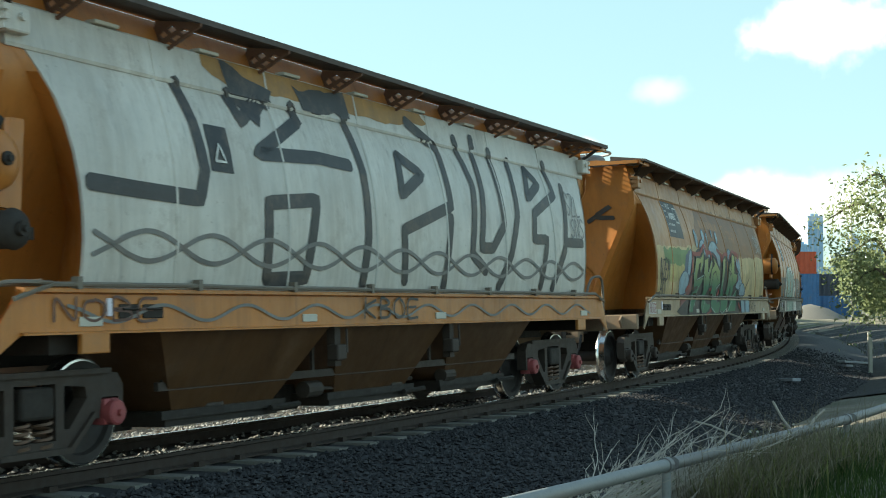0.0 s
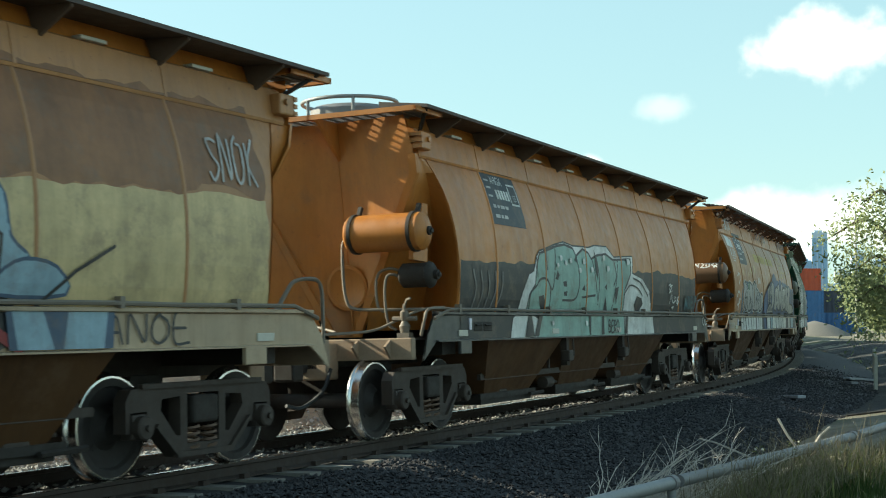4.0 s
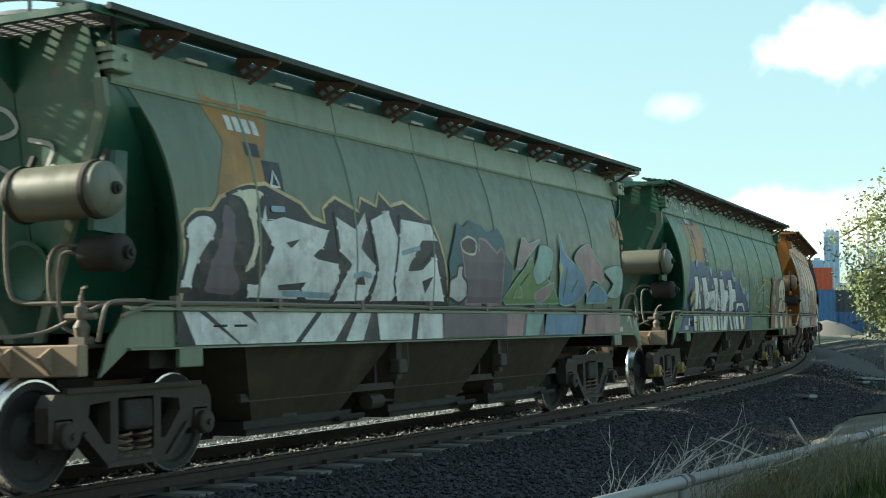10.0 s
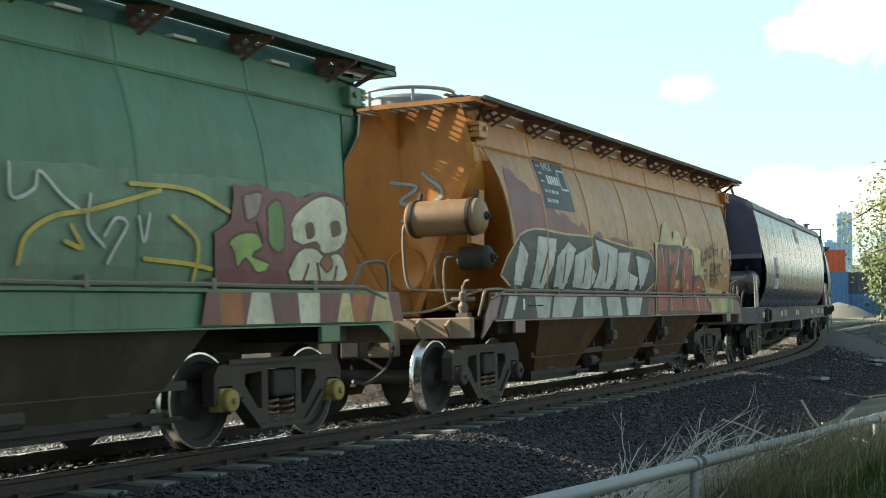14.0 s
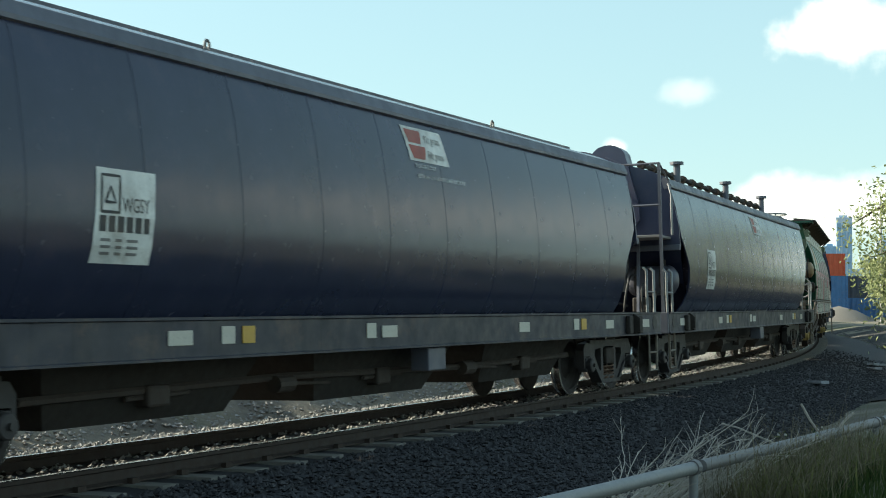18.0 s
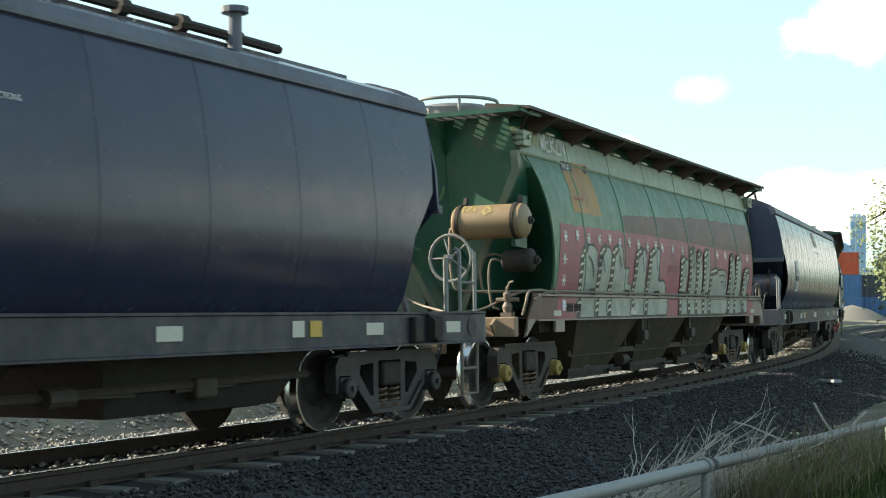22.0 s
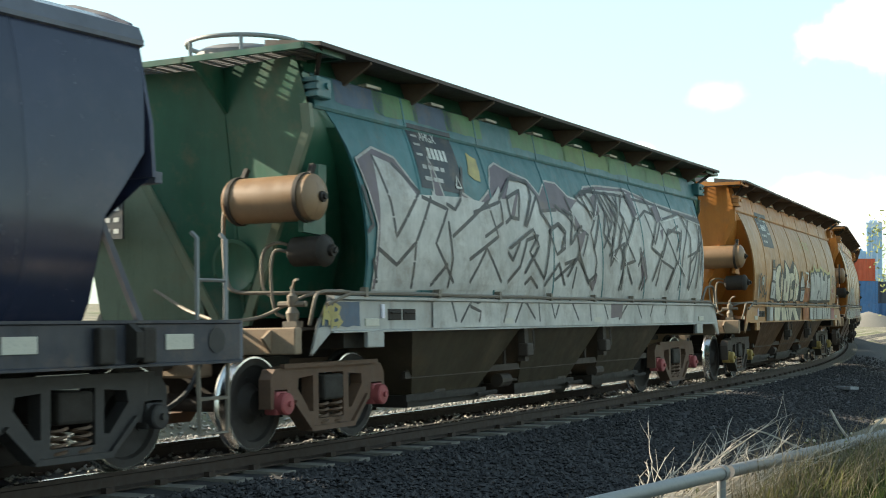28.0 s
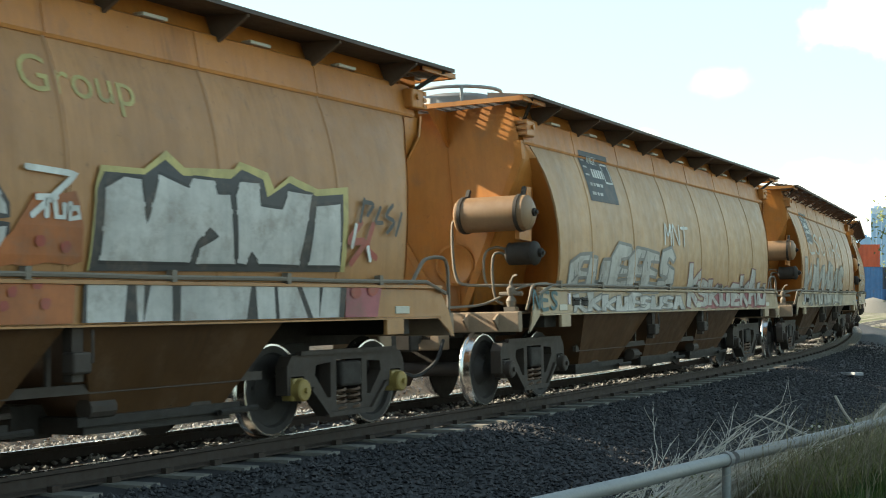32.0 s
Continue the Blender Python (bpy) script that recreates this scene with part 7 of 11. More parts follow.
p.piece("straw", [(4.67, 0.16), (4.82, 0.23), (4.78, 0.15)], bend=False)
p.piece("sky", [(2.92, 0.88), (3.04, 0.98), (3.1, 0.86), (3.02, 0.79)])
p.piece("sky", [(3.92, 0.86), (4.06, 0.94), (4.19, 0.89), (4.13, 0.81)])
p.piece("sky", [(5.2, 0.86), (5.29, 0.98), (5.43, 0.85), (5.62, 0.83), (5.57, 0.73), (5.34, 0.76)])
p.piece("sky", [(6.09, 0.71), (6.23, 0.83), (6.33, 0.64), (6.66, 0.62), (6.76, 0.5), (6.42, 0.5)])
p.piece("sky", [(6.84, 0.39), (7.05, 0.52), (7.23, 0.4), (7.02, 0.3)])
p.piece("sky", [(2.46, 1.12), (2.52, 1.2), (2.55, 1.07)])
p.piece("sky", [(1.63, 0.96), (1.7, 1.09), (1.8, 1.05), (1.7, 0.92)])
p.piece("sky", [(7.13, 0.18), (7.27, 0.3), (7.26, 0.18)])
p.piece("sky", [(6.8, 0.56), (6.9, 0.67), (6.98, 0.56)])
p.piece("sky", [(5.48, 1), (5.57, 1.06), (5.56, 0.97)])
p.sill_blocks("soot", [(1.43, 6.79, 1.42, 6.43)])
p.sill_blocks("white", [(1.26, 1.54, 1.31, 1.48), (1.77, 2.08, 1.83, 2.11), (2.13, 2.44, 2.27, 2.67), (2.5, 2.78, 2.7, 2.95), (3.06, 3.4, 3.02, 3.48), (3.56, 3.72, 3.63, 3.8), (3.84, 4.04, 3.86, 4.09), (4.22, 4.67, 4.09, 4.48), (4.72, 4.96, 4.95, 5.14), (5.15, 5.35, 5.34, 5.55), (5.45, 5.77, 5.6, 5.87), (5.99, 6.32, 6.14, 6.43)])
p.sill_blocks("straw", [(1.54, 1.66, 1.59, 1.68), (2.85, 3.01, 2.81, 2.99), (6.5, 6.73, 6.37, 6.6)])
p.sill_blocks("blue", [(6.79, 7.58, 6.66, 7.48)])
p.marks("silver", [[(7.79, 0.92), (7.81, 0.66), (8.04, 0.74), (8.1, 0.88), (8.34, 0.7), (8.55, 0.59)],
         [(8.65, 0.74), (8.62, 0.49), (8.82, 0.32)],
         [(8.81, 0.41), (8.94, 0.56), (9.08, 0.52), (8.95, 0.33), (8.86, 0.19)],
         [(9.22, 0.59), (9.29, 0.38), (9.36, 0.62)]], 0.03, True)
p.marks("yellow", [[(9.12, 0.86), (9.89, 0.86), (10.46, 0.7)],
         [(7.89, 0.16), (7.96, 0.38), (8.24, 0.54), (8.68, 0.62), (9.51, 0.83)],
         [(9.65, 0.62), (10, 0.41), (9.97, 0.04)],
         [(9.3, 0.24), (9.9, 0.21), (10.22, 0.17)],
         [(8.43, 0.48), (8.56, 0.31), (8.37, 0.35)]], 0.04, True)
p.piece("maroon", [(10.35, 0.01), (10.21, 0.47), (10.51, 0.66), (10.53, 0.93), (10.91, 1.01), (11.55, 0.91), (12.02, 0.99), (12.43, 0.97), (12.45, 0.86), (12.41, 0.02)], rough=0.07)
p.piece("ivory", [(11.47, 0.47), (11.45, 0.69), (11.74, 0.87), (12.05, 0.96), (12.36, 0.91), (12.44, 0.73), (12.41, 0.51), (12.26, 0.4), (11.99, 0.36), (11.88, 0.47), (11.62, 0.43)], "brown", 0.03)
p.piece("brown", [(11.66, 0.63), (11.8, 0.67), (11.84, 0.54), (11.7, 0.5)])
p.piece("brown", [(12.11, 0.67), (12.28, 0.71), (12.32, 0.58), (12.15, 0.54)])
p.piece("lime2", [(10.44, 0.42), (10.61, 0.51), (10.87, 0.52), (10.95, 0.39), (10.8, 0.31), (11.09, 0.24), (10.91, 0.14), (10.71, 0.28), (10.59, 0.19), (10.52, 0.33)], "brown", 0.03)
p.piece("leaf", [(11.04, 0.76), (11.25, 0.85), (11.32, 0.52), (11.25, 0.35), (11.05, 0.45)], "brown", 0.03)
p.piece("pink", [(10.66, 0.84), (10.95, 0.91), (10.89, 0.7), (10.7, 0.64)], "brown", 0.03)
p.piece("ivory", [(11.46, 0.07), (11.53, 0.36), (11.82, 0.42), (12.03, 0.34), (12.26, 0.38), (12.41, 0.27), (12.39, 0.08)], "brown", 0.03)
p.piece("orange", [(11.94, 0.26), (12.08, 0.36), (12.17, 0.25), (12.07, 0.18)], "brown", 0.03)
p.piece("mint", [(12.45, 0.83), (12.46, 0.92), (12.44, 0.74), (12.44, 0.71)], "brown", 0.03)
p.marks("brown", [[(11.67, 0.08), (11.74, 0.25)],
         [(11.97, 0.09), (11.89, 0.26)],
         [(12.23, 0.09), (12.25, 0.24)],
         [(10.87, 0.63), (10.98, 0.45)]], 0.04)
p.sill_blocks("maroon", [(10.13, 13.5, 10.04, 13.6)])
p.sill_blocks("orange", [(10.29, 10.63, 10.33, 10.66), (12.57, 12.91, 12.5, 12.78)])
p.sill_blocks("ivory", [(10.8, 11.07, 10.7, 11.15), (11.54, 11.93, 11.58, 11.92)])
p.sill_blocks("cream", [(12.35, 12.48, 12.24, 12.56), (13.02, 13.26, 12.9, 13.37)])
for o in ([(0.90, 0.30), (1.24, 0.5), (1.30, 0.32), (0.98, 0.14)], [(1.05, 0.08), (1.34, 0.24), (1.36, 0.02), (1.10, 0.0)]):
    p.piece("straw", o, "soot", 0.03, bend=False)
p.scrawl("AVD", 12.45, 13.2, -0.26, -0.06, "white", 0.05)
e = Painter(HOPPERS["A"], END_SKIN, 4)
e.lines("silver", [[(-0.95, 1.9), (-0.8, 2.2), (-0.6, 1.9), (-0.85, 1.6), (-0.6, 1.5), (-0.45, 1.9)], [(-0.4, 1.6), (-0.35, 2.2), (-0.1, 2.2), (-0.1, 1.9), (-0.35, 1.8), (-0.05, 1.4)], [(0.0, 2.3), (0.15, 2.0), (0.05, 1.7), (0.2, 1.6)]], 0.05, 0.012)

# ochre wagon, red piece on cream
p = Painter(HOPPERS["B"], seed=19)
p.patch("maroon", [(0.66, -0.34), (7.2, -0.34), (7.0, 0.75), (4.0, 0.9), (2.5, 1.15), (0.6, 1.75)], 0.003, 0.15)
p.plate(1.9, 1.22)
p.piece("soot", [(0.6, 0.06), (0.63, 0.67), (1.34, 0.89), (2.56, 0.87), (3.81, 0.88), (5.48, 0.79), (6.8, 0.7), (6.5, 0.05)], "straw", 0.03)
p.piece("silver", [(0.8, 0.75), (1.11, 0.54), (0.9, 0.08), (0.6, 0.09), (0.6, 0.37)], "black", 0.055, bend=False)
p.piece("silver", [(1.43, 0.82), (2.22, 0.81), (2.06, 0.41), (1.7, 0.04), (1.19, 0.06), (1.32, 0.39)], "black", 0.055, bend=False)
p.piece("silver", [(2.17, 0.55), (2.66, 0.79), (3.01, 0.68), (2.77, 0.34), (2.52, 0.04), (2.05, 0.07)], "black", 0.055, bend=False)
p.piece("silver", [(2.9, 0.59), (3.79, 0.79), (3.66, 0.45), (4.05, 0.28), (3.59, 0.05), (2.84, 0.08)], "black", 0.055, bend=False)
p.piece("silver", [(3.81, 0.88), (5.03, 0.75), (4.88, 0.29), (4.56, 0.06), (3.74, 0.08), (4.03, 0.45)], "black", 0.055, bend=False)
p.piece("silver", [(4.94, 0.7), (5.66, 0.73), (5.46, 0.4), (6.09, 0.31), (5.86, 0.05), (4.84, 0.06)], "black", 0.055, bend=False)
p.piece("silver", [(5.83, 0.69), (6.72, 0.62), (6.43, 0.22), (6.17, 0.05)], "black", 0.055, bend=False)
p.marks("black", [[(1.55, 0.16), (1.84, 0.64)],
         [(3.29, 0.18), (3.38, 0.52)],
         [(4.34, 0.2), (4.44, 0.64)],
         [(2.44, 0.17), (2.52, 0.58)]], 0.05)
p.sill_blocks("soot", [(0.22, 6.57, 0.01, 6.54)])
p.sill_blocks("silver", [(0.41, 0.7, 0.2, 0.48), (1.31, 1.96, 1.39, 1.83), (2.07, 3.02, 1.94, 2.75), (3.26, 4.04, 3.24, 4.15), (4.31, 5.02, 4.42, 5.14), (5.32, 6.25, 5.44, 6.05)])
p.piece("cream", [(7, 0.92), (7.33, 0.95), (7.62, 1.26), (7.89, 1.32), (8.16, 1.02), (8.34, 1.21), (8.64, 1.19), (8.81, 0.9), (9.16, 1.14), (9.4, 0.99), (9.62, 0.91), (9.86, 0.93), (10.06, 0.87), (10.01, 0.58), (10.26, 0.49), (10.46, 0.18), (12.41, 0.07), (12.61, -0.32), (10.72, -0.33), (10.28, -0.19), (7.02, -0.3)], rough=0.03)
p.piece("soot", [(7.1, 0.8), (7.49, 0.91), (7.78, 0.91), (8.62, 0.94), (8.84, 0.87), (9.46, 0.87), (9.57, 0.41), (9.89, 0.42), (10.3, 0.28), (10.45, 0.02), (10.81, -0.36), (7.02, -0.33)], "straw", 0.03)
p.piece("red", [(7.16, 0.81), (7.43, 0.87), (7.52, 0.54), (7.6, 0.86), (7.75, 0.87), (7.69, 0.46), (7.79, 0.07), (7.68, -0.29), (7.12, -0.31)], "brown", 0.05, bend=False)
p.piece("red", [(7.77, 0.85), (7.99, 0.85), (7.96, 0.74), (8.3, 0.83), (8.57, 0.9), (8.49, 0.64), (8.23, 0.26), (8.55, 0.32), (8.67, 0.08), (8.69, -0.29), (7.86, -0.31), (7.88, -0.05), (7.97, 0.39), (8.15, 0.57), (7.81, 0.53)], "brown", 0.05, bend=False)
p.piece("red", [(8.63, 0.62), (8.8, 0.71), (8.84, 0.85), (9.14, 0.92), (9.16, 0.78), (9.43, 0.82), (9.5, 0.45), (9.32, 0.35), (9.49, 0.1), (9.51, -0.3), (8.71, -0.29), (8.79, 0.05), (8.65, 0.28)], "brown", 0.05, bend=False)
p.piece("red", [(9.52, 0.1), (9.56, 0.26), (9.85, 0.37), (10.16, 0.3), (10.33, 0.07), (10.77, -0.34), (9.56, -0.32)], "brown", 0.05, bend=False)
p.piece("brown", [(8.06, 0.59), (8.21, 0.65), (8.02, 0.51)], bend=False)
p.piece("straw", [(8.2, 0.13), (8.28, 0.28), (8.5, 0.27), (8.42, 0.13)], bend=False)
p.piece("brown", [(8.95, 0.53), (9.08, 0.6), (9.12, 0.51)], bend=False)
p.piece("straw", [(8.97, 0.1), (9.02, 0.27), (9.22, 0.13)], bend=False)
p.piece("straw", [(9.75, 0.16), (9.91, 0.21), (10, 0.13)], bend=False)
p.marks("white", [[(7.38, 0.82), (7.45, 0.58), (7.49, 0.37)],
         [(7.89, 0.8), (7.86, 0.56)],
         [(8.49, 0.82), (8.39, 0.59), (8.27, 0.4)],
         [(8.61, -0), (8.64, -0.28)],
         [(9.36, 0.77), (9.41, 0.5)],
         [(9.62, 0.06), (9.82, -0.14), (9.86, -0.29)],
         [(10.21, 0.17), (10.32, 0.02), (10.36, -0.27)],
         [(8.76, 0.52), (8.84, 0.33)],
         [(7.97, -0.27), (7.98, -0.07)]], 0.03)
p.marks("soot", [[(10.19, 0.9), (10.03, 0.76), (10.09, 0.58), (10.22, 0.69), (10.11, 0.71)],
         [(10.29, 0.88), (10.4, 0.7), (10.27, 0.72)],
         [(10.46, 0.71), (10.53, 0.92), (10.6, 0.74), (10.66, 0.96)],
         [(10.73, 1.05), (10.8, 0.75), (11.02, 1.02), (11.09, 0.83)],
         [(11.2, 1.06), (11.19, 0.8)],
         [(11.42, 1.1), (11.33, 0.79)],
         [(11.22, 0.92), (11.42, 0.94)],
         [(10.8, 0.59), (11.03, 0.66), (10.78, 0.43), (11.04, 0.41)],
         [(11.13, 0.66), (11.08, 0.41), (11.33, 0.45)],
         [(11.18, 0.55), (11.32, 0.59)],
         [(11.43, 0.68), (11.4, 0.42)],
         [(11.63, 0.66), (11.42, 0.55), (11.66, 0.43)],
         [(10.81, 0.29), (10.99, 0.35), (10.91, 0.22)],
         [(11.1, 0.25), (11.23, 0.36), (11.35, 0.23)],
         [(10.22, 0.49), (10.44, 0.49), (10.36, 0.31), (10.22, 0.41)]], 0.045, True)
p.marks("silver", [[(11.79, 0.78), (11.92, 1), (11.95, 0.76), (12.08, 0.98)],
         [(12.17, 1.01), (12.18, 0.78), (12.34, 0.82), (12.32, 0.98), (12.17, 1.01)],
         [(12.44, 0.91), (12.43, 0.65), (12.38, 0.7)],
         [(11.81, 0.38), (12.02, 0.45), (12.17, 0.36)],
         [(12.46, 0.95), (12.46, 0.93)]], 0.05)
p.sill_blocks("cream", [(10.82, 12.57, 10.76, 12.56)])
p.sill_blocks("leaf", [(12.12, 12.51, 12.06, 12.44)])
e = Painter(HOPPERS["B"], END_SKIN, 4)
e.lines("sky", [[(-0.1, 2.0), (0.3, 1.9), (0.0, 1.7), (0.3, 1.6)], [(0.4, 2.1), (0.7, 1.8), (0.5, 1.6), (0.8, 1.5)], [(0.0, 1.4), (0.7, 1.35)]], 0.05, 0.012)

# green wagon, pink band with arches
p = Painter(HOPPERS["C"], seed=23)
p.patch("ochre", [(1.5, 1.2), (2.7, 1.2), (2.65, 2.02), (1.5, 2.0)], 0.004, 0.03)
p.patch("navyplate", [(1.48, 1.84), (1.95, 1.86), (1.95, 1.99), (1.48, 1.99)], 0.008, 0)
p.lettering("AHGX", 1.5, 1.87, 0.10, "white", 0.012, 0.85)
p.bars("orange", 1.62, 1.4, (0.2, 0.15), 0.05)
p.patch("navyplate", [(2.45, 1.88), (2.58, 1.88), (2.58, 2.0), (2.45, 2.0)], 0.008, 0)
p.patch("brown", [(3.6, 0.9), (12.45, 0.9), (12.5, 1.6), (8.0, 1.5), (3.7, 1.28)], 0.004, 0.04)
p.patch("rose", [(0.62, -0.34), (12.4, -0.34), (12.4, 0.93), (5.6, 1.02), (0.85, 1.0)], 0.006, 0.02, "dull pink painted band")
p.piece("stone", [(1.44, -0.34), (1.56, 0.09), (1.62, 0.56), (1.83, 0.72), (2.21, 0.74), (2.35, 0.59), (2.36, 0.11), (2.44, -0.34)], "black", 0.04)
p.ladder([(1.44, -0.34), (1.56, 0.09), (1.62, 0.56), (1.83, 0.72)])
p.piece("stone", [(2.22, -0.33), (2.34, 0.17), (2.45, 0.63), (2.66, 0.74), (2.9, 0.74), (3, 0.62), (2.98, 0.18), (3.03, -0.33)], "black", 0.04)
p.ladder([(2.22, -0.33), (2.34, 0.17), (2.45, 0.63), (2.66, 0.74)])
p.piece("stone", [(2.8, -0.33), (2.91, 0.18), (3.05, 0.66), (3.25, 0.76), (3.53, 0.77), (3.61, 0.45), (3.87, 0.44), (3.82, 0.2), (4, 0.16), (3.97, -0.34)], "black", 0.04)
p.ladder([(2.8, -0.33), (2.91, 0.18), (3.05, 0.66), (3.25, 0.76)])
p.piece("stone", [(3.94, -0.32), (4.08, 0.2), (4.23, 0.67), (4.49, 0.76), (4.78, 0.72), (4.74, 0.22), (4.8, -0.33)], "black", 0.04)
p.ladder([(3.94, -0.32), (4.08, 0.2), (4.23, 0.67), (4.49, 0.76)])
p.piece("stone", [(4.64, -0.33), (4.82, 0.22), (4.97, 0.7), (5.25, 0.8), (5.56, 0.77), (5.45, 0.29), (5.85, 0.25), (5.92, -0.32)], "black", 0.04)
p.ladder([(4.64, -0.33), (4.82, 0.22), (4.97, 0.7), (5.25, 0.8)])
p.marks("black", [[(2.43, 0.41), (2.55, 0.6), (2.67, 0.36)],
         [(1.94, 0.57), (2.12, 0.46), (2.18, 0.28)],
         [(3.35, 0.64), (3.47, 0.45)],
         [(4.57, 0.63), (4.64, 0.42)],
         [(5.34, 0.7), (5.38, 0.45)]], 0.03, True)
p.piece("stone", [(6.68, -0.34), (6.77, 0.12), (6.82, 0.63), (7.01, 0.7), (7.28, 0.66), (7.28, 0.51), (7.18, 0.13), (7.19, -0.32)], "black", 0.04)
p.ladder([(6.68, -0.34), (6.77, 0.12), (6.82, 0.63), (7.01, 0.7)])
p.piece("stone", [(7.24, -0.33), (7.35, 0.25), (7.43, 0.82), (7.61, 0.89), (7.81, 0.84), (7.82, 0.14), (7.74, -0.33)], "black", 0.04)
p.ladder([(7.24, -0.33), (7.35, 0.25), (7.43, 0.82), (7.61, 0.89)])
p.piece("stone", [(7.72, -0.33), (7.82, 0.26), (7.94, 0.79), (8.09, 0.85), (8.24, 0.81), (8.25, 0.15), (8.2, -0.33)], "black", 0.04)
p.ladder([(7.72, -0.33), (7.82, 0.26), (7.94, 0.79), (8.09, 0.85)])
p.piece("stone", [(8.19, -0.33), (8.34, 0.27), (8.4, 0.8), (8.59, 0.88), (8.82, 0.85), (8.76, 0.16), (8.7, -0.32)], "black", 0.04)
p.ladder([(8.19, -0.33), (8.34, 0.27), (8.4, 0.8), (8.59, 0.88)])
p.piece("stone", [(8.62, -0.32), (8.76, 0.16), (8.83, 0.48), (9.27, 0.53), (9.89, 0.55), (10.09, 0.42), (10.1, 0.12), (9.95, -0.33)], "black", 0.04)
p.ladder([(8.62, -0.32), (8.76, 0.16), (8.83, 0.48), (9.27, 0.53)])
p.piece("stone", [(10.1, -0.32), (10.27, 0.33), (10.39, 0.78), (10.57, 0.86), (10.74, 0.81), (10.72, 0.2), (10.62, -0.33)], "black", 0.04)
p.ladder([(10.1, -0.32), (10.27, 0.33), (10.39, 0.78), (10.57, 0.86)])
p.piece("stone", [(10.59, -0.33), (10.74, 0.34), (10.92, 0.81), (11.14, 0.85), (11.32, 0.79), (11.24, 0.21), (11.25, -0.31)], "black", 0.04)
p.ladder([(10.59, -0.33), (10.74, 0.34), (10.92, 0.81), (11.14, 0.85)])
p.piece("stone", [(11.3, -0.31), (11.45, 0.43), (11.62, 0.56), (11.85, 0.6), (11.97, 0.44), (11.8, 0.22), (11.74, -0.31)], "black", 0.04)
p.ladder([(11.3, -0.31), (11.45, 0.43), (11.62, 0.56), (11.85, 0.6)])
p.marks("black", [[(9.46, 0.42), (9.92, 0.43), (9.97, 0.19)],
         [(9.6, 0.31), (9.77, 0.3), (9.81, 0.18)],
         [(7.03, 0.59), (7.09, 0.46), (7.02, 0.35)],
         [(7.64, 0.82), (7.7, 0.65), (7.64, 0.54)],
         [(8.11, 0.76), (8.14, 0.62)],
         [(8.65, 0.81), (8.64, 0.58)],
         [(11.77, 0.51), (11.7, 0.29)]], 0.03, True)
p.marks("maroon", [[(6.08, 0.54), (6.14, 0.55), (6.1, 0.49), (6.15, 0.44), (6.07, 0.42)],
         [(6.22, 0.53), (6.2, 0.45), (6.29, 0.45), (6.29, 0.54), (6.22, 0.53)],
         [(6.37, 0.54), (6.38, 0.44)],
         [(6.51, 0.54), (6.46, 0.44), (6.59, 0.45), (6.58, 0.53), (6.51, 0.54)]], 0.03)
for u in list(np.arange(1.0, 5.4, 0.48)) + list(np.arange(5.7, 12.2, 0.62)):
    v = 0.84 + 0.02 * math.sin(u * 5)
    p.lines("white", [[(u - 0.07, v), (u + 0.07, v)], [(u - 0.045, v - 0.07), (u + 0.045, v + 0.07)], [(u - 0.045, v + 0.07), (u + 0.045, v - 0.07)]], 0.028, 0.016, False, "painted_star")
for v in (0.5, 0.2, -0.16):
    p.lines("white", [[(0.86, v), (1.02, v)], [(0.9, v - 0.07), (0.98, v + 0.07)], [(0.9, v + 0.07), (0.98, v - 0.07)]], 0.028, 0.016, False, "painted_star")
p.patch("brown", [(-0.42, -0.34), (0.62, -0.34), (0.62, -0.02), (-0.12, -0.02)], 0.004, 0.03)
p.scrawl("WERZN", 0.75, 1.75, 2.08, 2.34, "white", 0.03)
p.scrawl("SO", 0.4, 0.7, 2.12, 2.3, "straw", 0.02)
e = Painter(HOPPERS["C"], END_SKIN, 4)
e.lines("lime", [[(-0.95, 2.3), (-0.8, 2.1), (-0.9, 1.8), (-0.6, 2.2)], [(-0.5, 2.4), (-0.4, 1.9), (-0.55, 1.6), (-0.3, 1.7)], [(-0.8, 1.5), (-0.4, 1.4), (-0.7, 1.2), (-0.4, 1.0)], [(-0.2, 2.2), (-0.1, 1.8), (0.0, 2.0)], [(-0.6, 0.9), (-0.4, 0.6)]], 0.04, 0.012)

# silver wild-style wagon
p = Painter(HOPPERS["E"], seed=29)
p.piece("mauve", [(2.19, 1.64), (2.41, 1.17), (2.64, 0.98), (2.85, 1.28), (3.29, 1.16), (3.69, 1.37), (3.86, 1.68), (4.06, 1.76), (4.47, 1.68), (4.99, 1.62), (5.27, 1.43), (5.6, 1.66), (5.99, 1.66), (6.32, 1.49), (6.66, 1.46), (7.08, 1.7), (7.67, 1.77), (8.95, 1.83), (10.13, 1.69), (11.21, 1.64), (12.62, 1.58), (12.41, 0.09), (2.08, -0.03)], "dull", 0.03, bend=False)
p.piece("silver", [(2.1, 1.24), (2.4, 1.06), (2.63, 0.92), (2.85, 1.24), (3.28, 1.1), (3.71, 1.25), (4.12, 1.28), (4.45, 1.62), (4.91, 1.57), (5.14, 1.4), (5.21, 1.2), (5.69, 1.25), (6.13, 1.21), (6.66, 1.46), (7.46, 1.69), (8.9, 1.77), (10.09, 1.63), (11.17, 1.58), (12.59, 1.52), (12.41, 0.09), (2.08, -0.03)], bend=False)
p.piece("mauve", [(4.51, 1.42), (4.59, 1.43), (4.29, 1.02), (4.19, 1.06)], bend=False)
p.piece("mauve", [(2.99, 0.24), (3.14, 0.31), (3.12, 0.15)], bend=False)
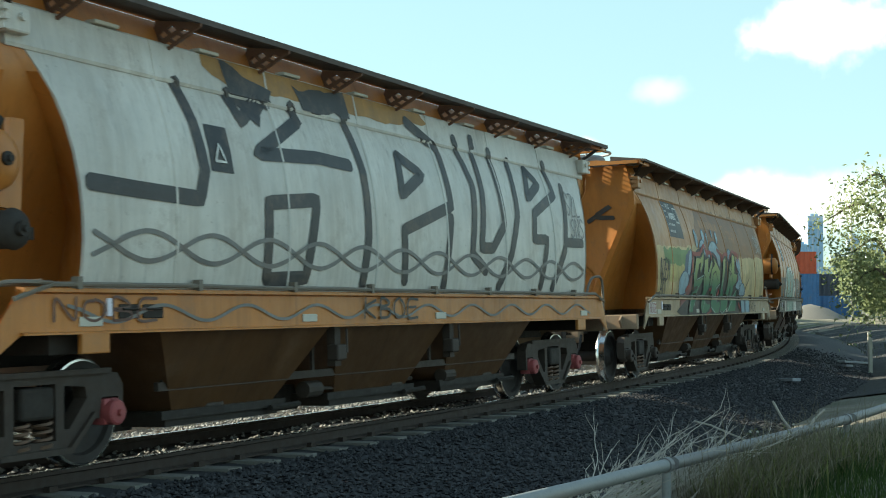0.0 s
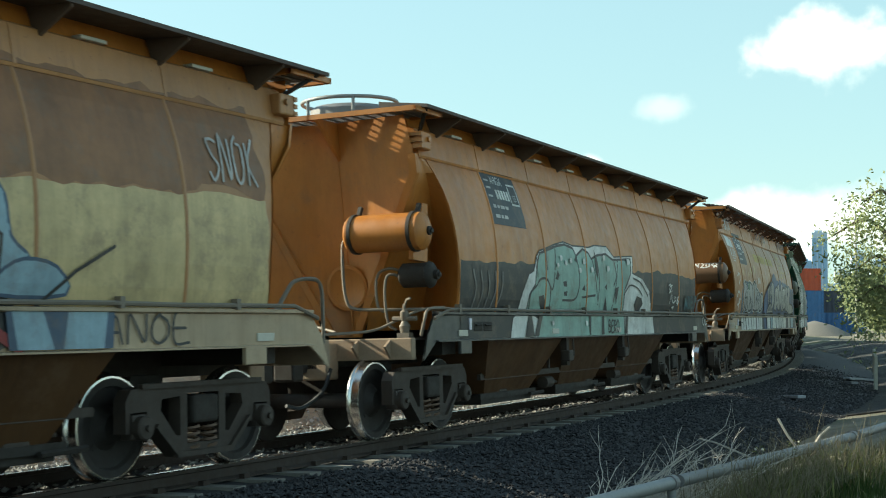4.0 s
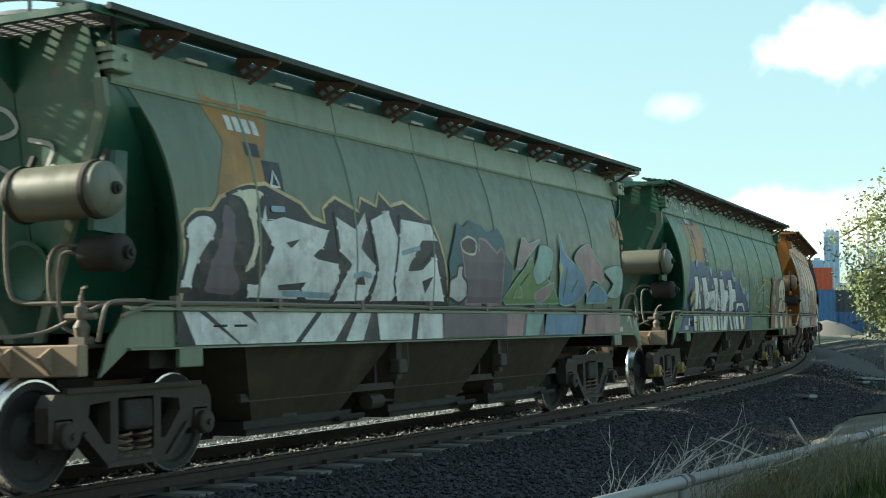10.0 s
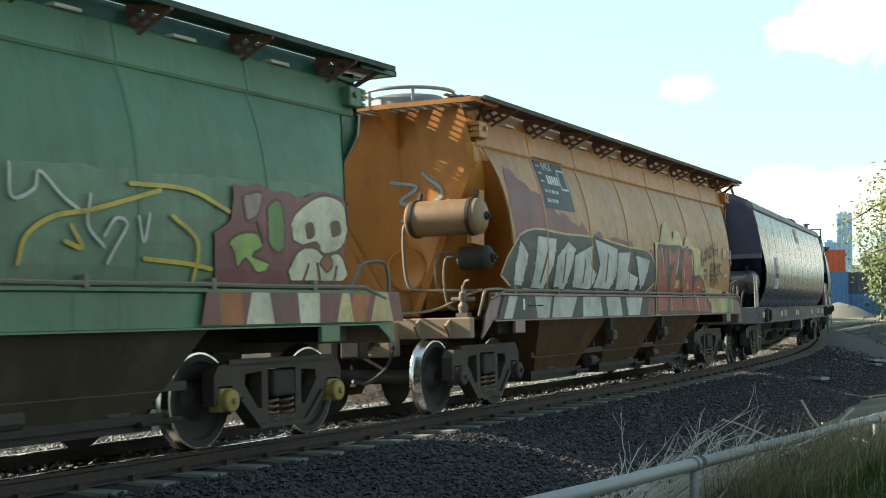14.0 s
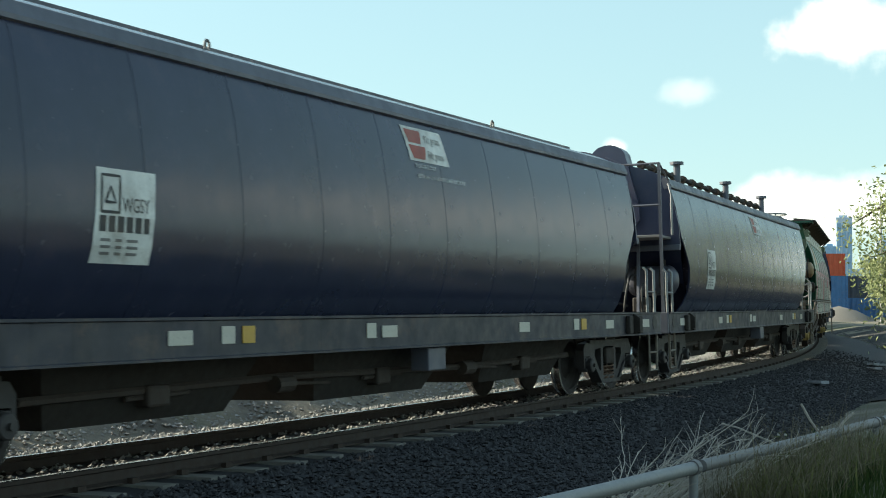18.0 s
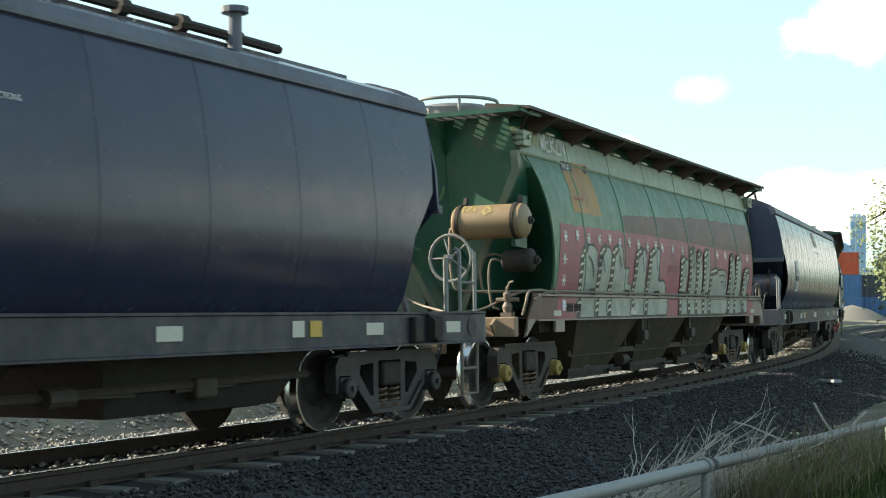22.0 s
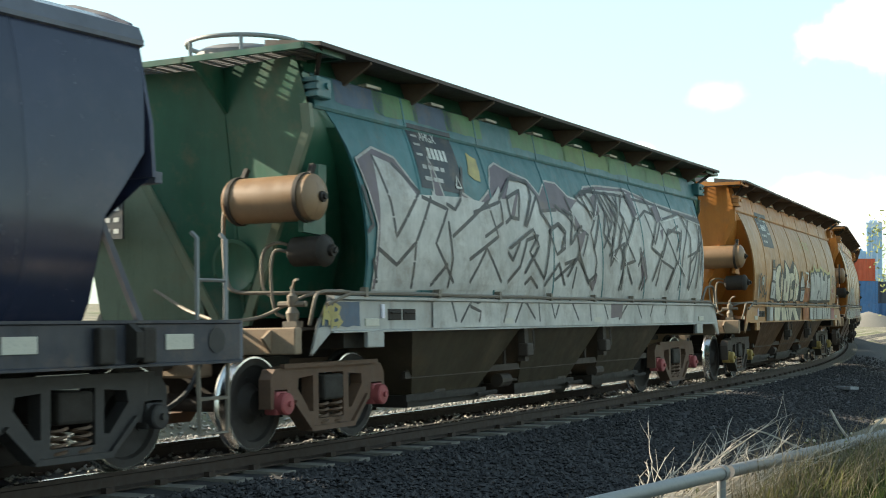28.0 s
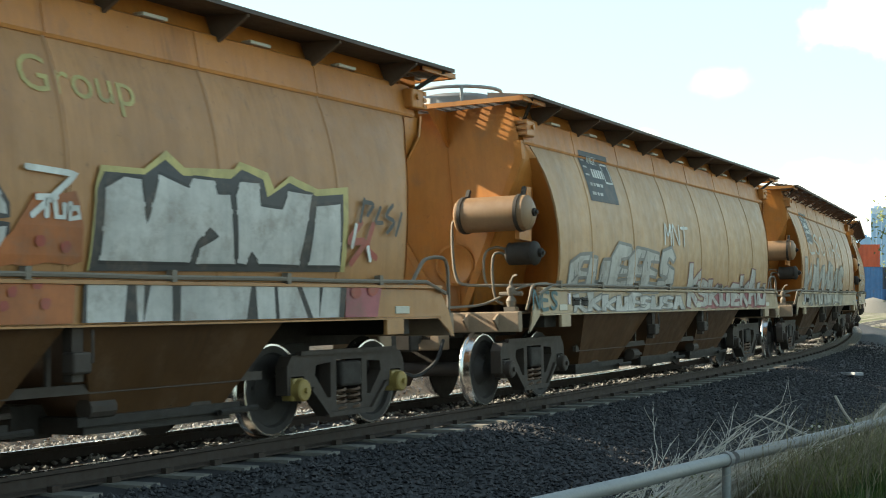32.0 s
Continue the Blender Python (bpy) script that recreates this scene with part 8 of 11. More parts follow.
p.piece("mauve", [(6.43, 1.22), (6.59, 1.06), (6.33, 0.98)], bend=False)
p.piece("mauve", [(6.06, 1.3), (6.28, 1.23), (6.18, 1.19)], bend=False)
p.piece("mauve", [(6.92, 0.28), (7.18, 0.39), (7.04, 0.17)], bend=False)
p.piece("mauve", [(9.06, 0.6), (9.34, 0.54), (9.16, 0.21)], bend=False)
p.piece("mauve", [(10.18, 1.2), (10.38, 1.25), (10.25, 1.03)], bend=False)
p.piece("mauve", [(7.94, 1.48), (8.06, 1.37), (7.9, 1.16)], bend=False)
p.marks("soot", [[(2.38, 1.14), (2.64, 0.97), (2.85, 1.26), (3.02, 1.59)],
         [(2.64, 0.97), (2.47, 0.78), (2.41, 0.32), (2.52, 0.12)],
         [(3.15, 1.05), (3.73, 1.26), (3.93, 1.18), (3.86, 0.99), (3.25, 0.7), (3.18, 0.79), (3.15, 1.05)],
         [(2.97, 0.57), (3.67, 0.83), (4.19, 0.51)],
         [(2.81, 0.27), (3.04, 0.34), (3.5, 0.52), (3.74, 0.35), (3.7, 0.15)],
         [(3.12, 0.17), (3.5, 0.52)],
         [(4.16, 1.3), (4.61, 1.44), (4.43, 1.04), (4.18, 1.05), (4.16, 1.3)],
         [(4.44, 1.61), (4.93, 1.55), (5.14, 1.41), (4.66, 0.96)],
         [(5.14, 1.41), (5.21, 1.2), (5.73, 1.25)],
         [(3.74, 0.83), (4.22, 1.06)],
         [(4.03, 0.21), (4.42, 0.43), (4.65, 0.78), (5.03, 0.86), (4.72, 0.63), (5.22, 0.29)],
         [(4.19, 0.5), (4.42, 0.74)],
         [(4.59, 0.21), (4.77, 0.3), (5.01, 0.17)],
         [(5.4, 0.93), (5.72, 1.04), (5.96, 0.93), (5.94, 0.73), (5.64, 0.63), (5.4, 0.93)],
         [(5.74, 1.31), (6.1, 1.2), (6.54, 0.94), (6.44, 0.62), (5.57, 0.28)],
         [(6.19, 1.47), (6.31, 1.25)],
         [(5.92, 0.51), (6.41, 0.6), (6.84, 0.29), (7.14, 0.4)],
         [(6.23, 0.19), (6.35, 0.47)],
         [(6.66, 1.46), (7.24, 1.25), (6.96, 1), (7.14, 0.58), (7.03, 0.27)],
         [(6.92, 1.58), (7.5, 1.72), (7.72, 1.33), (7.73, 0.95)],
         [(7.62, 1.67), (8.02, 1.16)],
         [(6.48, 1.04), (6.85, 0.96), (6.6, 0.65)],
         [(8, 1.68), (8.17, 1.25), (8.28, 0.99), (7.7, 0.53), (7.86, 0.97)],
         [(8.22, 1.63), (8.44, 1.32), (8.62, 1.08)],
         [(8.09, 0.19), (8.31, 0.57), (8.82, 0.65), (8.52, 0.89), (8.4, 1.2)],
         [(8.78, 1.63), (9.09, 1.31), (9.6, 1.5), (10.02, 1.46)],
         [(8.95, 0.58), (9.24, 0.82), (9.37, 0.4), (9.12, 0.2)],
         [(9.56, 1.42), (9.84, 0.96), (10.26, 1.34), (10.5, 1.14), (11.23, 1.34)],
         [(9.82, 0.28), (10.1, 0.7), (10.73, 0.58), (10.36, 0.22)],
         [(10.5, 1.14), (10.98, 0.66), (11.38, 1.27)],
         [(11, 0.23), (11.34, 0.9), (11.97, 1.56)],
         [(11.6, 0.24), (11.93, 0.63), (12.6, 1.54)],
         [(11.67, 0.69), (12.5, 1.13)],
         [(12.4, 1.76), (12.56, 1.4)],
         [(6.62, 1.49), (6.94, 1.62), (8.34, 1.68), (10.1, 1.65), (11.17, 1.58), (12.59, 1.51)]], 0.05)
p.sill_blocks("silver", [(2.03, 11.91, 2.03, 11.81)])
p.marks("soot", [[(2.73, -0.27), (3.02, -0.02), (3.2, -0.04), (3.55, 0.04), (3.69, -0.02)],
         [(2.99, -0.09), (3.27, -0.15), (3.22, -0.27)],
         [(3.92, -0.28), (4.1, 0.02)],
         [(4.27, -0.28), (4.55, 0.02), (4.9, -0.24)],
         [(5.02, 0.03), (5.06, -0.27)],
         [(5.43, 0.04), (5.57, -0.24), (5.81, 0.05)],
         [(6.17, 0.01), (6.43, -0.26)],
         [(6.86, 0.04), (6.92, -0.27)],
         [(7.4, 0.04), (7.6, -0.25)],
         [(8.07, -0.26), (8.62, 0.06)],
         [(8.86, 0.04), (9.1, -0.24)],
         [(9.76, 0.07), (9.52, -0.22)],
         [(10.44, 0.08), (10.26, -0.2)],
         [(2.5, -0.03), (2.61, -0.26)]], 0.04)
p.piece("mauve", [(7.75, -0), (8.29, 0.04), (8.19, -0.24), (7.72, -0.24)], rough=0.03)
p.piece("mauve", [(0.49, 1.44), (0.89, 1.61), (1.33, 1.54), (1.75, 1.2), (1.67, 0.08), (0.69, 0.07), (0.79, 0.75)], "dull", 0.03, bend=False)
p.piece("silver", [(0.84, 1.52), (1.24, 1.46), (1.69, 1.15), (2.94, 1.21), (3.56, 1.18), (3.98, 1.44), (4.05, 0.12), (0.75, 0.07), (0.84, 0.87)], bend=False)
p.marks("soot", [[(0.84, 1.51), (1.09, 1.01), (1.17, 0.65), (1.77, 1.19)],
         [(0.78, 0.51), (1.18, 0.35), (1.61, 0.61), (1.54, 0.11)],
         [(1.82, 1.13), (2.42, 1.03), (2.08, 0.62), (2.54, 0.19)],
         [(1.61, 0.61), (2.03, 1.14)],
         [(1.24, 1.46), (1.75, 1.19)],
         [(2.51, 0.72), (3.53, 1.19), (3.76, 0.78), (2.95, 0.47)],
         [(0.78, 0.16), (0.69, 0.39)],
         [(1.99, 0.15), (2.37, 0.39)],
         [(2.98, 0.2), (3.42, 0.62), (3.86, 0.22)],
         [(0.53, 1.15), (0.69, 0.75), (0.58, 0.68)]], 0.05)
p.marks("straw", [[(-0.18, -0.11), (-0.26, -0.22), (-0.05, -0.21)],
         [(-0.12, -0.11), (-0.12, -0.31)],
         [(0.03, -0.11), (-0.03, -0.2), (0.07, -0.26), (-0.01, -0.3)]], 0.04)
p.piece("mauve", [(7.21, 1.54), (7.45, 1.63), (7.46, 1.34), (7.2, 1.23)], bend=False)
p.piece("mauve", [(8.79, 1.71), (9.1, 1.78), (9.16, 1.4), (8.93, 1.35)], bend=False)
p.piece("mauve", [(6.41, 0.93), (6.78, 1.02), (6.49, 0.69)], bend=False)
p.piece("mauve", [(9.97, 1.58), (10.24, 1.65), (10.42, 1.44), (10.12, 1.31)], bend=False)
p.piece("mauve", [(9.06, 0.79), (9.26, 0.7), (9.33, 0.35), (9.12, 0.53)], bend=False)
p.piece("mauve", [(6.86, 0.28), (7.12, 0.31), (6.99, 0.14)], bend=False)
p.marks("soot", [[(2.4, 1.09), (2.61, 1.04), (2.8, 1.18)],
         [(2.41, 0.88), (2.5, 0.46), (2.41, 0.13)],
         [(3.11, 1.04), (3.92, 1.23), (3.92, 0.96), (3.38, 0.76)],
         [(3.89, 1.26), (4.35, 1.57), (4.92, 1.59), (4.94, 1.38), (4.59, 0.96)],
         [(4.1, 0.65), (4.85, 0.93), (5.02, 0.71), (4.57, 0.35)],
         [(5.17, 1.19), (5.47, 0.98), (5.22, 0.32)],
         [(5.47, 0.98), (5.74, 1.06), (5.98, 0.96), (5.8, 0.7)],
         [(6, 1.27), (6.3, 1.2), (6.13, 0.78), (6.61, 1.07)],
         [(7.02, 1.58), (7.39, 1.27), (7.04, 0.77)],
         [(7.37, 1.66), (7.88, 1.17), (7.42, 0.79)],
         [(7.9, 1.68), (8.48, 1.29), (8.1, 0.9), (8.66, 0.29)],
         [(8.76, 1.82), (9.13, 1.42)],
         [(6.02, 0.34), (6.45, 0.67), (6.82, 0.24)],
         [(5.23, 0.2), (5.7, 0.51), (5.93, 0.22)],
         [(6.81, 1.55), (7.09, 1.22), (7.44, 1.56)],
         [(7.47, 1.66), (7.68, 1.33), (7.48, 1.01), (7.74, 0.84)],
         [(7.82, 1.64), (8.13, 1.24), (8.65, 1.7)],
         [(8.38, 1.67), (7.73, 0.72), (7.96, 0.64)],
         [(8.81, 1.75), (9, 1.35), (8.65, 1.09)],
         [(7.67, 0.69), (8.36, 0.91), (8.15, 0.5)],
         [(9, 1.35), (8.34, 0.82), (8.17, 0.19)],
         [(9.07, 0.86), (9.26, 0.51), (9.01, 0.21)],
         [(9.68, 1.81), (10.06, 1.34), (9.63, 0.89), (10.14, 0.75)],
         [(10.26, 1.69), (10.32, 1.39), (11.3, 1.55)],
         [(10.14, 0.75), (10.64, 1.24), (11.3, 1.21), (10.95, 0.89)],
         [(9.62, 0.35), (10.15, 0.85)],
         [(10.39, 0.23), (10.93, 0.71), (11.35, 0.47)],
         [(11.49, 1.57), (11.81, 1.17), (11.54, 0.26)],
         [(12.32, 1.6), (12.34, 1.12), (11.99, 0.27)],
         [(11.64, 1.54), (12.57, 1.47)],
         [(12.55, 1.38), (12.25, 0.5)],
         [(11.54, 0.81), (12.3, 0.96)]], 0.045)
p.marks("white", [[(6.86, 1.52), (7.14, 1.19), (7.49, 1.53)],
         [(8.44, 1.63), (7.8, 0.69), (8.03, 0.61)],
         [(9.07, 1.32), (8.42, 0.78), (8.26, 0.15)],
         [(10.33, 1.65), (10.39, 1.36), (11.38, 1.51)],
         [(10.49, 0.19), (11.03, 0.67), (11.45, 0.43)],
         [(11.73, 1.5), (12.56, 1.43)]], 0.02)
p.plate(1.88, 1.25, w=1.08, seal=False)
p.triangle(2.75, 1.32, 0.14)
p.patch("straw", [(3.2, 1.5), (3.5, 1.45), (3.55, 1.75), (3.3, 1.85)], 0.006, 0.05)
for u, c in ((0.4, "slate"), (1.2, "lime"), (2.1, "slate"), (2.9, "lime"), (4.8, "lime"), (6.6, "leaf"), (8.4, "lime"), (10.2, "lime")):
    p.band(c, u, u + (1.0 if u < 4 else 1.9), 2.06, 2.34, 0.004, 0.03)
p.scrawl("HB", -0.3, 0.05, -0.28, -0.1, "straw", 0.04)
p.patch("slate", [(-0.35, -0.3), (0.45, -0.3), (0.45, -0.05), (-0.1, -0.05)], 0.006, 0.04)

# brown wagon, cream and silver pieces
p = Painter(HOPPERS["F"], seed=37)
p.plate(1.93, 1.28, w=1.24)
p.piece("soot", [(2.83, 0.08), (2.81, 0.51), (3.03, 0.86), (3.69, 0.98), (3.98, 0.73), (4.23, 1.07), (4.84, 0.86), (5.39, 1.1), (6.03, 0.78), (6.32, 0.13)], bend=False)
p.piece("ivory", [(2.89, 0.43), (2.93, 0.67), (3.21, 0.87), (3.59, 0.93), (3.65, 0.81), (3.43, 0.67), (3.31, 0.5), (3.5, 0.32), (3.66, 0.13), (3.24, 0.09), (2.99, 0.26)], "black", 0.045)
p.piece("ivory", [(3.63, 0.13), (3.53, 0.43), (3.62, 0.65), (3.88, 0.75), (3.86, 0.56), (3.78, 0.33), (3.73, 0.1)], "black", 0.045)
p.piece("ivory", [(3.96, 0.11), (3.96, 0.59), (4.22, 0.68), (4.22, 1.02), (4.45, 0.96), (4.76, 0.77), (4.78, 0.6), (4.62, 0.3), (4.54, 0.09)], "black", 0.045)
p.piece("ivory", [(4.77, 0.76), (5.38, 0.78), (5.4, 0.63), (5.02, 0.55), (4.97, 0.4), (5.17, 0.41), (5.17, 0.2), (4.91, 0.13), (4.75, 0.12), (4.81, 0.42)], "black", 0.045)
p.piece("ivory", [(5.42, 1.02), (5.77, 0.92), (5.97, 0.65), (5.94, 0.34), (5.73, 0.14), (5.31, 0.1), (5.38, 0.44), (5.47, 0.63), (5.29, 0.8)], "black", 0.045)
p.piece("brown", [(4.23, 0.28), (4.26, 0.57), (4.39, 0.58), (4.38, 0.34)], bend=False)
p.piece("brown", [(5.51, 0.32), (5.62, 0.58), (5.72, 0.51)], bend=False)
p.sill_blocks("black", [(2.69, 6.34, 2.67, 6.13)])
p.sill_blocks("ivory", [(2.76, 3.54, 2.73, 3.3), (3.61, 4.1, 3.65, 4.27), (4.23, 4.39, 4.38, 4.57), (4.51, 5.1, 4.64, 4.81), (4.93, 5.45, 5.38, 5.94)])
p.piece("silver", [(2.28, 0.15), (2.35, 0.48), (2.47, 0.53), (2.85, 0.5), (2.88, 0.13)], "soot", 0.04, bend=False)
p.piece("silver", [(2.48, 0.55), (2.62, 0.79), (2.9, 0.79), (2.85, 0.52)], "soot", 0.04, bend=False)
p.piece("soot", [(2.62, 0.83), (2.69, 1.01), (2.93, 1.02), (2.91, 0.83)], bend=False)
p.piece("silver", [(6.24, 0.11), (6.26, 0.39), (6.8, 0.4), (6.79, 0.12)], "soot", 0.04, bend=False)
p.piece("silver", [(6.21, 0.44), (6.39, 0.72), (6.6, 0.75), (6.8, 0.46)], "soot", 0.04)
p.piece("soot", [(6.4, 0.77), (6.51, 0.87), (6.61, 0.78)])
p.marks("soot", [[(2.49, 0.24), (2.64, 0.42)],
         [(6.42, 0.19), (6.64, 0.33)],
         [(0.91, 0.64), (1.01, 0.16)],
         [(1.04, 0.6), (1.02, 0.33), (1.2, 0.25)],
         [(0.95, 0.47), (1.14, 0.65), (1.21, 0.64)],
         [(1.31, 0.6), (1.21, 0.43), (1.4, 0.26), (1.31, 0.14)],
         [(1.52, 0.63), (1.35, 0.46), (1.57, 0.26), (1.44, 0.17)],
         [(1.74, 0.62), (1.57, 0.26), (1.79, 0.27), (1.73, 0.15)]], 0.05, True)
p.marks("silver", [[(0.89, 0.15), (0.92, 0.55)],
         [(1.35, 0.55), (1.49, 0.58), (1.45, 0.47), (1.33, 0.46), (1.35, 0.55)]], 0.06, True)
p.sill_blocks("soot", [(1.76, 2.05, 1.75, 2.09)])
p.sill_blocks("silver", [(2.13, 2.57, 2.09, 2.51)])
p.piece("orange", [(6.61, 0.1), (6.85, 0.37), (7.06, 0.64), (7.47, 0.68), (7.59, 0.12)], rough=0.06)
p.sill_blocks("orange", [(6.55, 7.48, 6.54, 7.45)])
p.sill_blocks("rose", [(11.23, 11.89, 11.2, 11.8)])
p.piece("straw", [(7.62, 0.07), (7.68, 0.74), (7.75, 0.91), (8.25, 0.92), (8.54, 1.1), (8.76, 0.97), (9.44, 1.01), (9.53, 1.09), (9.94, 1.02), (10.02, 0.87), (10.29, 1.02), (10.74, 0.92), (11.27, 0.98), (11.21, 0.12)], bend=False)
p.piece("soot", [(7.64, 0.07), (7.7, 0.72), (7.78, 0.86), (8.25, 0.87), (8.52, 1.02), (8.73, 0.9), (9.38, 0.92), (9.55, 1.02), (9.86, 0.95), (9.91, 0.79), (10.26, 0.95), (10.7, 0.85), (11.17, 0.9), (11.13, 0.12)], bend=False)
p.piece("silver", [(7.74, 0.14), (7.78, 0.74), (8.01, 0.85), (8.22, 0.84), (8.27, 0.48), (8.43, 0.9), (8.8, 0.81), (8.87, 0.9), (9.15, 0.9), (9.19, 0.78), (9.37, 0.79), (9.45, 0.15), (8.91, 0.14), (8.94, 0.3), (9.19, 0.4), (9.08, 0.46), (8.92, 0.34), (8.82, 0.15)], "black", 0.03, bend=False)
p.piece("silver", [(9.43, 0.78), (9.52, 0.92), (9.8, 0.92), (9.81, 0.71), (10.13, 0.7), (10.24, 0.88), (10.64, 0.87), (10.42, 0.16), (9.81, 0.16), (9.68, 0.27), (9.6, 0.15), (9.48, 0.16)], "black", 0.03, bend=False)
p.piece("silver", [(10.56, 0.16), (10.68, 0.76), (11.12, 0.81), (11.12, 0.17)], "black", 0.03, bend=False)
p.sill_blocks("black", [(7.57, 11.23, 7.54, 11.17)])
p.sill_blocks("silver", [(7.6, 8.05, 7.59, 8.01), (8.15, 8.25, 8.17, 8.23), (8.33, 8.59, 8.24, 8.59), (8.7, 9.67, 8.69, 9.59), (9.73, 10.01, 9.76, 10.03), (10.06, 10.36, 10.09, 10.54), (10.44, 10.74, 10.63, 10.73), (10.81, 11.11, 10.73, 11.07)])
p.marks("white", [[(6.96, 0.83), (7.47, 0.81), (7.01, 0.47)],
         [(7.06, 0.61), (7.26, 0.62)],
         [(7.16, 0.61), (7.16, 0.47)],
         [(7.24, 0.58), (7.26, 0.47), (7.34, 0.47), (7.34, 0.57)],
         [(7.4, 0.58), (7.4, 0.46), (7.5, 0.48), (7.48, 0.55), (7.4, 0.54)]], 0.05)
p.piece("red", [(6.79, -0.1), (6.81, -0.07), (6.87, -0.06), (6.88, -0.11), (6.85, -0.14), (6.8, -0.13)])
p.piece("red", [(7.03, -0.04), (7.08, 0), (7.15, 0), (7.13, -0.05), (7.1, -0.08), (7.04, -0.07)])
p.piece("red", [(7.11, -0.19), (7.13, -0.15), (7.2, -0.15), (7.21, -0.19), (7.18, -0.23), (7.12, -0.22)])
p.piece("red", [(7.31, 0.24), (7.33, 0.28), (7.4, 0.29), (7.42, 0.24), (7.39, 0.2), (7.33, 0.21)])
p.piece("red", [(7.05, 0.28), (7.07, 0.32), (7.14, 0.32), (7.16, 0.27), (7.12, 0.24), (7.07, 0.25)])
p.piece("red", [(11.29, -0.09), (11.33, -0.04), (11.45, -0.04), (11.48, -0.1), (11.41, -0.15), (11.31, -0.13)])
p.piece("red", [(11.6, -0.06), (11.7, -0.01), (11.82, -0), (11.8, -0.07), (11.73, -0.12), (11.62, -0.11)])
p.piece("red", [(6.71, -0.2), (6.73, -0.17), (6.78, -0.17), (6.8, -0.21), (6.77, -0.24), (6.72, -0.24)])
p.marks("red", [[(11.47, 0.63), (11.24, 0.42), (11.53, 0.43), (11.29, 0.2)],
         [(11.69, 0.62), (11.59, 0.38), (11.76, 0.27)]], 0.07, True)
p.marks("white", [[(11.37, 0.6), (11.3, 0.37)],
         [(11.59, 0.38), (11.65, 0.24)]], 0.05)
p.marks("soot", [[(11.54, 0.87), (11.44, 0.63)],
         [(11.54, 0.84), (11.7, 0.82), (11.58, 0.7)],
         [(11.84, 0.8), (11.74, 0.65), (11.87, 0.64)],
         [(12.09, 0.84), (11.95, 0.72), (12.1, 0.66), (11.96, 0.54)],
         [(12.26, 0.76), (12.13, 0.52)]], 0.045, True)
p.lettering("Group", 7.0, 1.45, 0.32, "straw", 0.006, 1.1)
e = Painter(HOPPERS["F"], END_SKIN, 4)
e.patch("leaf", [(-0.75, 1.9), (-0.25, 1.75), (-0.2, 2.1), (-0.6, 2.25)], 0.006, 0.1)
e.patch("leaf", [(-0.5, 1.4), (-0.2, 1.3), (-0.15, 1.6), (-0.4, 1.7)], 0.006, 0.1)

# tan wagons with tags
p = Painter(HOPPERS["K"], seed=41)
p.plate(1.97, 1.28, w=1.2)
p.wild(0.85, 5.6, -0.02, 0.72, 6, "dull", "grey", 0.05, 0.3, 0.008, None, 0.4)
p.scrawl("MNT", 5.2, 6.6, 0.75, 1.1, "white", 0.05)
p.wild(6.4, 12.0, -0.30, 0.5, 8, "dull", "maroon", 0.03, 0.2, 0.008, None, 0.5)
p.wild(1.0, 6.2, -0.33, -0.04, 9, "silver", "grey", 0.02, 0.1, 0.008)
p.band("rose", 7.6, 12.2, -0.32, -0.02, 0.005, 0.05)
p.scrawl("NES", -0.4, 0.5, -0.28, -0.05, "teal", 0.05)
p = Painter(HOPPERS["L"], seed=43)
p.plate(1.9, 1.25, w=1.2)
p.wild(0.9, 9.0, -0.30, 0.9, 8, "dull", "grey", 0.05, 0.3, 0.008)
p.scrawl("ESONAK", 2.0, 9.0, 1.0, 1.5, "silver", 0.06)
p = Painter(HOPPERS["M"], seed=47)
p.plate(1.9, 1.25, w=1.2)
p.scrawl("SANEKOM", 1.0, 11.0, 0.1, 0.7, "silver", 0.08)

# white sprayed writing round the rusty wagon's air tank
class TankSkin:
    """The camera's side of an air tank: u along it, v round it."""
    v = [0, 0.4]

    def at(self, u, v, out):
        a = 2.75 - v / 0.232
        return Vector((TANK[0] + (0.234 + out) * math.cos(a), TANK[1] + u, TANK[2] + (0.234 + out) * math.sin(a)))


p = Painter(HOPPERS["H"], TankSkin(), 3)
p.lift = 0.002
p.marks("white", [[(0.88, 0.02), (0.86, 0.20)], [(0.88, 0.18), (0.80, 0.06), (0.74, 0.20), (0.72, 0.02)], [(0.68, 0.02), (0.68, 0.20), (0.58, 0.04), (0.58, 0.20)], [(0.52, 0.20), (0.46, 0.12), (0.52, 0.03), (0.44, 0.03)],
                  [(0.42, 0.18), (0.34, 0.20), (0.33, 0.06), (0.40, 0.03), (0.41, 0.12)], [(0.28, 0.12), (0.22, 0.20), (0.16, 0.12), (0.22, 0.03), (0.28, 0.12), (0.15, 0.04)]], 0.035)
p = Painter(HOPPERS["C"], TankSkin(), 3)
p.lift = 0.002
p.marks("straw", [[(0.85, 0.2), (0.83, 0.05)], [(0.78, 0.06), (0.70, 0.2), (0.66, 0.06)], [(0.55, 0.05), (0.5, 0.15), (0.42, 0.05), (0.5, 0.0), (0.55, 0.05)]], 0.03)

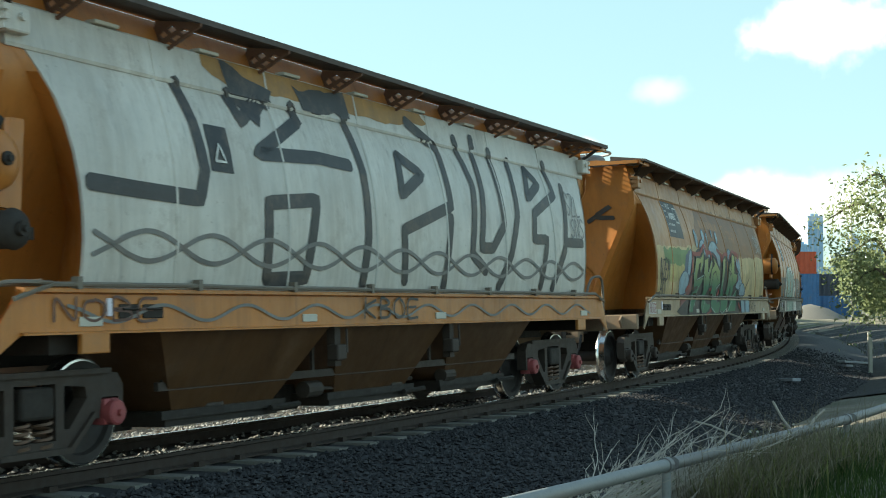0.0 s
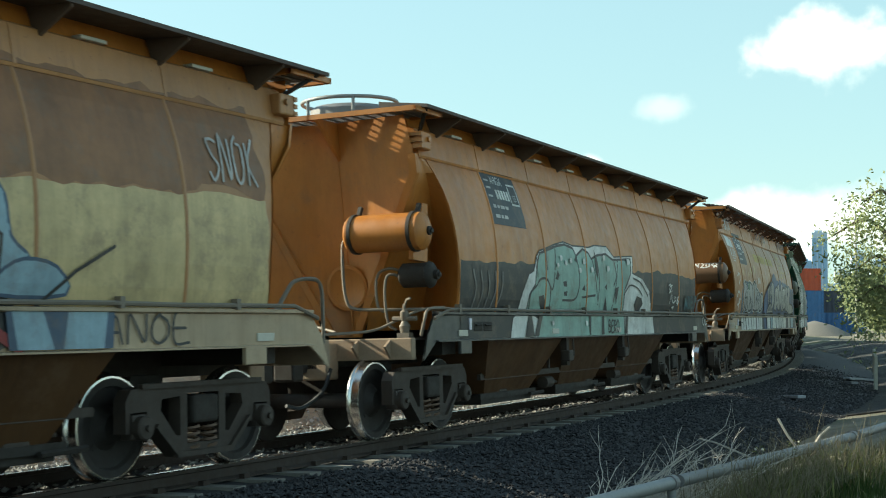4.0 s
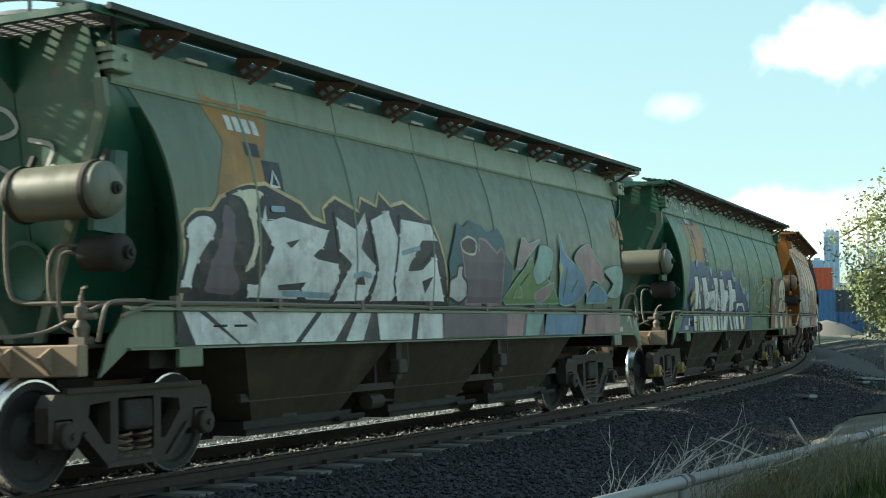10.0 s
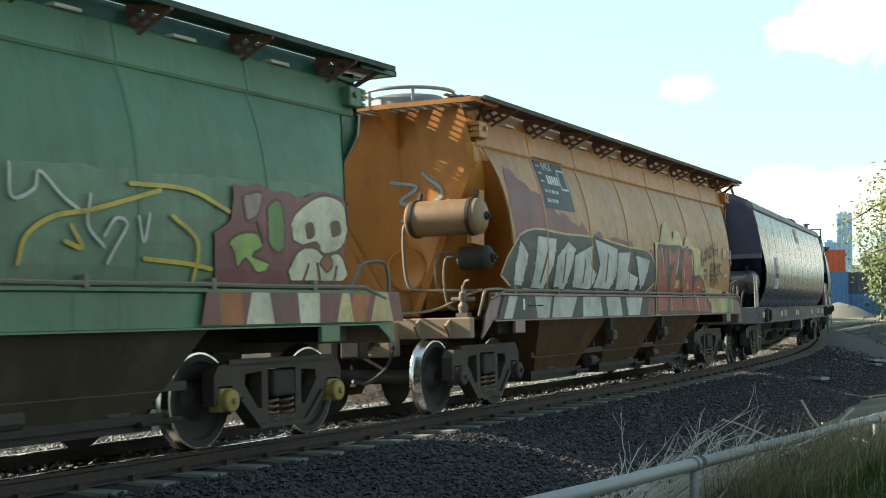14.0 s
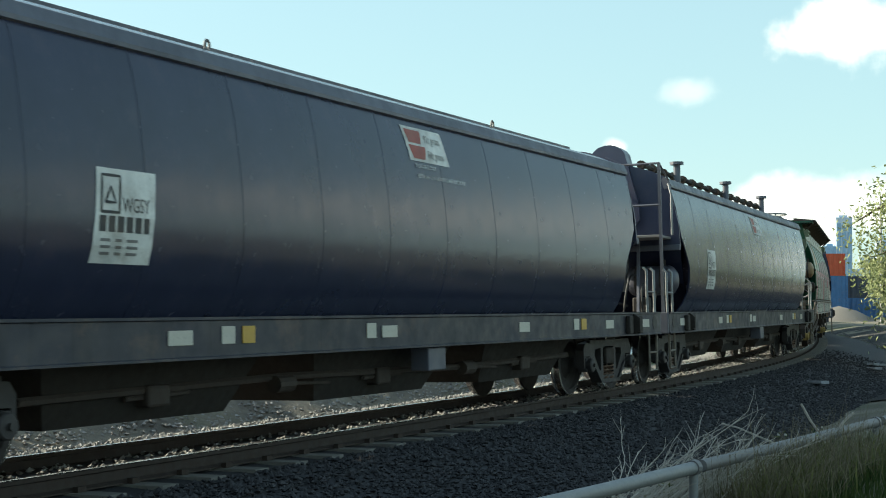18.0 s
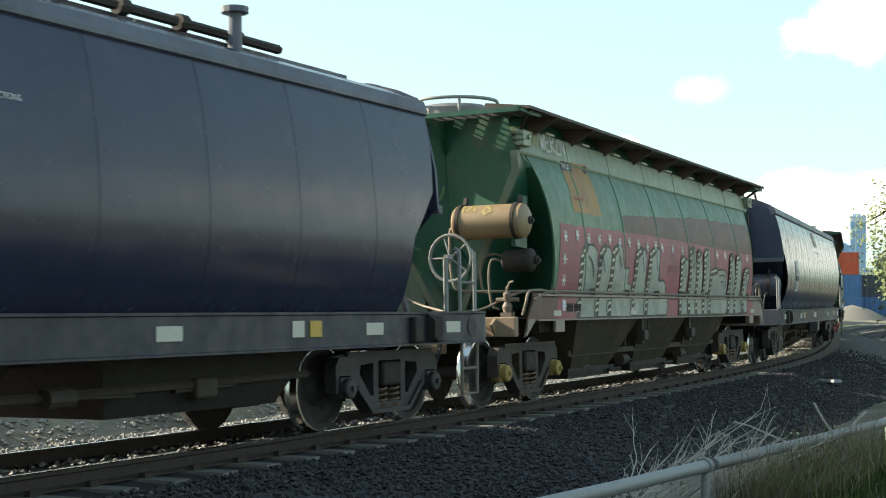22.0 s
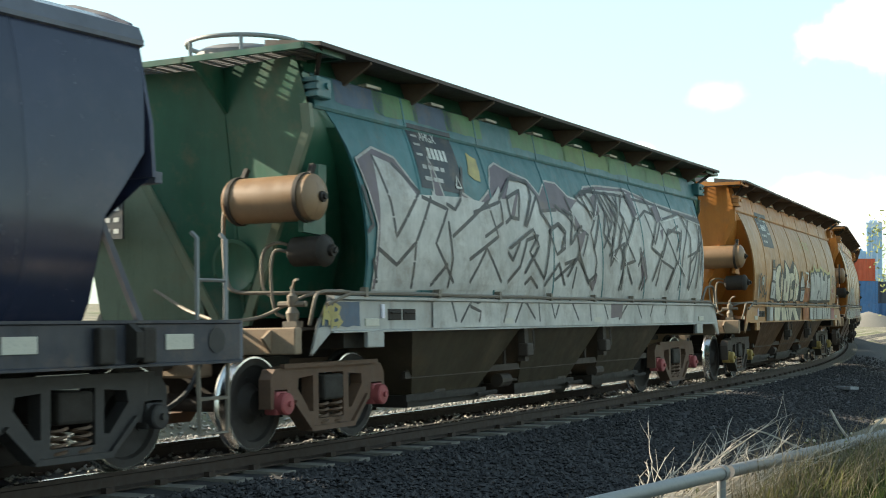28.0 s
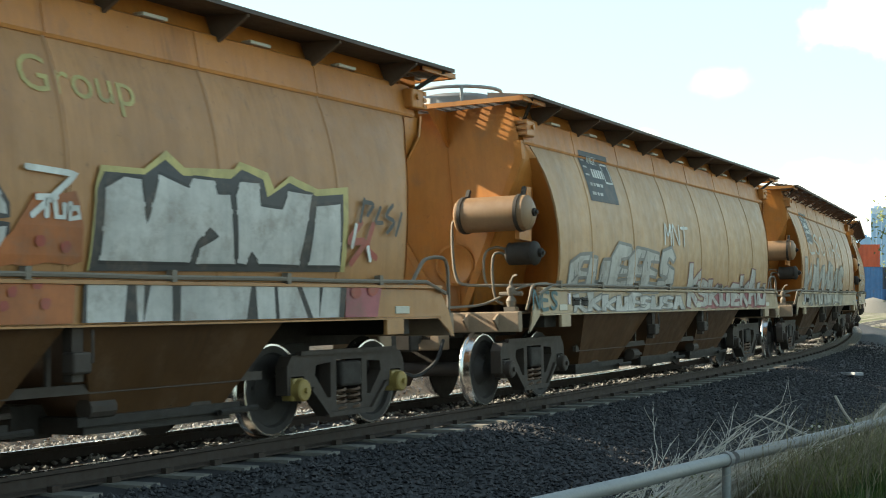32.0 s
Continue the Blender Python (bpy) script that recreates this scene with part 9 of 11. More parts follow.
# data plates on the flat far corner of the front ends
for key_, warn_ in (("C", True), ("E", False), ("A", False), ("I", False)):
    w_ = HOPPERS[key_]
    q_ = part("end_plate", B().bevelbox(end_x(2.2) - 0.43, end_x(2.2) - 0.40, 0.98, 1.40, 2.16, 2.56, 0.004), P["navyplate"], w_, "dark plate with stencilled white figures")
    for i_ in range(3):
        for j_ in range(3):
            part("lettering", B().box(end_x(2.2) - 0.433, end_x(2.2) - 0.4305, 1.03 + j_ * 0.12, 1.10 + j_ * 0.12, 2.22 + i_ * 0.12, 2.27 + i_ * 0.12), P["white"], q_)
    if warn_:
        part("warning_plate", B().bevelbox(end_x(2.6) - 0.43, end_x(2.6) - 0.40, 0.98, 1.40, 2.62, 3.02, 0.004), M["amber"], w_, "amber warning plate with a dark cross")

# a tall post on the first brown wagon's headstock
po_ = part("end_post", B().bevelbox(0.82, 0.90, 0.20, 0.30, 1.19, 4.10, 0.008), M["tan"], HOPPERS["W1"], "tall tan steel post with a lamp bracket")
part("lamp_bracket", B().bevelbox(0.76, 0.96, 0.12, 0.40, 4.10, 4.19, 0.01), M["chassis"], po_)

# ---------- navy hopper wagons ----------
NL = 18.13
NSIDE = [(1.22, 1.27), (1.33, 1.42), (1.42, 1.62), (1.475, 1.85), (1.495, 2.10), (1.49, 2.36), (1.465, 2.64), (1.43, 2.92), (1.39, 3.18), (1.34, 3.40), (1.29, 3.56)]
NARC = np.concatenate([[0], np.cumsum([math.dist(a, b) for a, b in zip(NSIDE, NSIDE[1:])])])
NAVY_SKIN = Skin([(-0.38, 1.482, 0.89), (-0.02, 1.482, 1.25)] + [(float(a), w, z) for a, (w, z) in zip(NARC, NSIDE)], 0.0)


def navy_edge(z):
    """How far back the side sheet ends, at height z."""
    return float(np.interp(z, (1.27, 1.6, 2.06, 2.45, 2.6, 3.56), (1.95, 2.02, 2.0, 1.66, 1.50, 1.36)))


def navy_panel_mesh(sign, x0, x1):
    b = B()
    def row(x, out):
        pts = []
        for w, z in NSIDE:
            e = navy_edge(z)
            pts.append(Vector((min(max(x, e), NL - e), sign * (w + out), z)))
        return pts
    xs = np.linspace(x0, x1 - 0.03, 4)
    b.grid([row(xs[0], -0.03)] + [row(x, 0.0) for x in xs] + [row(x1 - 0.022, 0.003), row(x1 - 0.008, 0.003), row(x1 - 0.003, 0.0), row(x1, -0.03)])
    return b.mesh("side_panel", 16)


def navy_chord_mesh(sign):
    return B().prism([(sign * 1.30, 3.55), (sign * 1.325, 3.56), (sign * 1.325, 3.60), (sign * 1.27, 3.72), (sign * 1.19, 3.75), (sign * 1.15, 3.7), (sign * 1.2, 3.52)], "x", 1.34, NL - 1.34).mesh("top_chord")


def navy_roof_mesh():
    ring = [(-1.21, 3.73), (-0.95, 3.85), (-0.6, 3.96), (-0.2, 4.01), (0.2, 4.01), (0.6, 3.96), (0.95, 3.85), (1.21, 3.73), (1.1, 3.6), (-1.1, 3.6)]
    return B().prism(ring, "x", 1.40, NL - 1.40).mesh("roof", 30)


def navy_lid_mesh(x0, x1):
    b = B()
    b.prism([(-0.46, 3.99), (-0.46, 4.05), (-0.3, 4.08), (0.3, 4.08), (0.46, 4.05), (0.46, 3.99)], "x", x0, x1 - 0.02)
    return b.mesh("hatch_cover")


def navy_sill_mesh(sign):
    b = B()
    y = sign
    b.prism([(y * 1.40, 0.90), (y * 1.50, 0.90), (y * 1.50, 0.92), (y * 1.478, 0.93), (y * 1.478, 1.24), (y * 1.50, 1.25), (y * 1.50, 1.275), (y * 1.25, 1.275), (y * 1.25, 1.24), (y * 1.40, 1.24)], "x", 0.30, NL - 0.30)
    return b.mesh("side_sill")


def navy_end_mesh(back):
    """The arched upper end plate with its return lip."""
    b = B()
    def X(x):
        return NL - x if back else x
    x0, x1 = sorted((X(1.36), X(1.40)))
    prof = [(-1.47, 2.45), (1.47, 2.45), (1.44, 2.9), (1.29, 3.56), (1.21, 3.76), (0.95, 3.88), (0.6, 3.99), (0.2, 4.04), (-0.2, 4.04), (-0.6, 3.99), (-0.95, 3.88), (-1.21, 3.76), (-1.29, 3.56), (-1.44, 2.9)]
    b.prism(prof, "x", x0, x1)
    return b.mesh("end_plate")


def navy_lip_mesh(back):
    def X(x):
        return NL - x if back else x
    x0, x1 = sorted((X(1.28), X(1.37)))
    return B().bevelbox(x0, x1, -1.47, 1.47, 2.40, 2.50, 0.01).mesh("end_lip")


def navy_slope_mesh(back):
    b = B()
    def X(x):
        return NL - x if back else x
    b.grid([[Vector((X(1.42), y, 2.44)) for y in (-1.45, 0, 1.45)], [Vector((X(2.9), y, 1.2)) for y in (-1.2, 0, 1.2)]])
    b.grid([[Vector((X(2.9), y, 1.2)) for y in (-1.2, 0, 1.2)], [Vector((X(3.3), y, 0.95)) for y in (-1.0, 0, 1.0)]])
    return b.mesh("slope_sheet")


def navy_post_mesh(y, back):
    def X(x):
        return NL - x if back else x
    x0, x1 = sorted((X(1.22), X(1.37)))
    return B().bevelbox(x0, x1, y - 0.06, y + 0.06, 2.38, 3.97 - 0.1 * abs(y), 0.012).mesh("end_post")


def navy_strut_mesh(y, back):
    def X(x):
        return NL - x if back else x
    return B().tube([(X(1.28), y, 2.42), (X(0.62), y * 0.95, 1.28)], 0.04, 4).mesh("end_strut")


def navy_deck_mesh(back):
    b = B()
    def X(x):
        return NL - x if back else x
    x0, x1 = sorted((X(0.25), X(2.2)))
    b.box(x0, x1, -1.24, 1.24, 1.20, 1.24)
    x0, x1 = sorted((X(0.24), X(0.34)))
    b.bevelbox(x0, x1, -1.47, 1.47, 0.90, 1.27, 0.012)
    x0, x1 = sorted((X(-0.02), X(0.3)))
    b.bevelbox(x0, x1, -0.45, 0.45, 0.92, 1.22, 0.015)
    return b.mesh("end_deck")


def navy_tank_mesh(y):
    b = B()
    b.lathe([(0, 0), (0.03, 0.14), (0.1, 0.24), (0.16, 0.27), (0.84, 0.27), (0.90, 0.24), (0.97, 0.14), (1.0, 0)], (1.55, y, 1.86), (0, 1, 0), 24)
    return b.mesh("air_tank", 50)


def strap_mesh(y):
    b = B()
    for d in (0.25, 0.72):
        b.lathe([(0, 0.272), (0, 0.285), (0.06, 0.285), (0.06, 0.272)], (1.55, y + d, 1.86), (0, 1, 0), 24)
        b.box(1.50, 1.60, y + d, y + d + 0.06, 2.10, 2.24)
    return b.mesh("tank_strap")


def navy_rail_mesh(back):
    """The two grab posts by the steps."""
    b = B()
    def X(x):
        return NL - x if back else x
    for x in (0.42, 0.80):
        b.tube([(X(x), -1.42, 1.26), (X(x), -1.42, 1.98), (X(x), -1.36, 2.03)], 0.022, 6)
    b.tube([(X(0.42), -1.42, 1.62), (X(0.80), -1.42, 1.62)], 0.016, 6)
    return b.mesh("grab_rail", 60)


def navy_step_mesh(back):
    b = B()
    def X(x):
        return NL - x if back else x
    pts = [(X(0.42), -1.44, 0.92), (X(0.44), -1.44, 0.30), (X(0.80), -1.44, 0.30), (X(0.82), -1.44, 0.92)]
    b.tube(pts, 0.022, 5)
    b.tube([(X(0.43), -1.44, 0.60), (X(0.81), -1.44, 0.60)], 0.018, 5)
    return b.mesh("step_ladder")


def navy_pad_mesh():
    b = B()
    b.bevelbox(-0.34, -0.16, -1.56, -1.48, 0.93, 1.22, 0.02)
    b.bevelbox(0.14, 0.30, -1.56, -1.48, 0.93, 1.22, 0.02)
    b.prism([(-1.48, 0.92), (-1.60, 0.98), (-1.60, 1.18), (-1.48, 1.27)], "x", 0.02, 0.10)
    return b.mesh("jacking_pad")


def hole_mesh():
    return B().lathe([(0, 0.11), (0.004, 0.11), (0.004, 0)], (0, -1.484, 1.10), (0, -1, 0), 18).mesh("haul_hole")


def navy_bay_mesh(x0, x1):
    b = B()
    c, zt, zb = (x0 + x1) / 2, 1.22, 0.36
    top = [(x0, -1.2, zt), (x1, -1.2, zt), (x1, 1.2, zt), (x0, 1.2, zt)]
    bot = [(c - 1.25, -0.8, zb), (c + 1.25, -0.8, zb), (c + 1.25, 0.8, zb), (c - 1.25, 0.8, zb)]
    b.grid([top + top[:1], bot + bot[:1]])
    b.poly(bot)
    return b.mesh("hopper_bay")


def gear_case_mesh():
    """The rounded hatch-drive case that stands up over the end."""
    b = B()
    prof = []
    for a in np.linspace(0, math.pi, 10):
        prof.append((0.34 * math.cos(a) - 0.17, 4.14 + 0.26 * math.sin(a)))
    prof += [(-0.74, 3.2), (-0.74, 2.98), (-0.64, 2.88), (0.20, 2.88), (0.30, 2.98), (0.30, 3.2)]
    b.prism(prof, "x", 1.28, 1.68)
    return b.mesh("gear_case")


def navy(s19, geared, label):
    w = thing("hopper_wagon", label, "freight wagon", "wagons of the train", rail_pose(0))
    n = 11
    pl = (NL - 2 * 1.36) / n
    body, sill = M["navy"], M["navy_sill"]
    for sg, key in ((-1, "near"), (1, "far")):
        for i in range(n):
            k = i if i in (0, n - 1) else 1
            part("side_panel", shared("np%s%d" % (key, k), lambda: navy_panel_mesh(sg, 1.36 + k * pl, 1.36 + (k + 1) * pl)), body, w, "", pose((i - k) * pl, 0, 0))
        part("top_chord", shared("nc" + key, lambda: navy_chord_mesh(sg)), M["navy_chord"], w)
        part("side_sill", shared("ns" + key, lambda: navy_sill_mesh(sg)), sill, w)
    part("roof", shared("nroof", navy_roof_mesh), body, w)
    for back in (False, True):
        k = str(back)
        part("end_plate", shared("nend" + k, lambda: navy_end_mesh(back)), M["navy_end"], w)
        part("end_lip", shared("nlip" + k, lambda: navy_lip_mesh(back)), M["navy_chord"], w)
        part("slope_sheet", shared("nslope" + k, lambda: navy_slope_mesh(back)), body, w)
        part("end_deck", shared("ndeck" + k, lambda: navy_deck_mesh(back)), M["navy_chord"], w)
        part("grab_rail", shared("nrail" + k, lambda: navy_rail_mesh(back)), M["galv"], w)
        part("step_ladder", shared("nstep" + k, lambda: navy_step_mesh(back)), M["pipe"], w)
        part("coupler", shared("ncoup" + k, lambda: coupler_mesh(False) if not back else mirrored_coupler()), M["chassis"], w)
        part("jacking_pad", shared("npad", navy_pad_mesh), M["chassis"], w, "", pose(1.75 if not back else NL - 1.75, 0, 0))
        part("haul_hole", shared("nhole", hole_mesh), M["black"], w, "", pose(0.62 if not back else NL - 0.62, 0, 0))
        if geared and not back:
            continue
        for y in (-0.62, 0.62):
            part("end_post", shared("npost%s%g" % (k, y), lambda: navy_post_mesh(y, back)), M["navy_chord"], w)
            part("end_strut", shared("nstrut%s%g" % (k, y), lambda: navy_strut_mesh(y, back)), M["navy_chord"], w)
    for y in (-1.38, 0.30):
        tk = part("air_tank", shared("ntank%g" % y, lambda: navy_tank_mesh(y)), M["navy_tank"], w, "grey-navy air tank lying across the end")
        part("tank_strap", shared("nstrap%g" % y, lambda: strap_mesh(y)), M["chassis"], tk)
    for k, pts in enumerate((
        [(0.9, -0.5, 1.3), (0.95, -0.55, 1.7), (1.1, -0.6, 1.95), (1.3, -0.7, 1.95)], [(0.7, -0.9, 1.28), (0.72, -0.9, 1.75), (0.9, -0.95, 1.78)],
        [(0.5, 0.2, 1.28), (0.7, 0.1, 1.6), (1.0, -0.1, 1.55), (1.2, -0.5, 1.4)], [(1.1, -1.0, 1.28), (1.12, -1.05, 1.62), (1.3, -1.1, 1.66)])):
        part("air_pipe", shared("npipe%d" % k, lambda: B().tube(curve_pts(pts, 4), 0.02, 6).mesh("air_pipe", 60)), M["rubber"], w)
    part("brake_valve", shared("nvalve", lambda: B().bevelbox(0.75, 0.98, -1.0, -0.7, 1.28, 1.55, 0.03).mesh("brake_valve")), M["chassis"], w)
    lids = np.linspace(1.7, NL - 1.7, 9)
    for i in range(8):
        part("hatch_cover", shared("nlid%d" % i, lambda: navy_lid_mesh(lids[i], lids[i + 1])), M["navy_chord"], w)
    for i, (a, c) in enumerate(((3.2, 6.6), (7.2, 10.9), (11.5, 14.9))):
        part("hopper_bay", shared("nbay%d" % i, lambda: navy_bay_mesh(a, c)), M["chassis"], w)
    part("centre_sill", shared("ncs", lambda: B().box(0.4, NL - 0.4, -0.2, 0.2, 0.82, 1.18).mesh("centre_sill")), M["chassis"], w)
    part("brake_beam", shared("nbb", lambda: B().tube([(3.2, -0.95, 0.62), (7.0, -0.95, 0.66), (11.0, -0.95, 0.6), (14.8, -0.95, 0.64)], 0.04, 6).mesh("brake_beam")), M["bogie"], w)
    for k, x in ((0, 4.9), (1, 6.9), (0, 9.0), (1, 11.2), (0, 13.1)):
        part("brake_gear", shared("gear%d" % k, lambda: gear_box_mesh(k)), M["bogie"], w, "", pose(x, 0, 0.12))
    part("tool_box", shared("ntool", lambda: B().bevelbox(9.3, 9.75, -1.44, -1.2, 0.62, 0.89, 0.015).mesh("tool_box")), M["navy_chord"], w)
    for x in (1.25, 4.6, 8.3, 12.0, 15.3, NL - 1.1):
        part("reflector", shared("nrefl", lambda: B().bevelbox(-0.17, 0.17, -1.492, -1.479, 1.03, 1.16, 0.004).mesh("reflector")), M["label_white"], w, "", pose(x, 0, 0))
    for x, c in ((5.3, "label_white"), (5.62, "amber"), (7.9, "label_white"), (13.9, "label_white"), (14.2, "amber")):
        part("notice_plate", shared("nsq", lambda: B().bevelbox(-0.10, 0.10, -1.490, -1.479, 1.03, 1.19, 0.003).mesh("notice_plate")), M[c], w, "", pose(x, 0, 0))
    part("tag_reader", shared("ntag", lambda: B().bevelbox(1.98, 2.04, -1.50, -1.48, 1.02, 1.17, 0.006).mesh("tag_reader")), M["tag"], w)
    for x in (1.94, NL - 1.94):
        bogie(w, x, M["bogie_dark"], M["bogie_dark"])
    # marks on the side
    q = Painter(w, NAVY_SKIN, 2)
    u, v = 3.50, 0.5
    q.patch("white", [(u - 0.02, v), (u + 0.72, v), (u + 0.78, v + 0.78), (u + 0.04, v + 0.78)], 0.006, 0, "white data panel with black lettering", "data_panel")
    q.lines("black", [[(u + 0.08, v + 0.42), (u + 0.30, v + 0.42), (u + 0.32, v + 0.72), (u + 0.10, v + 0.72), (u + 0.08, v + 0.42)], [(u + 0.13, v + 0.5), (u + 0.26, v + 0.5), (u + 0.2, v + 0.63), (u + 0.13, v + 0.5)]], 0.025, 0.010, False, "panel_mark")
    q.lettering("WGSY", u + 0.34, v + 0.43, 0.125, "black", 0.010, 0.7)
    q.bars("soot", u + 0.06, v + 0.26, (0.08, 0.08, 0.08, 0.08, 0.08, 0.07), 0.13, 0.03, 0.010)
    for k in range(3):
        q.bars("grey", u + 0.08, v + 0.18 - 0.055 * k, (0.12, 0.08, 0.14), 0.025, 0.06, 0.010)
    u, v = 9.0, 1.86
    q.patch("white", [(u, v), (u + 1.0, v), (u + 0.9, v + 0.42), (u - 0.1, v + 0.42)], 0.006, 0, "white sign with two red blocks", "load_sign")
    q.patch("red", [(u + 0.09, v + 0.03), (u + 0.38, v + 0.03), (u + 0.42, v + 0.19), (u + 0.0, v + 0.19)], 0.010, 0, "", "sign_block")
    q.patch("red", [(u + 0.03, v + 0.22), (u + 0.33, v + 0.22), (u + 0.36, v + 0.38), (u - 0.04, v + 0.38)], 0.010, 0, "", "sign_block")
    q.lettering("92t gross", u + 0.42, v + 0.25, 0.10, "grey", 0.010, 0.8)
    q.lettering("84t gross", u + 0.46, v + 0.06, 0.10, "grey", 0.010, 0.8)
    q.lettering("INDICATIVE ONLY", u + 0.10, v - 0.08, 0.05, "white", 0.010, 0.9)
    q.lettering("REFER WAGON LOADING INSTRUCTIONS", u + 0.12, v - 0.20, 0.05, "white", 0.010, 0.95)
    if geared:
        part("gear_case", shared("ncase", gear_case_mesh), M["navy_end"], w, "rounded navy hatch-drive case")
        part("drive_shaft", shared("nshaft", lambda: B().lathe([(0, 0.12), (1.15, 0.12), (1.2, 0.08), (1.25, 0.08)], (1.45, -0.34, 2.92), (0, 0, -1), 20).mesh("drive_shaft", 40)), M["galv"], w, "bright steel drive tube")
        part("crank_grip", shared("ngrip", lambda: B().tube([(1.27, -0.27, 3.55), (1.18, -0.27, 3.5), (1.18, -0.52, 3.5), (1.18, -0.54, 3.2)], 0.02, 6).mesh("crank_grip")), M["galv_dull"], w)
        part("dial", shared("ndial", lambda: B().lathe([(0, 0.11), (0.05, 0.11), (0.05, 0)], (1.28, -0.04, 3.15), (-1, 0, 0), 16).mesh("dial")), M["black"], w)
        part("warning_plate", shared("nwarn", lambda: B().box(1.265, 1.278, -0.17, 0.03, 3.42, 3.58).mesh("warning_plate")), M["red_plate"], w)
        pf = part("end_platform", shared("nplat", lambda: B().bevelbox(0.50, 1.35, -1.30, 0.9, 2.60, 2.65, 0.01).mesh("end_platform")), M["galv_dull"], w)
        fr = []
        for x, y, z in ((0.52, -1.32, 3.92), (0.52, -0.30, 3.92), (0.75, 0.75, 3.80)):
            fr.append([(x, y, 1.0 if y < -1 else 2.62), (x, y, z)])
        for pts in fr:
            part("guard_post", B().tube(pts, 0.035, 4).mesh("guard_post"), M["navy_chord"], w)
        for z in (3.92, 3.18):
            part("guard_rail", B().tube([(0.52, -1.32, z), (0.52, -0.30, z)], 0.022, 5).mesh("guard_rail"), M["navy_chord"], w)
        part("guard_rail", B().tube([(0.52, -1.32, 3.92), (1.36, -1.28, 3.70)], 0.02, 5).mesh("guard_rail"), M["navy_chord"], w)
        part("grab_rail", B().tube([(1.28, -1.34, 2.68), (1.22, -1.36, 3.4), (1.28, -1.3, 3.62), (1.36, -1.26, 3.60)], 0.022, 6).mesh("grab_rail", 60), M["galv"], w)
        for y in (-0.7, 0.8):
            part("end_strut", B().tube([(1.3, y, 2.62), (0.6, y - 0.15, 1.28)], 0.035, 4).mesh("end_strut"), M["navy_chord"], w)
        for x in np.arange(2.2, NL - 3.4, 0.85):
            part("drive_rod", shared("nrod", lambda: B().tube([(0, -0.55, 4.10), (0.83, -0.55, 4.10)], 0.05, 6).mesh("drive_rod")), M["chassis"], w, "", pose(x, 0, 0))
            part("rod_collar", shared("ncol", lambda: B().lathe([(0, 0.05), (0, 0.085), (0.12, 0.085), (0.12, 0.05)], (0, -0.55, 4.10), (1, 0, 0), 10).mesh("rod_collar")), M["chassis"], w, "", pose(x, 0, 0))
        for x in (4.3, 9.2, 13.9):
            part("vent", shared("nvent", lambda: B().lathe([(0, 0.07), (0.42, 0.07), (0.42, 0.14), (0.48, 0.14), (0.48, 0)], (0, -0.75, 3.86), (0, 0, 1), 12).mesh("vent")), M["navy_chord"], w, "", pose(x, 0, 0))
        part("handbrake_wheel", shared("nhb", lambda: navy_wheel_mesh()), M["galv"], w, "spoked handbrake wheel on its post")
    else:
        part("hatch_lever", shared("nlev", lambda: B().tube([(3.0, -0.72, 3.90), (1.9, -0.80, 3.90), (0.45, -0.95, 4.02)], 0.03, 6).mesh("hatch_lever")), M["galv_dull"], w)
        for x in (6.2, 13.0):
            part("roof_eye", shared("neye", lambda: B().tube([(0.04 * math.cos(a), -0.62, 4.005 + 0.06 * math.sin(a)) for a in np.linspace(0, 2 * math.pi, 10, endpoint=False)], 0.016, 5, True).mesh("roof_eye")), M["galv_dull"], w, "", pose(x, 0, 0))
        part("warning_plate", shared("nwy", lambda: B().box(1.350, 1.358, 0.22, 0.50, 3.20, 3.62).mesh("warning_plate")), M["amber"], w, "yellow warning plate")
    WAGONS.append((w, s19, NL))
    return w


def mirrored_coupler():
    me = coupler_mesh(True)
    for v in me.vertices:
        v.co.x += NL - PITCH
    return me


def navy_wheel_mesh():
    b = B()
    c = (NL - 0.62, -1.20, 1.92)
    b.tube([(c[0], c[1] + 0.28 * math.cos(a), c[2] + 0.28 * math.sin(a)) for a in np.linspace(0, 2 * math.pi, 24, endpoint=False)], 0.02, 6, True)
    for a in np.arange(5) * 1.2566:
        b.tube([c, (c[0], c[1] + 0.28 * math.cos(a), c[2] + 0.28 * math.sin(a))], 0.012, 5)
    b.tube([(c[0] - 0.12, c[1], 1.26), (c[0] - 0.12, c[1], c[2])], 0.03, 6)
    b.tube([c, (c[0] - 0.12, c[1], c[2])], 0.04, 8)
    return b.mesh("handbrake_wheel", 60)


navy(-18.60, False, "glossy navy grain hopper wagon with arched end plate")
navy(-0.66, True, "glossy navy grain hopper wagon with hatch-drive case and platform")
navy(33.41, False, "glossy navy grain hopper wagon with arched end plate")

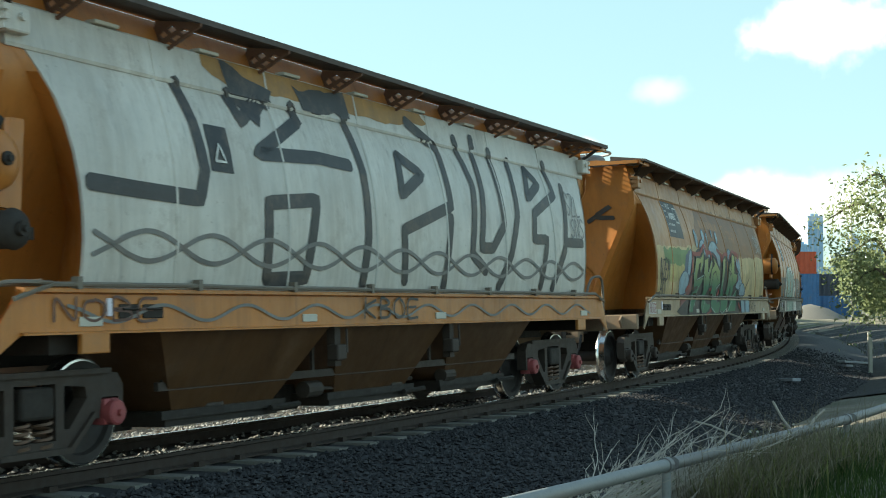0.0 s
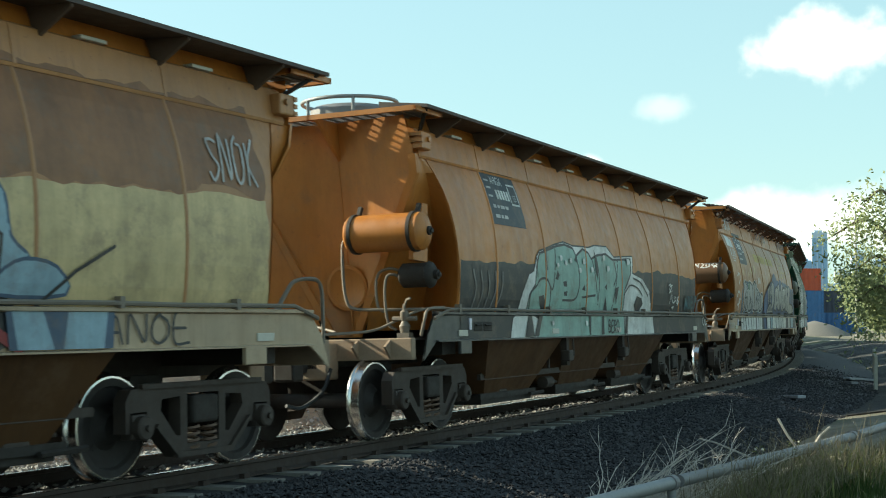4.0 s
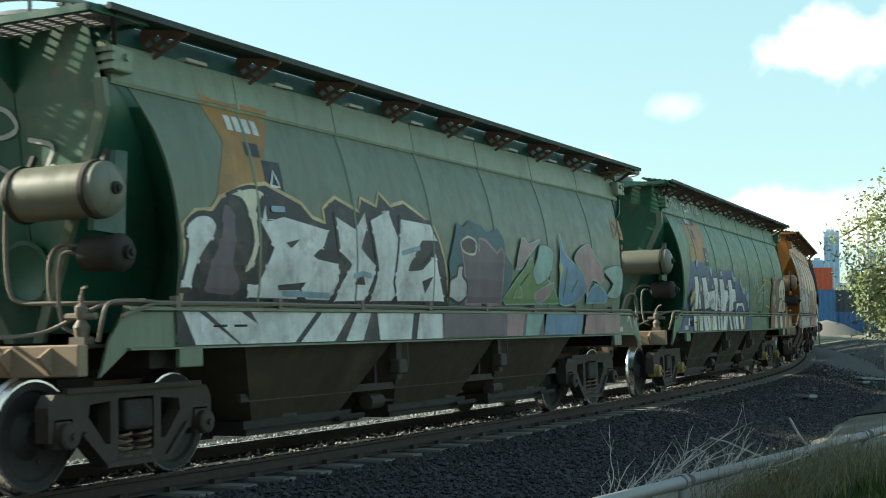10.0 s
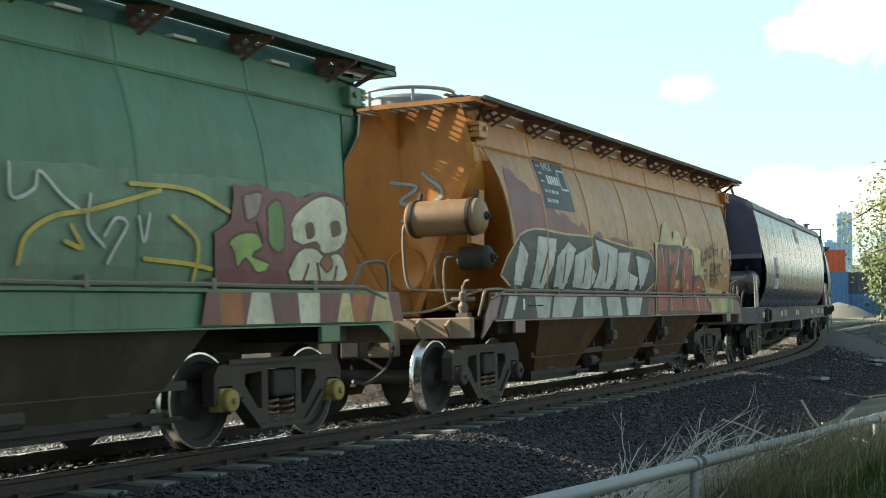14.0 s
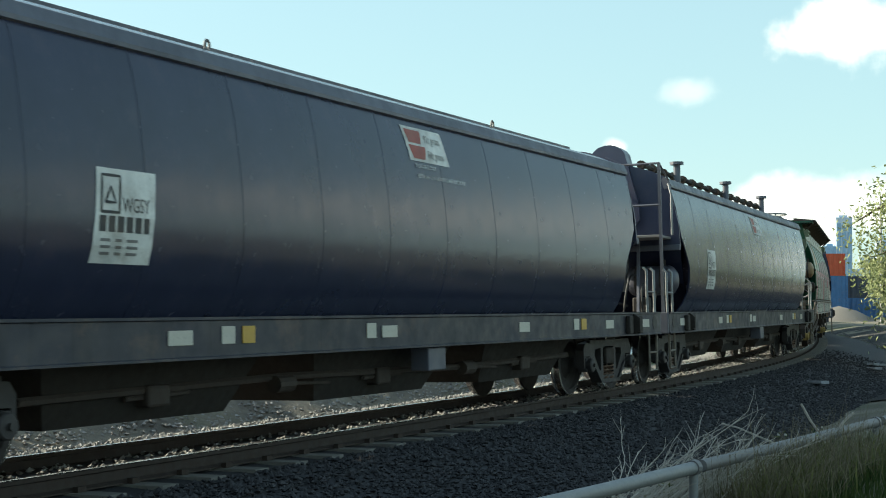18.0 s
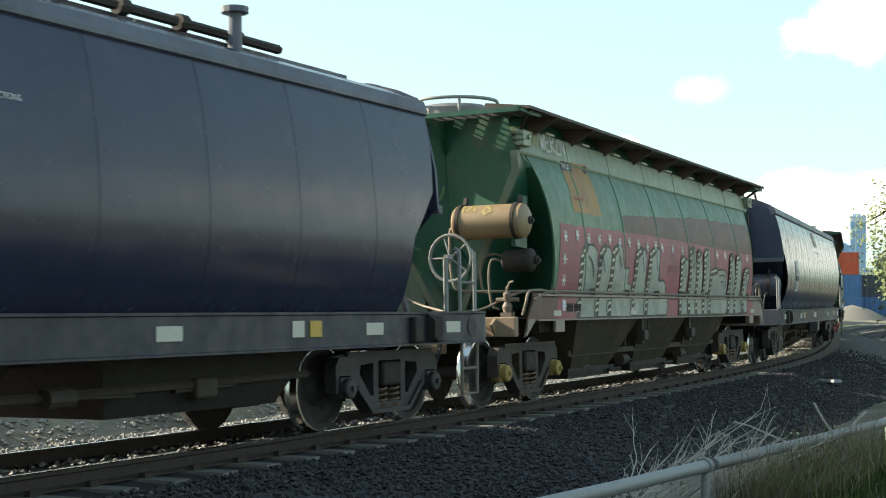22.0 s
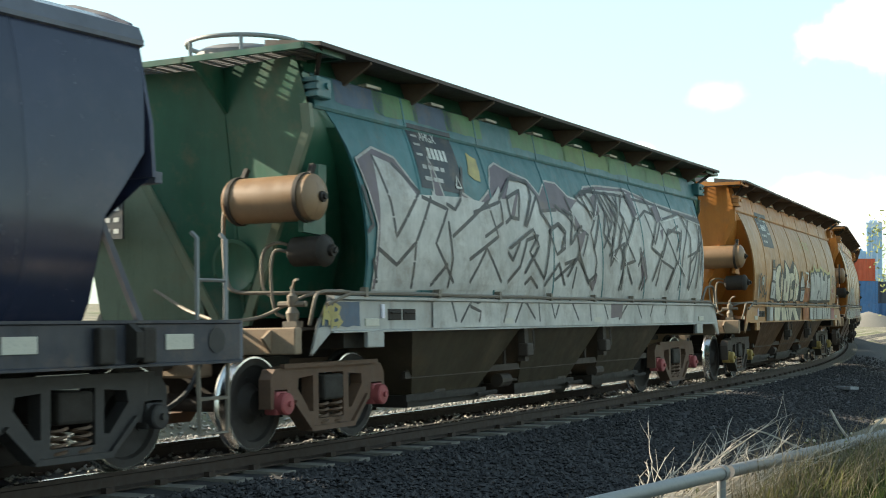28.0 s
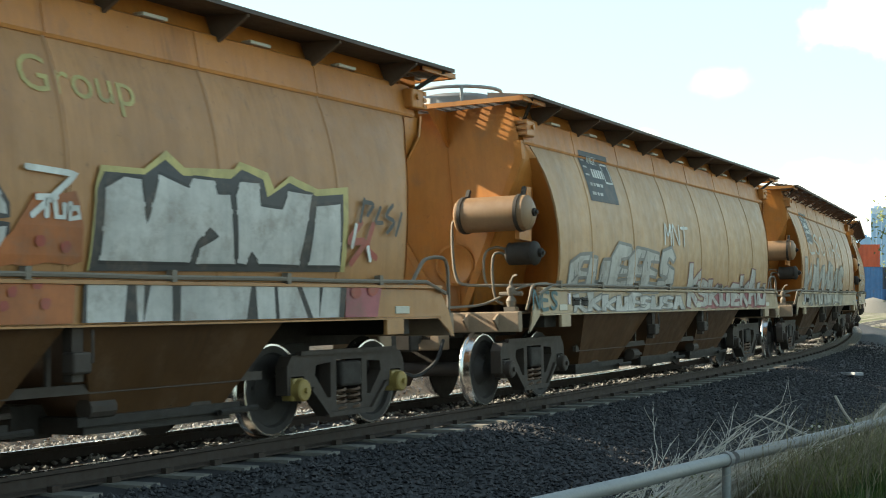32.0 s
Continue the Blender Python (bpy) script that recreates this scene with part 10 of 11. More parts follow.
# ---------- stones, grass, fence ----------
def stones(name, count, place, size, label, seed, mat="stone"):
    """Broken stones, each a jittered eight-sided lump, joined in one object."""
    r = np.random.RandomState(seed)
    base = np.array([(1, 0, 0), (-1, 0, 0), (0, 1, 0), (0, -1, 0), (0, 0, 1), (0, 0, -1)], float)
    tri = np.array([(0, 2, 4), (2, 1, 4), (1, 3, 4), (3, 0, 4), (2, 0, 5), (1, 2, 5), (3, 1, 5), (0, 3, 5)])
    at = np.array([place(r) for _ in range(count)])
    sz = size * r.uniform(0.6, 1.35, (count, 1, 1)) * np.array([1, 0.85, 0.6])
    ang = r.uniform(0, 6.283, count)
    v = base[None] * sz * r.uniform(0.7, 1.25, (count, 6, 1)) + r.normal(0, 0.12, (count, 6, 3)) * size
    c, s = np.cos(ang)[:, None], np.sin(ang)[:, None]
    v = np.stack([v[..., 0] * c - v[..., 1] * s, v[..., 0] * s + v[..., 1] * c, v[..., 2]], -1) + at[:, None]
    f = (tri[None] + 6 * np.arange(count)[:, None, None]).reshape(-1, 3)
    me = bpy.data.meshes.new(name)
    me.from_pydata(v.reshape(-1, 3).tolist(), [], f.tolist())
    ob = part(name, me, M[mat])
    return tagged(ob, label, "stones", kind="stuff")


def near_stone(r):
    s = r.triangular(-16, -6, 34)
    w = r.uniform(1.25, 4.0)
    p = beside(s, w, ballast_z(w) + 0.012 + r.uniform(-0.012, 0.012))
    return tuple(p)


def bed_stone(r):
    s = r.uniform(-16, 45)
    w = r.uniform(-3.4, 0.68)
    return tuple(beside(s, w, ballast_z(w) + 0.014))


stones("ballast_stones", 26000, near_stone, 0.032, "blue-grey crushed ballast stones beside the sleepers, dark with painted shade", 5)
stones("track_stones", 15000, bed_stone, 0.034, "dusty crushed stones between and beyond the rails, pale with painted sunlight", 6, "lit_dust_stone")


def far_stone(r):
    w = -1.7 - 3.6 * r.uniform(0, 1) ** 1.3
    p_ = beside(r.uniform(-14, 60), w, 0)
    z = ballast_z(w) if w > -3.5 else -9.0
    return (p_[0], p_[1], max(z, land_z(p_[0], p_[1])) + 0.01)


stones("shoulder_stones", 22000, far_stone, 0.042, "grey gravel along the far shoulder of the track, pale with painted sunlight", 7, "lit_dust_stone")


def blade_material(name, lo, hi, trans=0.0):
    n = Nodes(name)
    c = n.mix(n.island(), lo, hi)
    c = n.mix(n.ramp(n.noise(3.0, 3), (0.4, 0.0), (0.7, 0.6)), c, shade(lo, 0.7))
    n.done(c, 0.7, 0.0, 0.2)
    if trans:      # leaves let the light through
        tl, mx = n.t.nodes.new("ShaderNodeBsdfTranslucent"), n.t.nodes.new("ShaderNodeMixShader")
        n.put(tl.inputs["Color"], c)
        mx.inputs[0].default_value = trans
        n.t.links.new(n.bsdf.outputs[0], mx.inputs[1])
        n.t.links.new(tl.outputs[0], mx.inputs[2])
        n.t.links.new(mx.outputs[0], n.t.nodes["Material Output"].inputs["Surface"])
    return n.mat


M["straw"] = blade_material("dry_straw", (0.13, 0.105, 0.06), (0.33, 0.28, 0.19), 0.35)
M["grass"] = blade_material("green_grass", (0.026, 0.050, 0.012), (0.085, 0.125, 0.03), 0.45)
M["rank"] = blade_material("yellow_green_grass", (0.075, 0.085, 0.025), (0.26, 0.26, 0.09), 0.45)
M["weed"] = blade_material("grey_green_weed", (0.07, 0.085, 0.045), (0.19, 0.19, 0.11))
M["leaves"] = blade_material("tree_leaves", (0.20, 0.24, 0.10), (0.46, 0.48, 0.27), 0.6)
M["bark"] = plain("grey_bark", (0.13, 0.105, 0.08), 0.9, 0.0, 0.35, 4.0, 0.4)


def blades(name, count, spot, height, width, bend, mat, label, seed, segs=4, way=None):
    """Grass stalks as thin bent strips, joined in one object."""
    r = random.Random(seed)
    vs, fs = [], []
    for _ in range(count):
        x, y, k = spot(r)
        z = land_z(x, y) - 0.02
        h = height * k * r.uniform(0.45, 1.2)
        a, t = (r.uniform(0, 6.283) if way is None else r.gauss(way, 0.55)), r.uniform(0.15, 1.0) * bend
        w = width * r.uniform(0.6, 1.4)
        side = (math.cos(a + 1.57) * w, math.sin(a + 1.57) * w)
        i0 = len(vs)
        for j in range(segs + 1):
            q = j / segs
            lean = t * h * q * q
            zz = z + h * q * (1 - 0.35 * t * q)
            ww = 1 - 0.85 * q
            cx, cy = x + math.cos(a) * lean, y + math.sin(a) * lean
            vs += [(cx - side[0] * ww, cy - side[1] * ww, zz), (cx + side[0] * ww, cy + side[1] * ww, zz)]
        for j in range(segs):
            b0 = i0 + 2 * j
            fs.append((b0, b0 + 1, b0 + 3, b0 + 2))
    me = bpy.data.meshes.new(name)
    me.from_pydata(vs, [], fs)
    return tagged(part(name, me, M[mat]), label, "grass", kind="stuff")


FENCE = [(0.25, 8.15), (2.06, 10.95), (4.9, 15.4), (8.2, 21.2)]


def along_fence(r, lo, hi, off):
    """A spot beside the pipe fence, off metres to the track's side."""
    q = r.uniform(lo, hi)
    i = min(int(q), len(FENCE) - 2)
    (x0, y0), (x1, y1) = FENCE[i], FENCE[i + 1]
    t = q - i
    d = math.hypot(x1 - x0, y1 - y0)
    nx, ny = -(y1 - y0) / d, (x1 - x0) / d
    return x0 + (x1 - x0) * t + nx * off, y0 + (y1 - y0) * t + ny * off


def straw_spot(r):
    c = r.choice(((0.95, 0.35), (1.15, 0.5), (1.3, 0.8), (1.45, 0.6), (1.62, 0.7), (1.85, 0.5), (0.72, 0.8), (2.1, 0.7)))
    x, y = along_fence(r, c[0] - 0.12, c[0] + 0.12, c[1] + r.gauss(0, 0.35))
    return x, y, r.choice((0.5, 0.8, 1.0, 1.25))


def weed_spot(r):
    x, y = along_fence(r, 0.2, 2.6, r.uniform(0.1, 1.7))
    return x, y, r.choice((0.4, 0.7, 1.0))


def green_spot(r):
    x, y = along_fence(r, 0.7, 2.7, -abs(r.gauss(0, 1.6)) - 0.05)
    return x, y, 1.0


def green_straw_spot(r):
    x, y = along_fence(r, 0.98, 2.3, -abs(r.gauss(0, 0.35)))
    return x, y, r.choice((0.6, 1.0, 1.2))


def far_spot(r):
    x, y = r.uniform(6, 26), r.uniform(18, 70)
    return x + y * 0.22, y, r.choice((0.5, 1.0))


blades("dry_grass", 160, straw_spot, 0.42, 0.0050, 1.9, "straw", "tangled heap of dry straw-coloured grass by the fence", 1, 6, 0.85)
blades("dead_stalks", 420, straw_spot, 0.32, 0.0040, 1.2, "straw", "short broken dry stalks among the weeds", 8, 5)


def rank_spot(r):
    """A thick clump on the camera's side of the rail, past the first post."""
    x, y = along_fence(r, 1.06, 1.78, -abs(r.gauss(0.05, 0.30)))
    return x, y, r.choice((0.5, 0.8, 1.0, 1.25))


blades("rank_grass", 3600, rank_spot, 0.36, 0.006, 1.0, "rank", "rank yellow-green grass growing round the pipe rail", 31, 5)
blades("rank_straw", 1900, rank_spot, 0.66, 0.0045, 1.5, "straw", "dry straw stalks standing in the rank grass", 32, 6)
blades("weeds", 5200, weed_spot, 0.20, 0.007, 0.9, "weed", "low grey-green weeds on the gravelly bank", 2)
blades("green_grass", 16000, green_spot, 0.17, 0.006, 0.8, "grass", "fresh green grass on the camera's side of the fence", 3)
blades("seeding_grass", 1300, green_straw_spot, 0.36, 0.0035, 0.9, "straw", "pale seeding grass stalks at the fence", 4, 5)
def tall_spot(r):
    x, y = along_fence(r, 1.0, 1.42, r.gauss(-0.12, 0.16))
    return x, y, r.choice((0.5, 0.8, 1.0, 1.2))


blades("tall_dry_weeds", 500, tall_spot, 0.6, 0.004, 0.7, "straw", "tall dry weeds standing over the pipe rail", 12, 6)
def low_spot(r):
    x, y = along_fence(r, 0.45, 0.95, r.uniform(0.15, 1.1))
    return x, y, r.choice((0.4, 0.7, 1.0))


blades("dead_weeds", 700, low_spot, 0.30, 0.004, 1.2, "straw", "low dead weeds beside the pipe rail", 14, 5)
blades("verge_grass", 5000, far_spot, 0.3, 0.02, 0.8, "weed", "dry verge grass farther along the line", 5, 3)


def build_fence():
    for i, (a, c) in enumerate(zip(FENCE, FENCE[1:])):
        f = thing("pipe_fence", "low galvanised pipe rail on short posts", "fence", "pipe rails along the bank", Matrix.Translation((a[0], a[1], 0)))
        z0, z1 = 0.17 - 0.01 * i, 0.16 - 0.01 * i
        d = Vector((c[0] - a[0], c[1] - a[1], 0))
        pts = [Vector((0, 0, z0)), d * 0.5 + Vector((0, 0, z0 - 0.01)), d * 0.965 + Vector((0, 0, z1))]
        part("rail", B().tube(pts, 0.050, 14).mesh("rail", 60), M["galv"] if i == 0 else M["galv_dull"], f)
        e = d * 0.955
        g = land_z(a[0] + e.x, a[1] + e.y)
        part("post", B().tube([e + Vector((0, 0, z1 - 0.02)), e + Vector((0, 0, g - 0.1))], 0.036, 10).mesh("post", 60), M["galv"], f)
        part("clamp", B().lathe([(0, 0.051), (0, 0.062), (0.07, 0.062), (0.07, 0.051)], e + Vector((0, 0, z1)) - d.normalized() * 0.035, d, 12).mesh("clamp"), M["galv_dull"], f)


build_fence()


def flowering_weeds():
    """Small leafy weeds with white flower heads beside the rail."""
    r = random.Random(77)
    for q, off, h in ((1.02, 0.35, 0.34), (0.90, 0.42, 0.30), (1.50, 0.15, 0.42), (1.12, 0.5, 0.36), (1.72, 0.2, 0.40)):
        x, y = along_fence(r, q - 0.01, q + 0.01, off)
        w = thing("flowering_weed", "small green weed with white flower heads by the pipe rail", "weed", "weeds by the pipe rail", Matrix.Translation((x, y, land_z(x, y) - 0.01)))
        vs, fs = [], []
        for k in range(9):
            a, t = r.uniform(0, 6.283), r.uniform(0.1, 0.55)
            hh = h * r.uniform(0.6, 1.15)
            pts = [Vector((math.cos(a) * t * hh * j * j / 16, math.sin(a) * t * hh * j * j / 16, hh * j / 4)) for j in range(5)]
            part("stem", B().tube(pts, 0.004, 4).mesh("stem"), M["grass"], w)
            for j in range(16):
                p_ = pts[1 + j % 4] + Vector((r.gauss(0, 0.012), r.gauss(0, 0.012), r.gauss(0, 0.02)))
                b_, e_ = r.uniform(0, 6.283), r.uniform(-0.2, 0.7)
                d = Vector((math.cos(b_), math.sin(b_), e_)) * r.uniform(0.03, 0.065)
                sd = Vector((-math.sin(b_), math.cos(b_), r.uniform(-0.4, 0.4))) * 0.011
                i0 = len(vs)
                vs += [tuple(p_), tuple(p_ + d * 0.5 + sd), tuple(p_ + d), tuple(p_ + d * 0.5 - sd)]
                fs.append((i0, i0 + 1, i0 + 2, i0 + 3))
            if k % 2 == 0:
                part("flower_head", B().lathe([(0, 0), (0, 0.010), (0.010, 0.015), (0.020, 0.008), (0.024, 0)], pts[-1], (0, 0, 1), 7).mesh("flower_head"), M["label_white"], w, "white flower head")
        me = bpy.data.meshes.new("leaf_mass")
        me.from_pydata(vs, [], fs)
        part("foliage", me, M["rank"], w)


flowering_weeds()


def litter():
    for k, (s, w, l, a) in enumerate(((27.5, 3.0, 1.9, 8), (29.5, 3.4, 2.4, -6), (25.0, 3.1, 0.9, 30), (14.5, 2.6, 0.8, 50))):
        p_ = beside(s, w, ballast_z(w) + 0.05)
        b = B().bevelbox(-l / 2, l / 2, -0.11, 0.11, -0.03, 0.04, 0.01)
        o = part("plank", b, M["plank"], m=Matrix.Translation(p_) @ pose(0, 0, 0, 2, 3, 60 + a))
        tagged(o, "grey weathered timber plank lying on the ballast", "plank", "planks left by the line")
    r = random.Random(9)
    for k in range(3):
        q = along_fence(r, 1.6, 2.4, 0.4 + r.uniform(0, 1.6))
        z = land_z(*q)
        pts = [Vector((0, 0, 0.03))]
        d = Vector((r.uniform(-1, 1), r.uniform(-1, 1), r.uniform(0.2, 0.9))).normalized()
        for j in range(5):
            d = (d + Vector((r.uniform(-0.4, 0.4), r.uniform(-0.4, 0.4), r.uniform(-0.35, 0.2)))).normalized()
            pts.append(pts[-1] + d * 0.22)
        o = part("dead_branch", B().tube(pts, 0.012, 5).mesh("dead_branch", 60), M["branch"], m=Matrix.Translation((q[0], q[1], z)))
        tagged(o, "bare bleached branch lying in dry grass", "branch", "dead branches on the bank")


def brush():
    """A fallen bundle of dead twigs that fan out along the bank."""
    r = random.Random(31)
    b = B()

    def twig(p, d, length, rad, depth):
        pts, n = [p], 7
        for j in range(n):
            d = (d + Vector((r.uniform(-0.09, 0.09), r.uniform(-0.09, 0.09), r.uniform(-0.07, 0.07)))).normalized()
            q = pts[-1] + d * length / n
            q.z = max(q.z, land_z(q.x, q.y) + 0.015)
            pts.append(q)
            if depth and r.random() < 0.55:
                side = Vector((r.uniform(-0.4, 0.4), r.uniform(-0.4, 0.4), r.uniform(-0.2, 0.25)))
                twig(q, (d + side).normalized(), length * r.uniform(0.25, 0.5), rad * 0.6, depth - 1)
        k = len(pts)
        for j in range(0, k - 1):
            b.tube(pts[j:j + 2], rad * (1 - 0.75 * j / k), 4)

    for k in range(95):
        x, y = along_fence(r, 0.5, 1.05, r.uniform(0.10, 0.55))
        rise = r.uniform(0.0, 0.12) if k % 5 else r.uniform(0.12, 0.30)
        d = Vector((0.50 + r.gauss(0, 0.10), 0.86 + r.gauss(0, 0.10), rise)).normalized()
        twig(Vector((x, y, land_z(x, y) + r.uniform(0.02, 0.22))), d, r.uniform(0.8, 2.5), r.uniform(0.004, 0.011), 2)
    o = part("brushwood", b.mesh("brushwood", 60), M["branch"])
    tagged(o, "fallen bundle of bleached dead twigs beside the pipe fence", "brushwood", kind="stuff")
    # a sawn log and one bare branch
    x, y = 3.75, 13.9
    m = Matrix.Translation((x, y, land_z(x, y)))
    lg = B().lathe([(0, 0), (0, 0.10), (0.25, 0.115), (0.6, 0.10), (0.6, 0)], (-0.2, -0.2, 0.10), (0.7, 0.75, 0.10), 12)
    tagged(part("log", lg.mesh("log", 40), M["branch"], m=m), "short bleached log lying by the fence", "log")
    lb = B()
    lb.tube(curve_pts([(0.1, -0.2, 0.05), (0.2, 0.0, 0.30), (0.3, 0.12, 0.5), (0.45, 0.2, 0.62)], 4), 0.014, 6)
    lb.tube(curve_pts([(0.2, 0.0, 0.30), (0.0, 0.0, 0.5), (-0.12, 0.05, 0.72)], 4), 0.013, 5)
    tagged(part("dead_branch", lb.mesh("dead_branch", 60), M["branch"], m=m), "bare bleached branch leaning up at the fence", "branch", "dead branches on the bank")


def flowers():
    """Low weeds topped with tiny pale flowers."""
    r = random.Random(17)
    vs, fs = [], []
    for k in range(420):
        x, y = along_fence(r, 1.05, 2.1, r.uniform(0.3, 2.0))
        z = land_z(x, y) + r.uniform(0.08, 0.26)
        for j in range(3):
            c = Vector((x + r.gauss(0, 0.02), y + r.gauss(0, 0.02), z + r.gauss(0, 0.015)))
            e = Vector((r.uniform(-1, 1), r.uniform(-1, 1), r.uniform(-0.3, 1))).normalized() * 0.007
            f = e.orthogonal().normalized() * 0.007
            i0 = len(vs)
            vs += [c - e, c + f, c + e, c - f]
            fs.append((i0, i0 + 1, i0 + 2, i0 + 3))
    me = bpy.data.meshes.new("flowering_weeds")
    me.from_pydata([tuple(v) for v in vs], [], fs)
    tagged(part("flowering_weeds", me, M["label_white"]), "tiny pale flowers on low weeds along the bank", "weeds", kind="stuff")


M["plank"] = plain("weathered_timber", (0.34, 0.34, 0.35), 0.85, 0.0, 0.25, 5.0, 0.3)
M["branch"] = plain("bleached_branch", (0.40, 0.35, 0.29), 0.8, 0.0, 0.5, 5.0)
litter()
brush()
flowers()


# ---------- trees and distance ----------
def tree(x, y, height, spread, leaves, size, seed, label, droop=0.5, low=0.25):
    r = random.Random(seed)
    z0 = land_z(x, y) if abs(x) < 200 and y < 400 else -0.3
    t = thing("tree", label, "tree", "trees beyond the line", Matrix.Translation((x, y, z0)))
    b = B()
    trunk = [Vector((0, 0, -0.1))]
    for i in range(6):
        trunk.append(trunk[-1] + Vector((r.uniform(-0.12, 0.12) * spread * 0.3, r.uniform(-0.12, 0.12) * spread * 0.3, height * 0.11)))
    rad = height * 0.03
    for i, (p0, p1) in enumerate(zip(trunk, trunk[1:])):
        b.tube([p0, p1], rad * (1 - 0.11 * i), 8)
    part("trunk", b, M["bark"], t)
    tips = []
    for i in range(11):
        base = trunk[2 + i % 5]
        a = i * 2.4 + r.uniform(-0.4, 0.4)
        reach, rise = spread * r.uniform(0.55, 1.0), height * r.uniform(0.12, 0.5)
        mid = base + Vector((math.cos(a) * reach * 0.5, math.sin(a) * reach * 0.5, rise * 0.8))
        tip = base + Vector((math.cos(a) * reach, math.sin(a) * reach, rise - droop * height * 0.15))
        pts = curve_pts([base, mid, tip], 4)
        lb = B()
        for k, (p0, p1) in enumerate(zip(pts, pts[1:])):
            lb.tube([p0, p1], rad * 0.45 * (1 - k / (len(pts) + 2)), 5)
        part("limb", lb, M["bark"], t)
        tips += pts[3:]
    vs, fs = [], []
    for _ in range(leaves):
        c = r.choice(tips)
        o = Vector((r.gauss(0, 1), r.gauss(0, 1), r.gauss(0, 0.8))) * spread * 0.17
        o.z -= abs(r.gauss(0, 1)) * droop * spread * 0.30
        p0 = c + o
        if p0.z < height * low * 0.5:
            continue
        d = Vector((r.uniform(-1, 1), r.uniform(-1, 1), r.uniform(-1.3, 0.4))).normalized()
        q = d.orthogonal().normalized() * size * 0.30 * r.uniform(0.7, 1.3)
        l = size * r.uniform(0.7, 1.4)
        i0 = len(vs)
        vs += [p0, p0 + d * l * 0.45 + q, p0 + d * l, p0 + d * l * 0.45 - q]
        fs.append((i0, i0 + 1, i0 + 2, i0 + 3))
    me = bpy.data.meshes.new("crown")
    me.from_pydata([tuple(v) for v in vs], [], fs)
    part("crown", me, M["leaves"], t)
    return t


tree(14.2, 39.5, 5.6, 2.3, 7500, 0.14, 3, "pale green tree with drooping leafy branches", 0.9, 0.15)
tree(19.5, 44.0, 6.2, 2.8, 6000, 0.18, 4, "pale green tree with drooping leafy branches", 0.9, 0.15)
tree(33.5, 96.0, 5.0, 3.4, 4000, 0.3, 5, "bushy green tree by the far yard", 0.7, 0.1)
tree(41.0, 118.0, 6.0, 4.2, 4000, 0.35, 6, "bushy green tree by the far yard", 0.7, 0.1)
tree(49.0, 140.0, 6.5, 5.0, 4000, 0.4, 7, "bushy green tree by the far yard", 0.7, 0.1)
tree(62.0, 185.0, 7.5, 6.0, 4000, 0.5, 8, "bushy green tree by the far yard", 0.7, 0.1)
for k in range(9):
    tree(95 + 22 * k, 330 + 12 * (k % 3), 10.0, 9.0, 1500, 1.1, 20 + k, "distant rounded tree before the city", 0.5, 0.05)


def container(x, y, z, yaw, color):
    c = thing("shipping_container", color + " corrugated steel shipping container in a stack", "container", "stacked containers", pose(x, y, z, 0, 0, yaw))
    b = B()
    L, W, H = 6.06, 2.44, 2.59
    for sg in (-1, 1):
        rows = [[], []]
        for i in range(45):
            u = -L / 2 + L * i / 44
            o = W / 2 - (0.03 if i % 4 in (1, 2) else 0.0)
            rows[0].append(Vector((u, sg * o, 0.15)))
            rows[1].append(Vector((u, sg * o, H - 0.1)))
        b.grid(rows)
        rows = [[], []]
        for i in range(17):
            u = -W / 2 + W * i / 16
            o = L / 2 - (0.03 if i % 4 in (1, 2) else 0.0)
            rows[0].append(Vector((sg * o, u, 0.15)))
            rows[1].append(Vector((sg * o, u, H - 0.1)))
        b.grid(rows)
    part("wall", b, M["box_" + color], c)
    part("roof", B().box(-L / 2, L / 2, -W / 2, W / 2, H - 0.1, H), M["box_" + color], c)
    part("base", B().box(-L / 2, L / 2, -W / 2, W / 2, 0.0, 0.15), M["box_" + color], c)
    for sx in (-1, 1):
        for sy in (-1, 1):
            part("corner_post", B().box(sx * L / 2 - 0.08, sx * L / 2 + 0.08, sy * W / 2 - 0.08, sy * W / 2 + 0.08, 0, H), M["box_" + color], c)


M["box_red"] = paint("container_red", (0.55, 0.085, 0.03), wear=0.1)
M["box_blue"] = paint("container_blue", (0.05, 0.16, 0.36), wear=0.1)
M["box_dark"] = paint("container_dark", (0.05, 0.06, 0.09), wear=0.1)
for x, y, z, c in ((46.9, 165, -0.3, "blue"), (46.9, 165, 2.29, "blue"), (46.6, 165, 4.88, "red"), (49.9, 167, -0.3, "blue"), (49.9, 167, 2.29, "dark"), (43.9, 165, -0.3, "blue"), (43.9, 165, 2.29, "red"), (43.7, 165, 4.88, "red"), (53.2, 169, -0.3, "blue")):
    container(x, y, z, 80, c)


def tower_material(name, wall, glass):
    n = Nodes(name)
    c = n.mix(n.noise(0.02, 3), shade(wall, 0.9), shade(wall, 1.1))
    return n.done(c, 0.5, 0.0, 0.5)


# tower colours made pale and blue to hold three kilometres of haze
M["tower"] = tower_material("hazy_concrete", (0.50, 0.60, 0.72), 0)
M["tower_glass"] = plain("hazy_blue_glass", (0.26, 0.42, 0.60), 0.3, 0.0, 0.15, 0.05, 0.0)
M["tower_pale"] = tower_material("hazy_pale_stone", (0.62, 0.68, 0.74), 0)


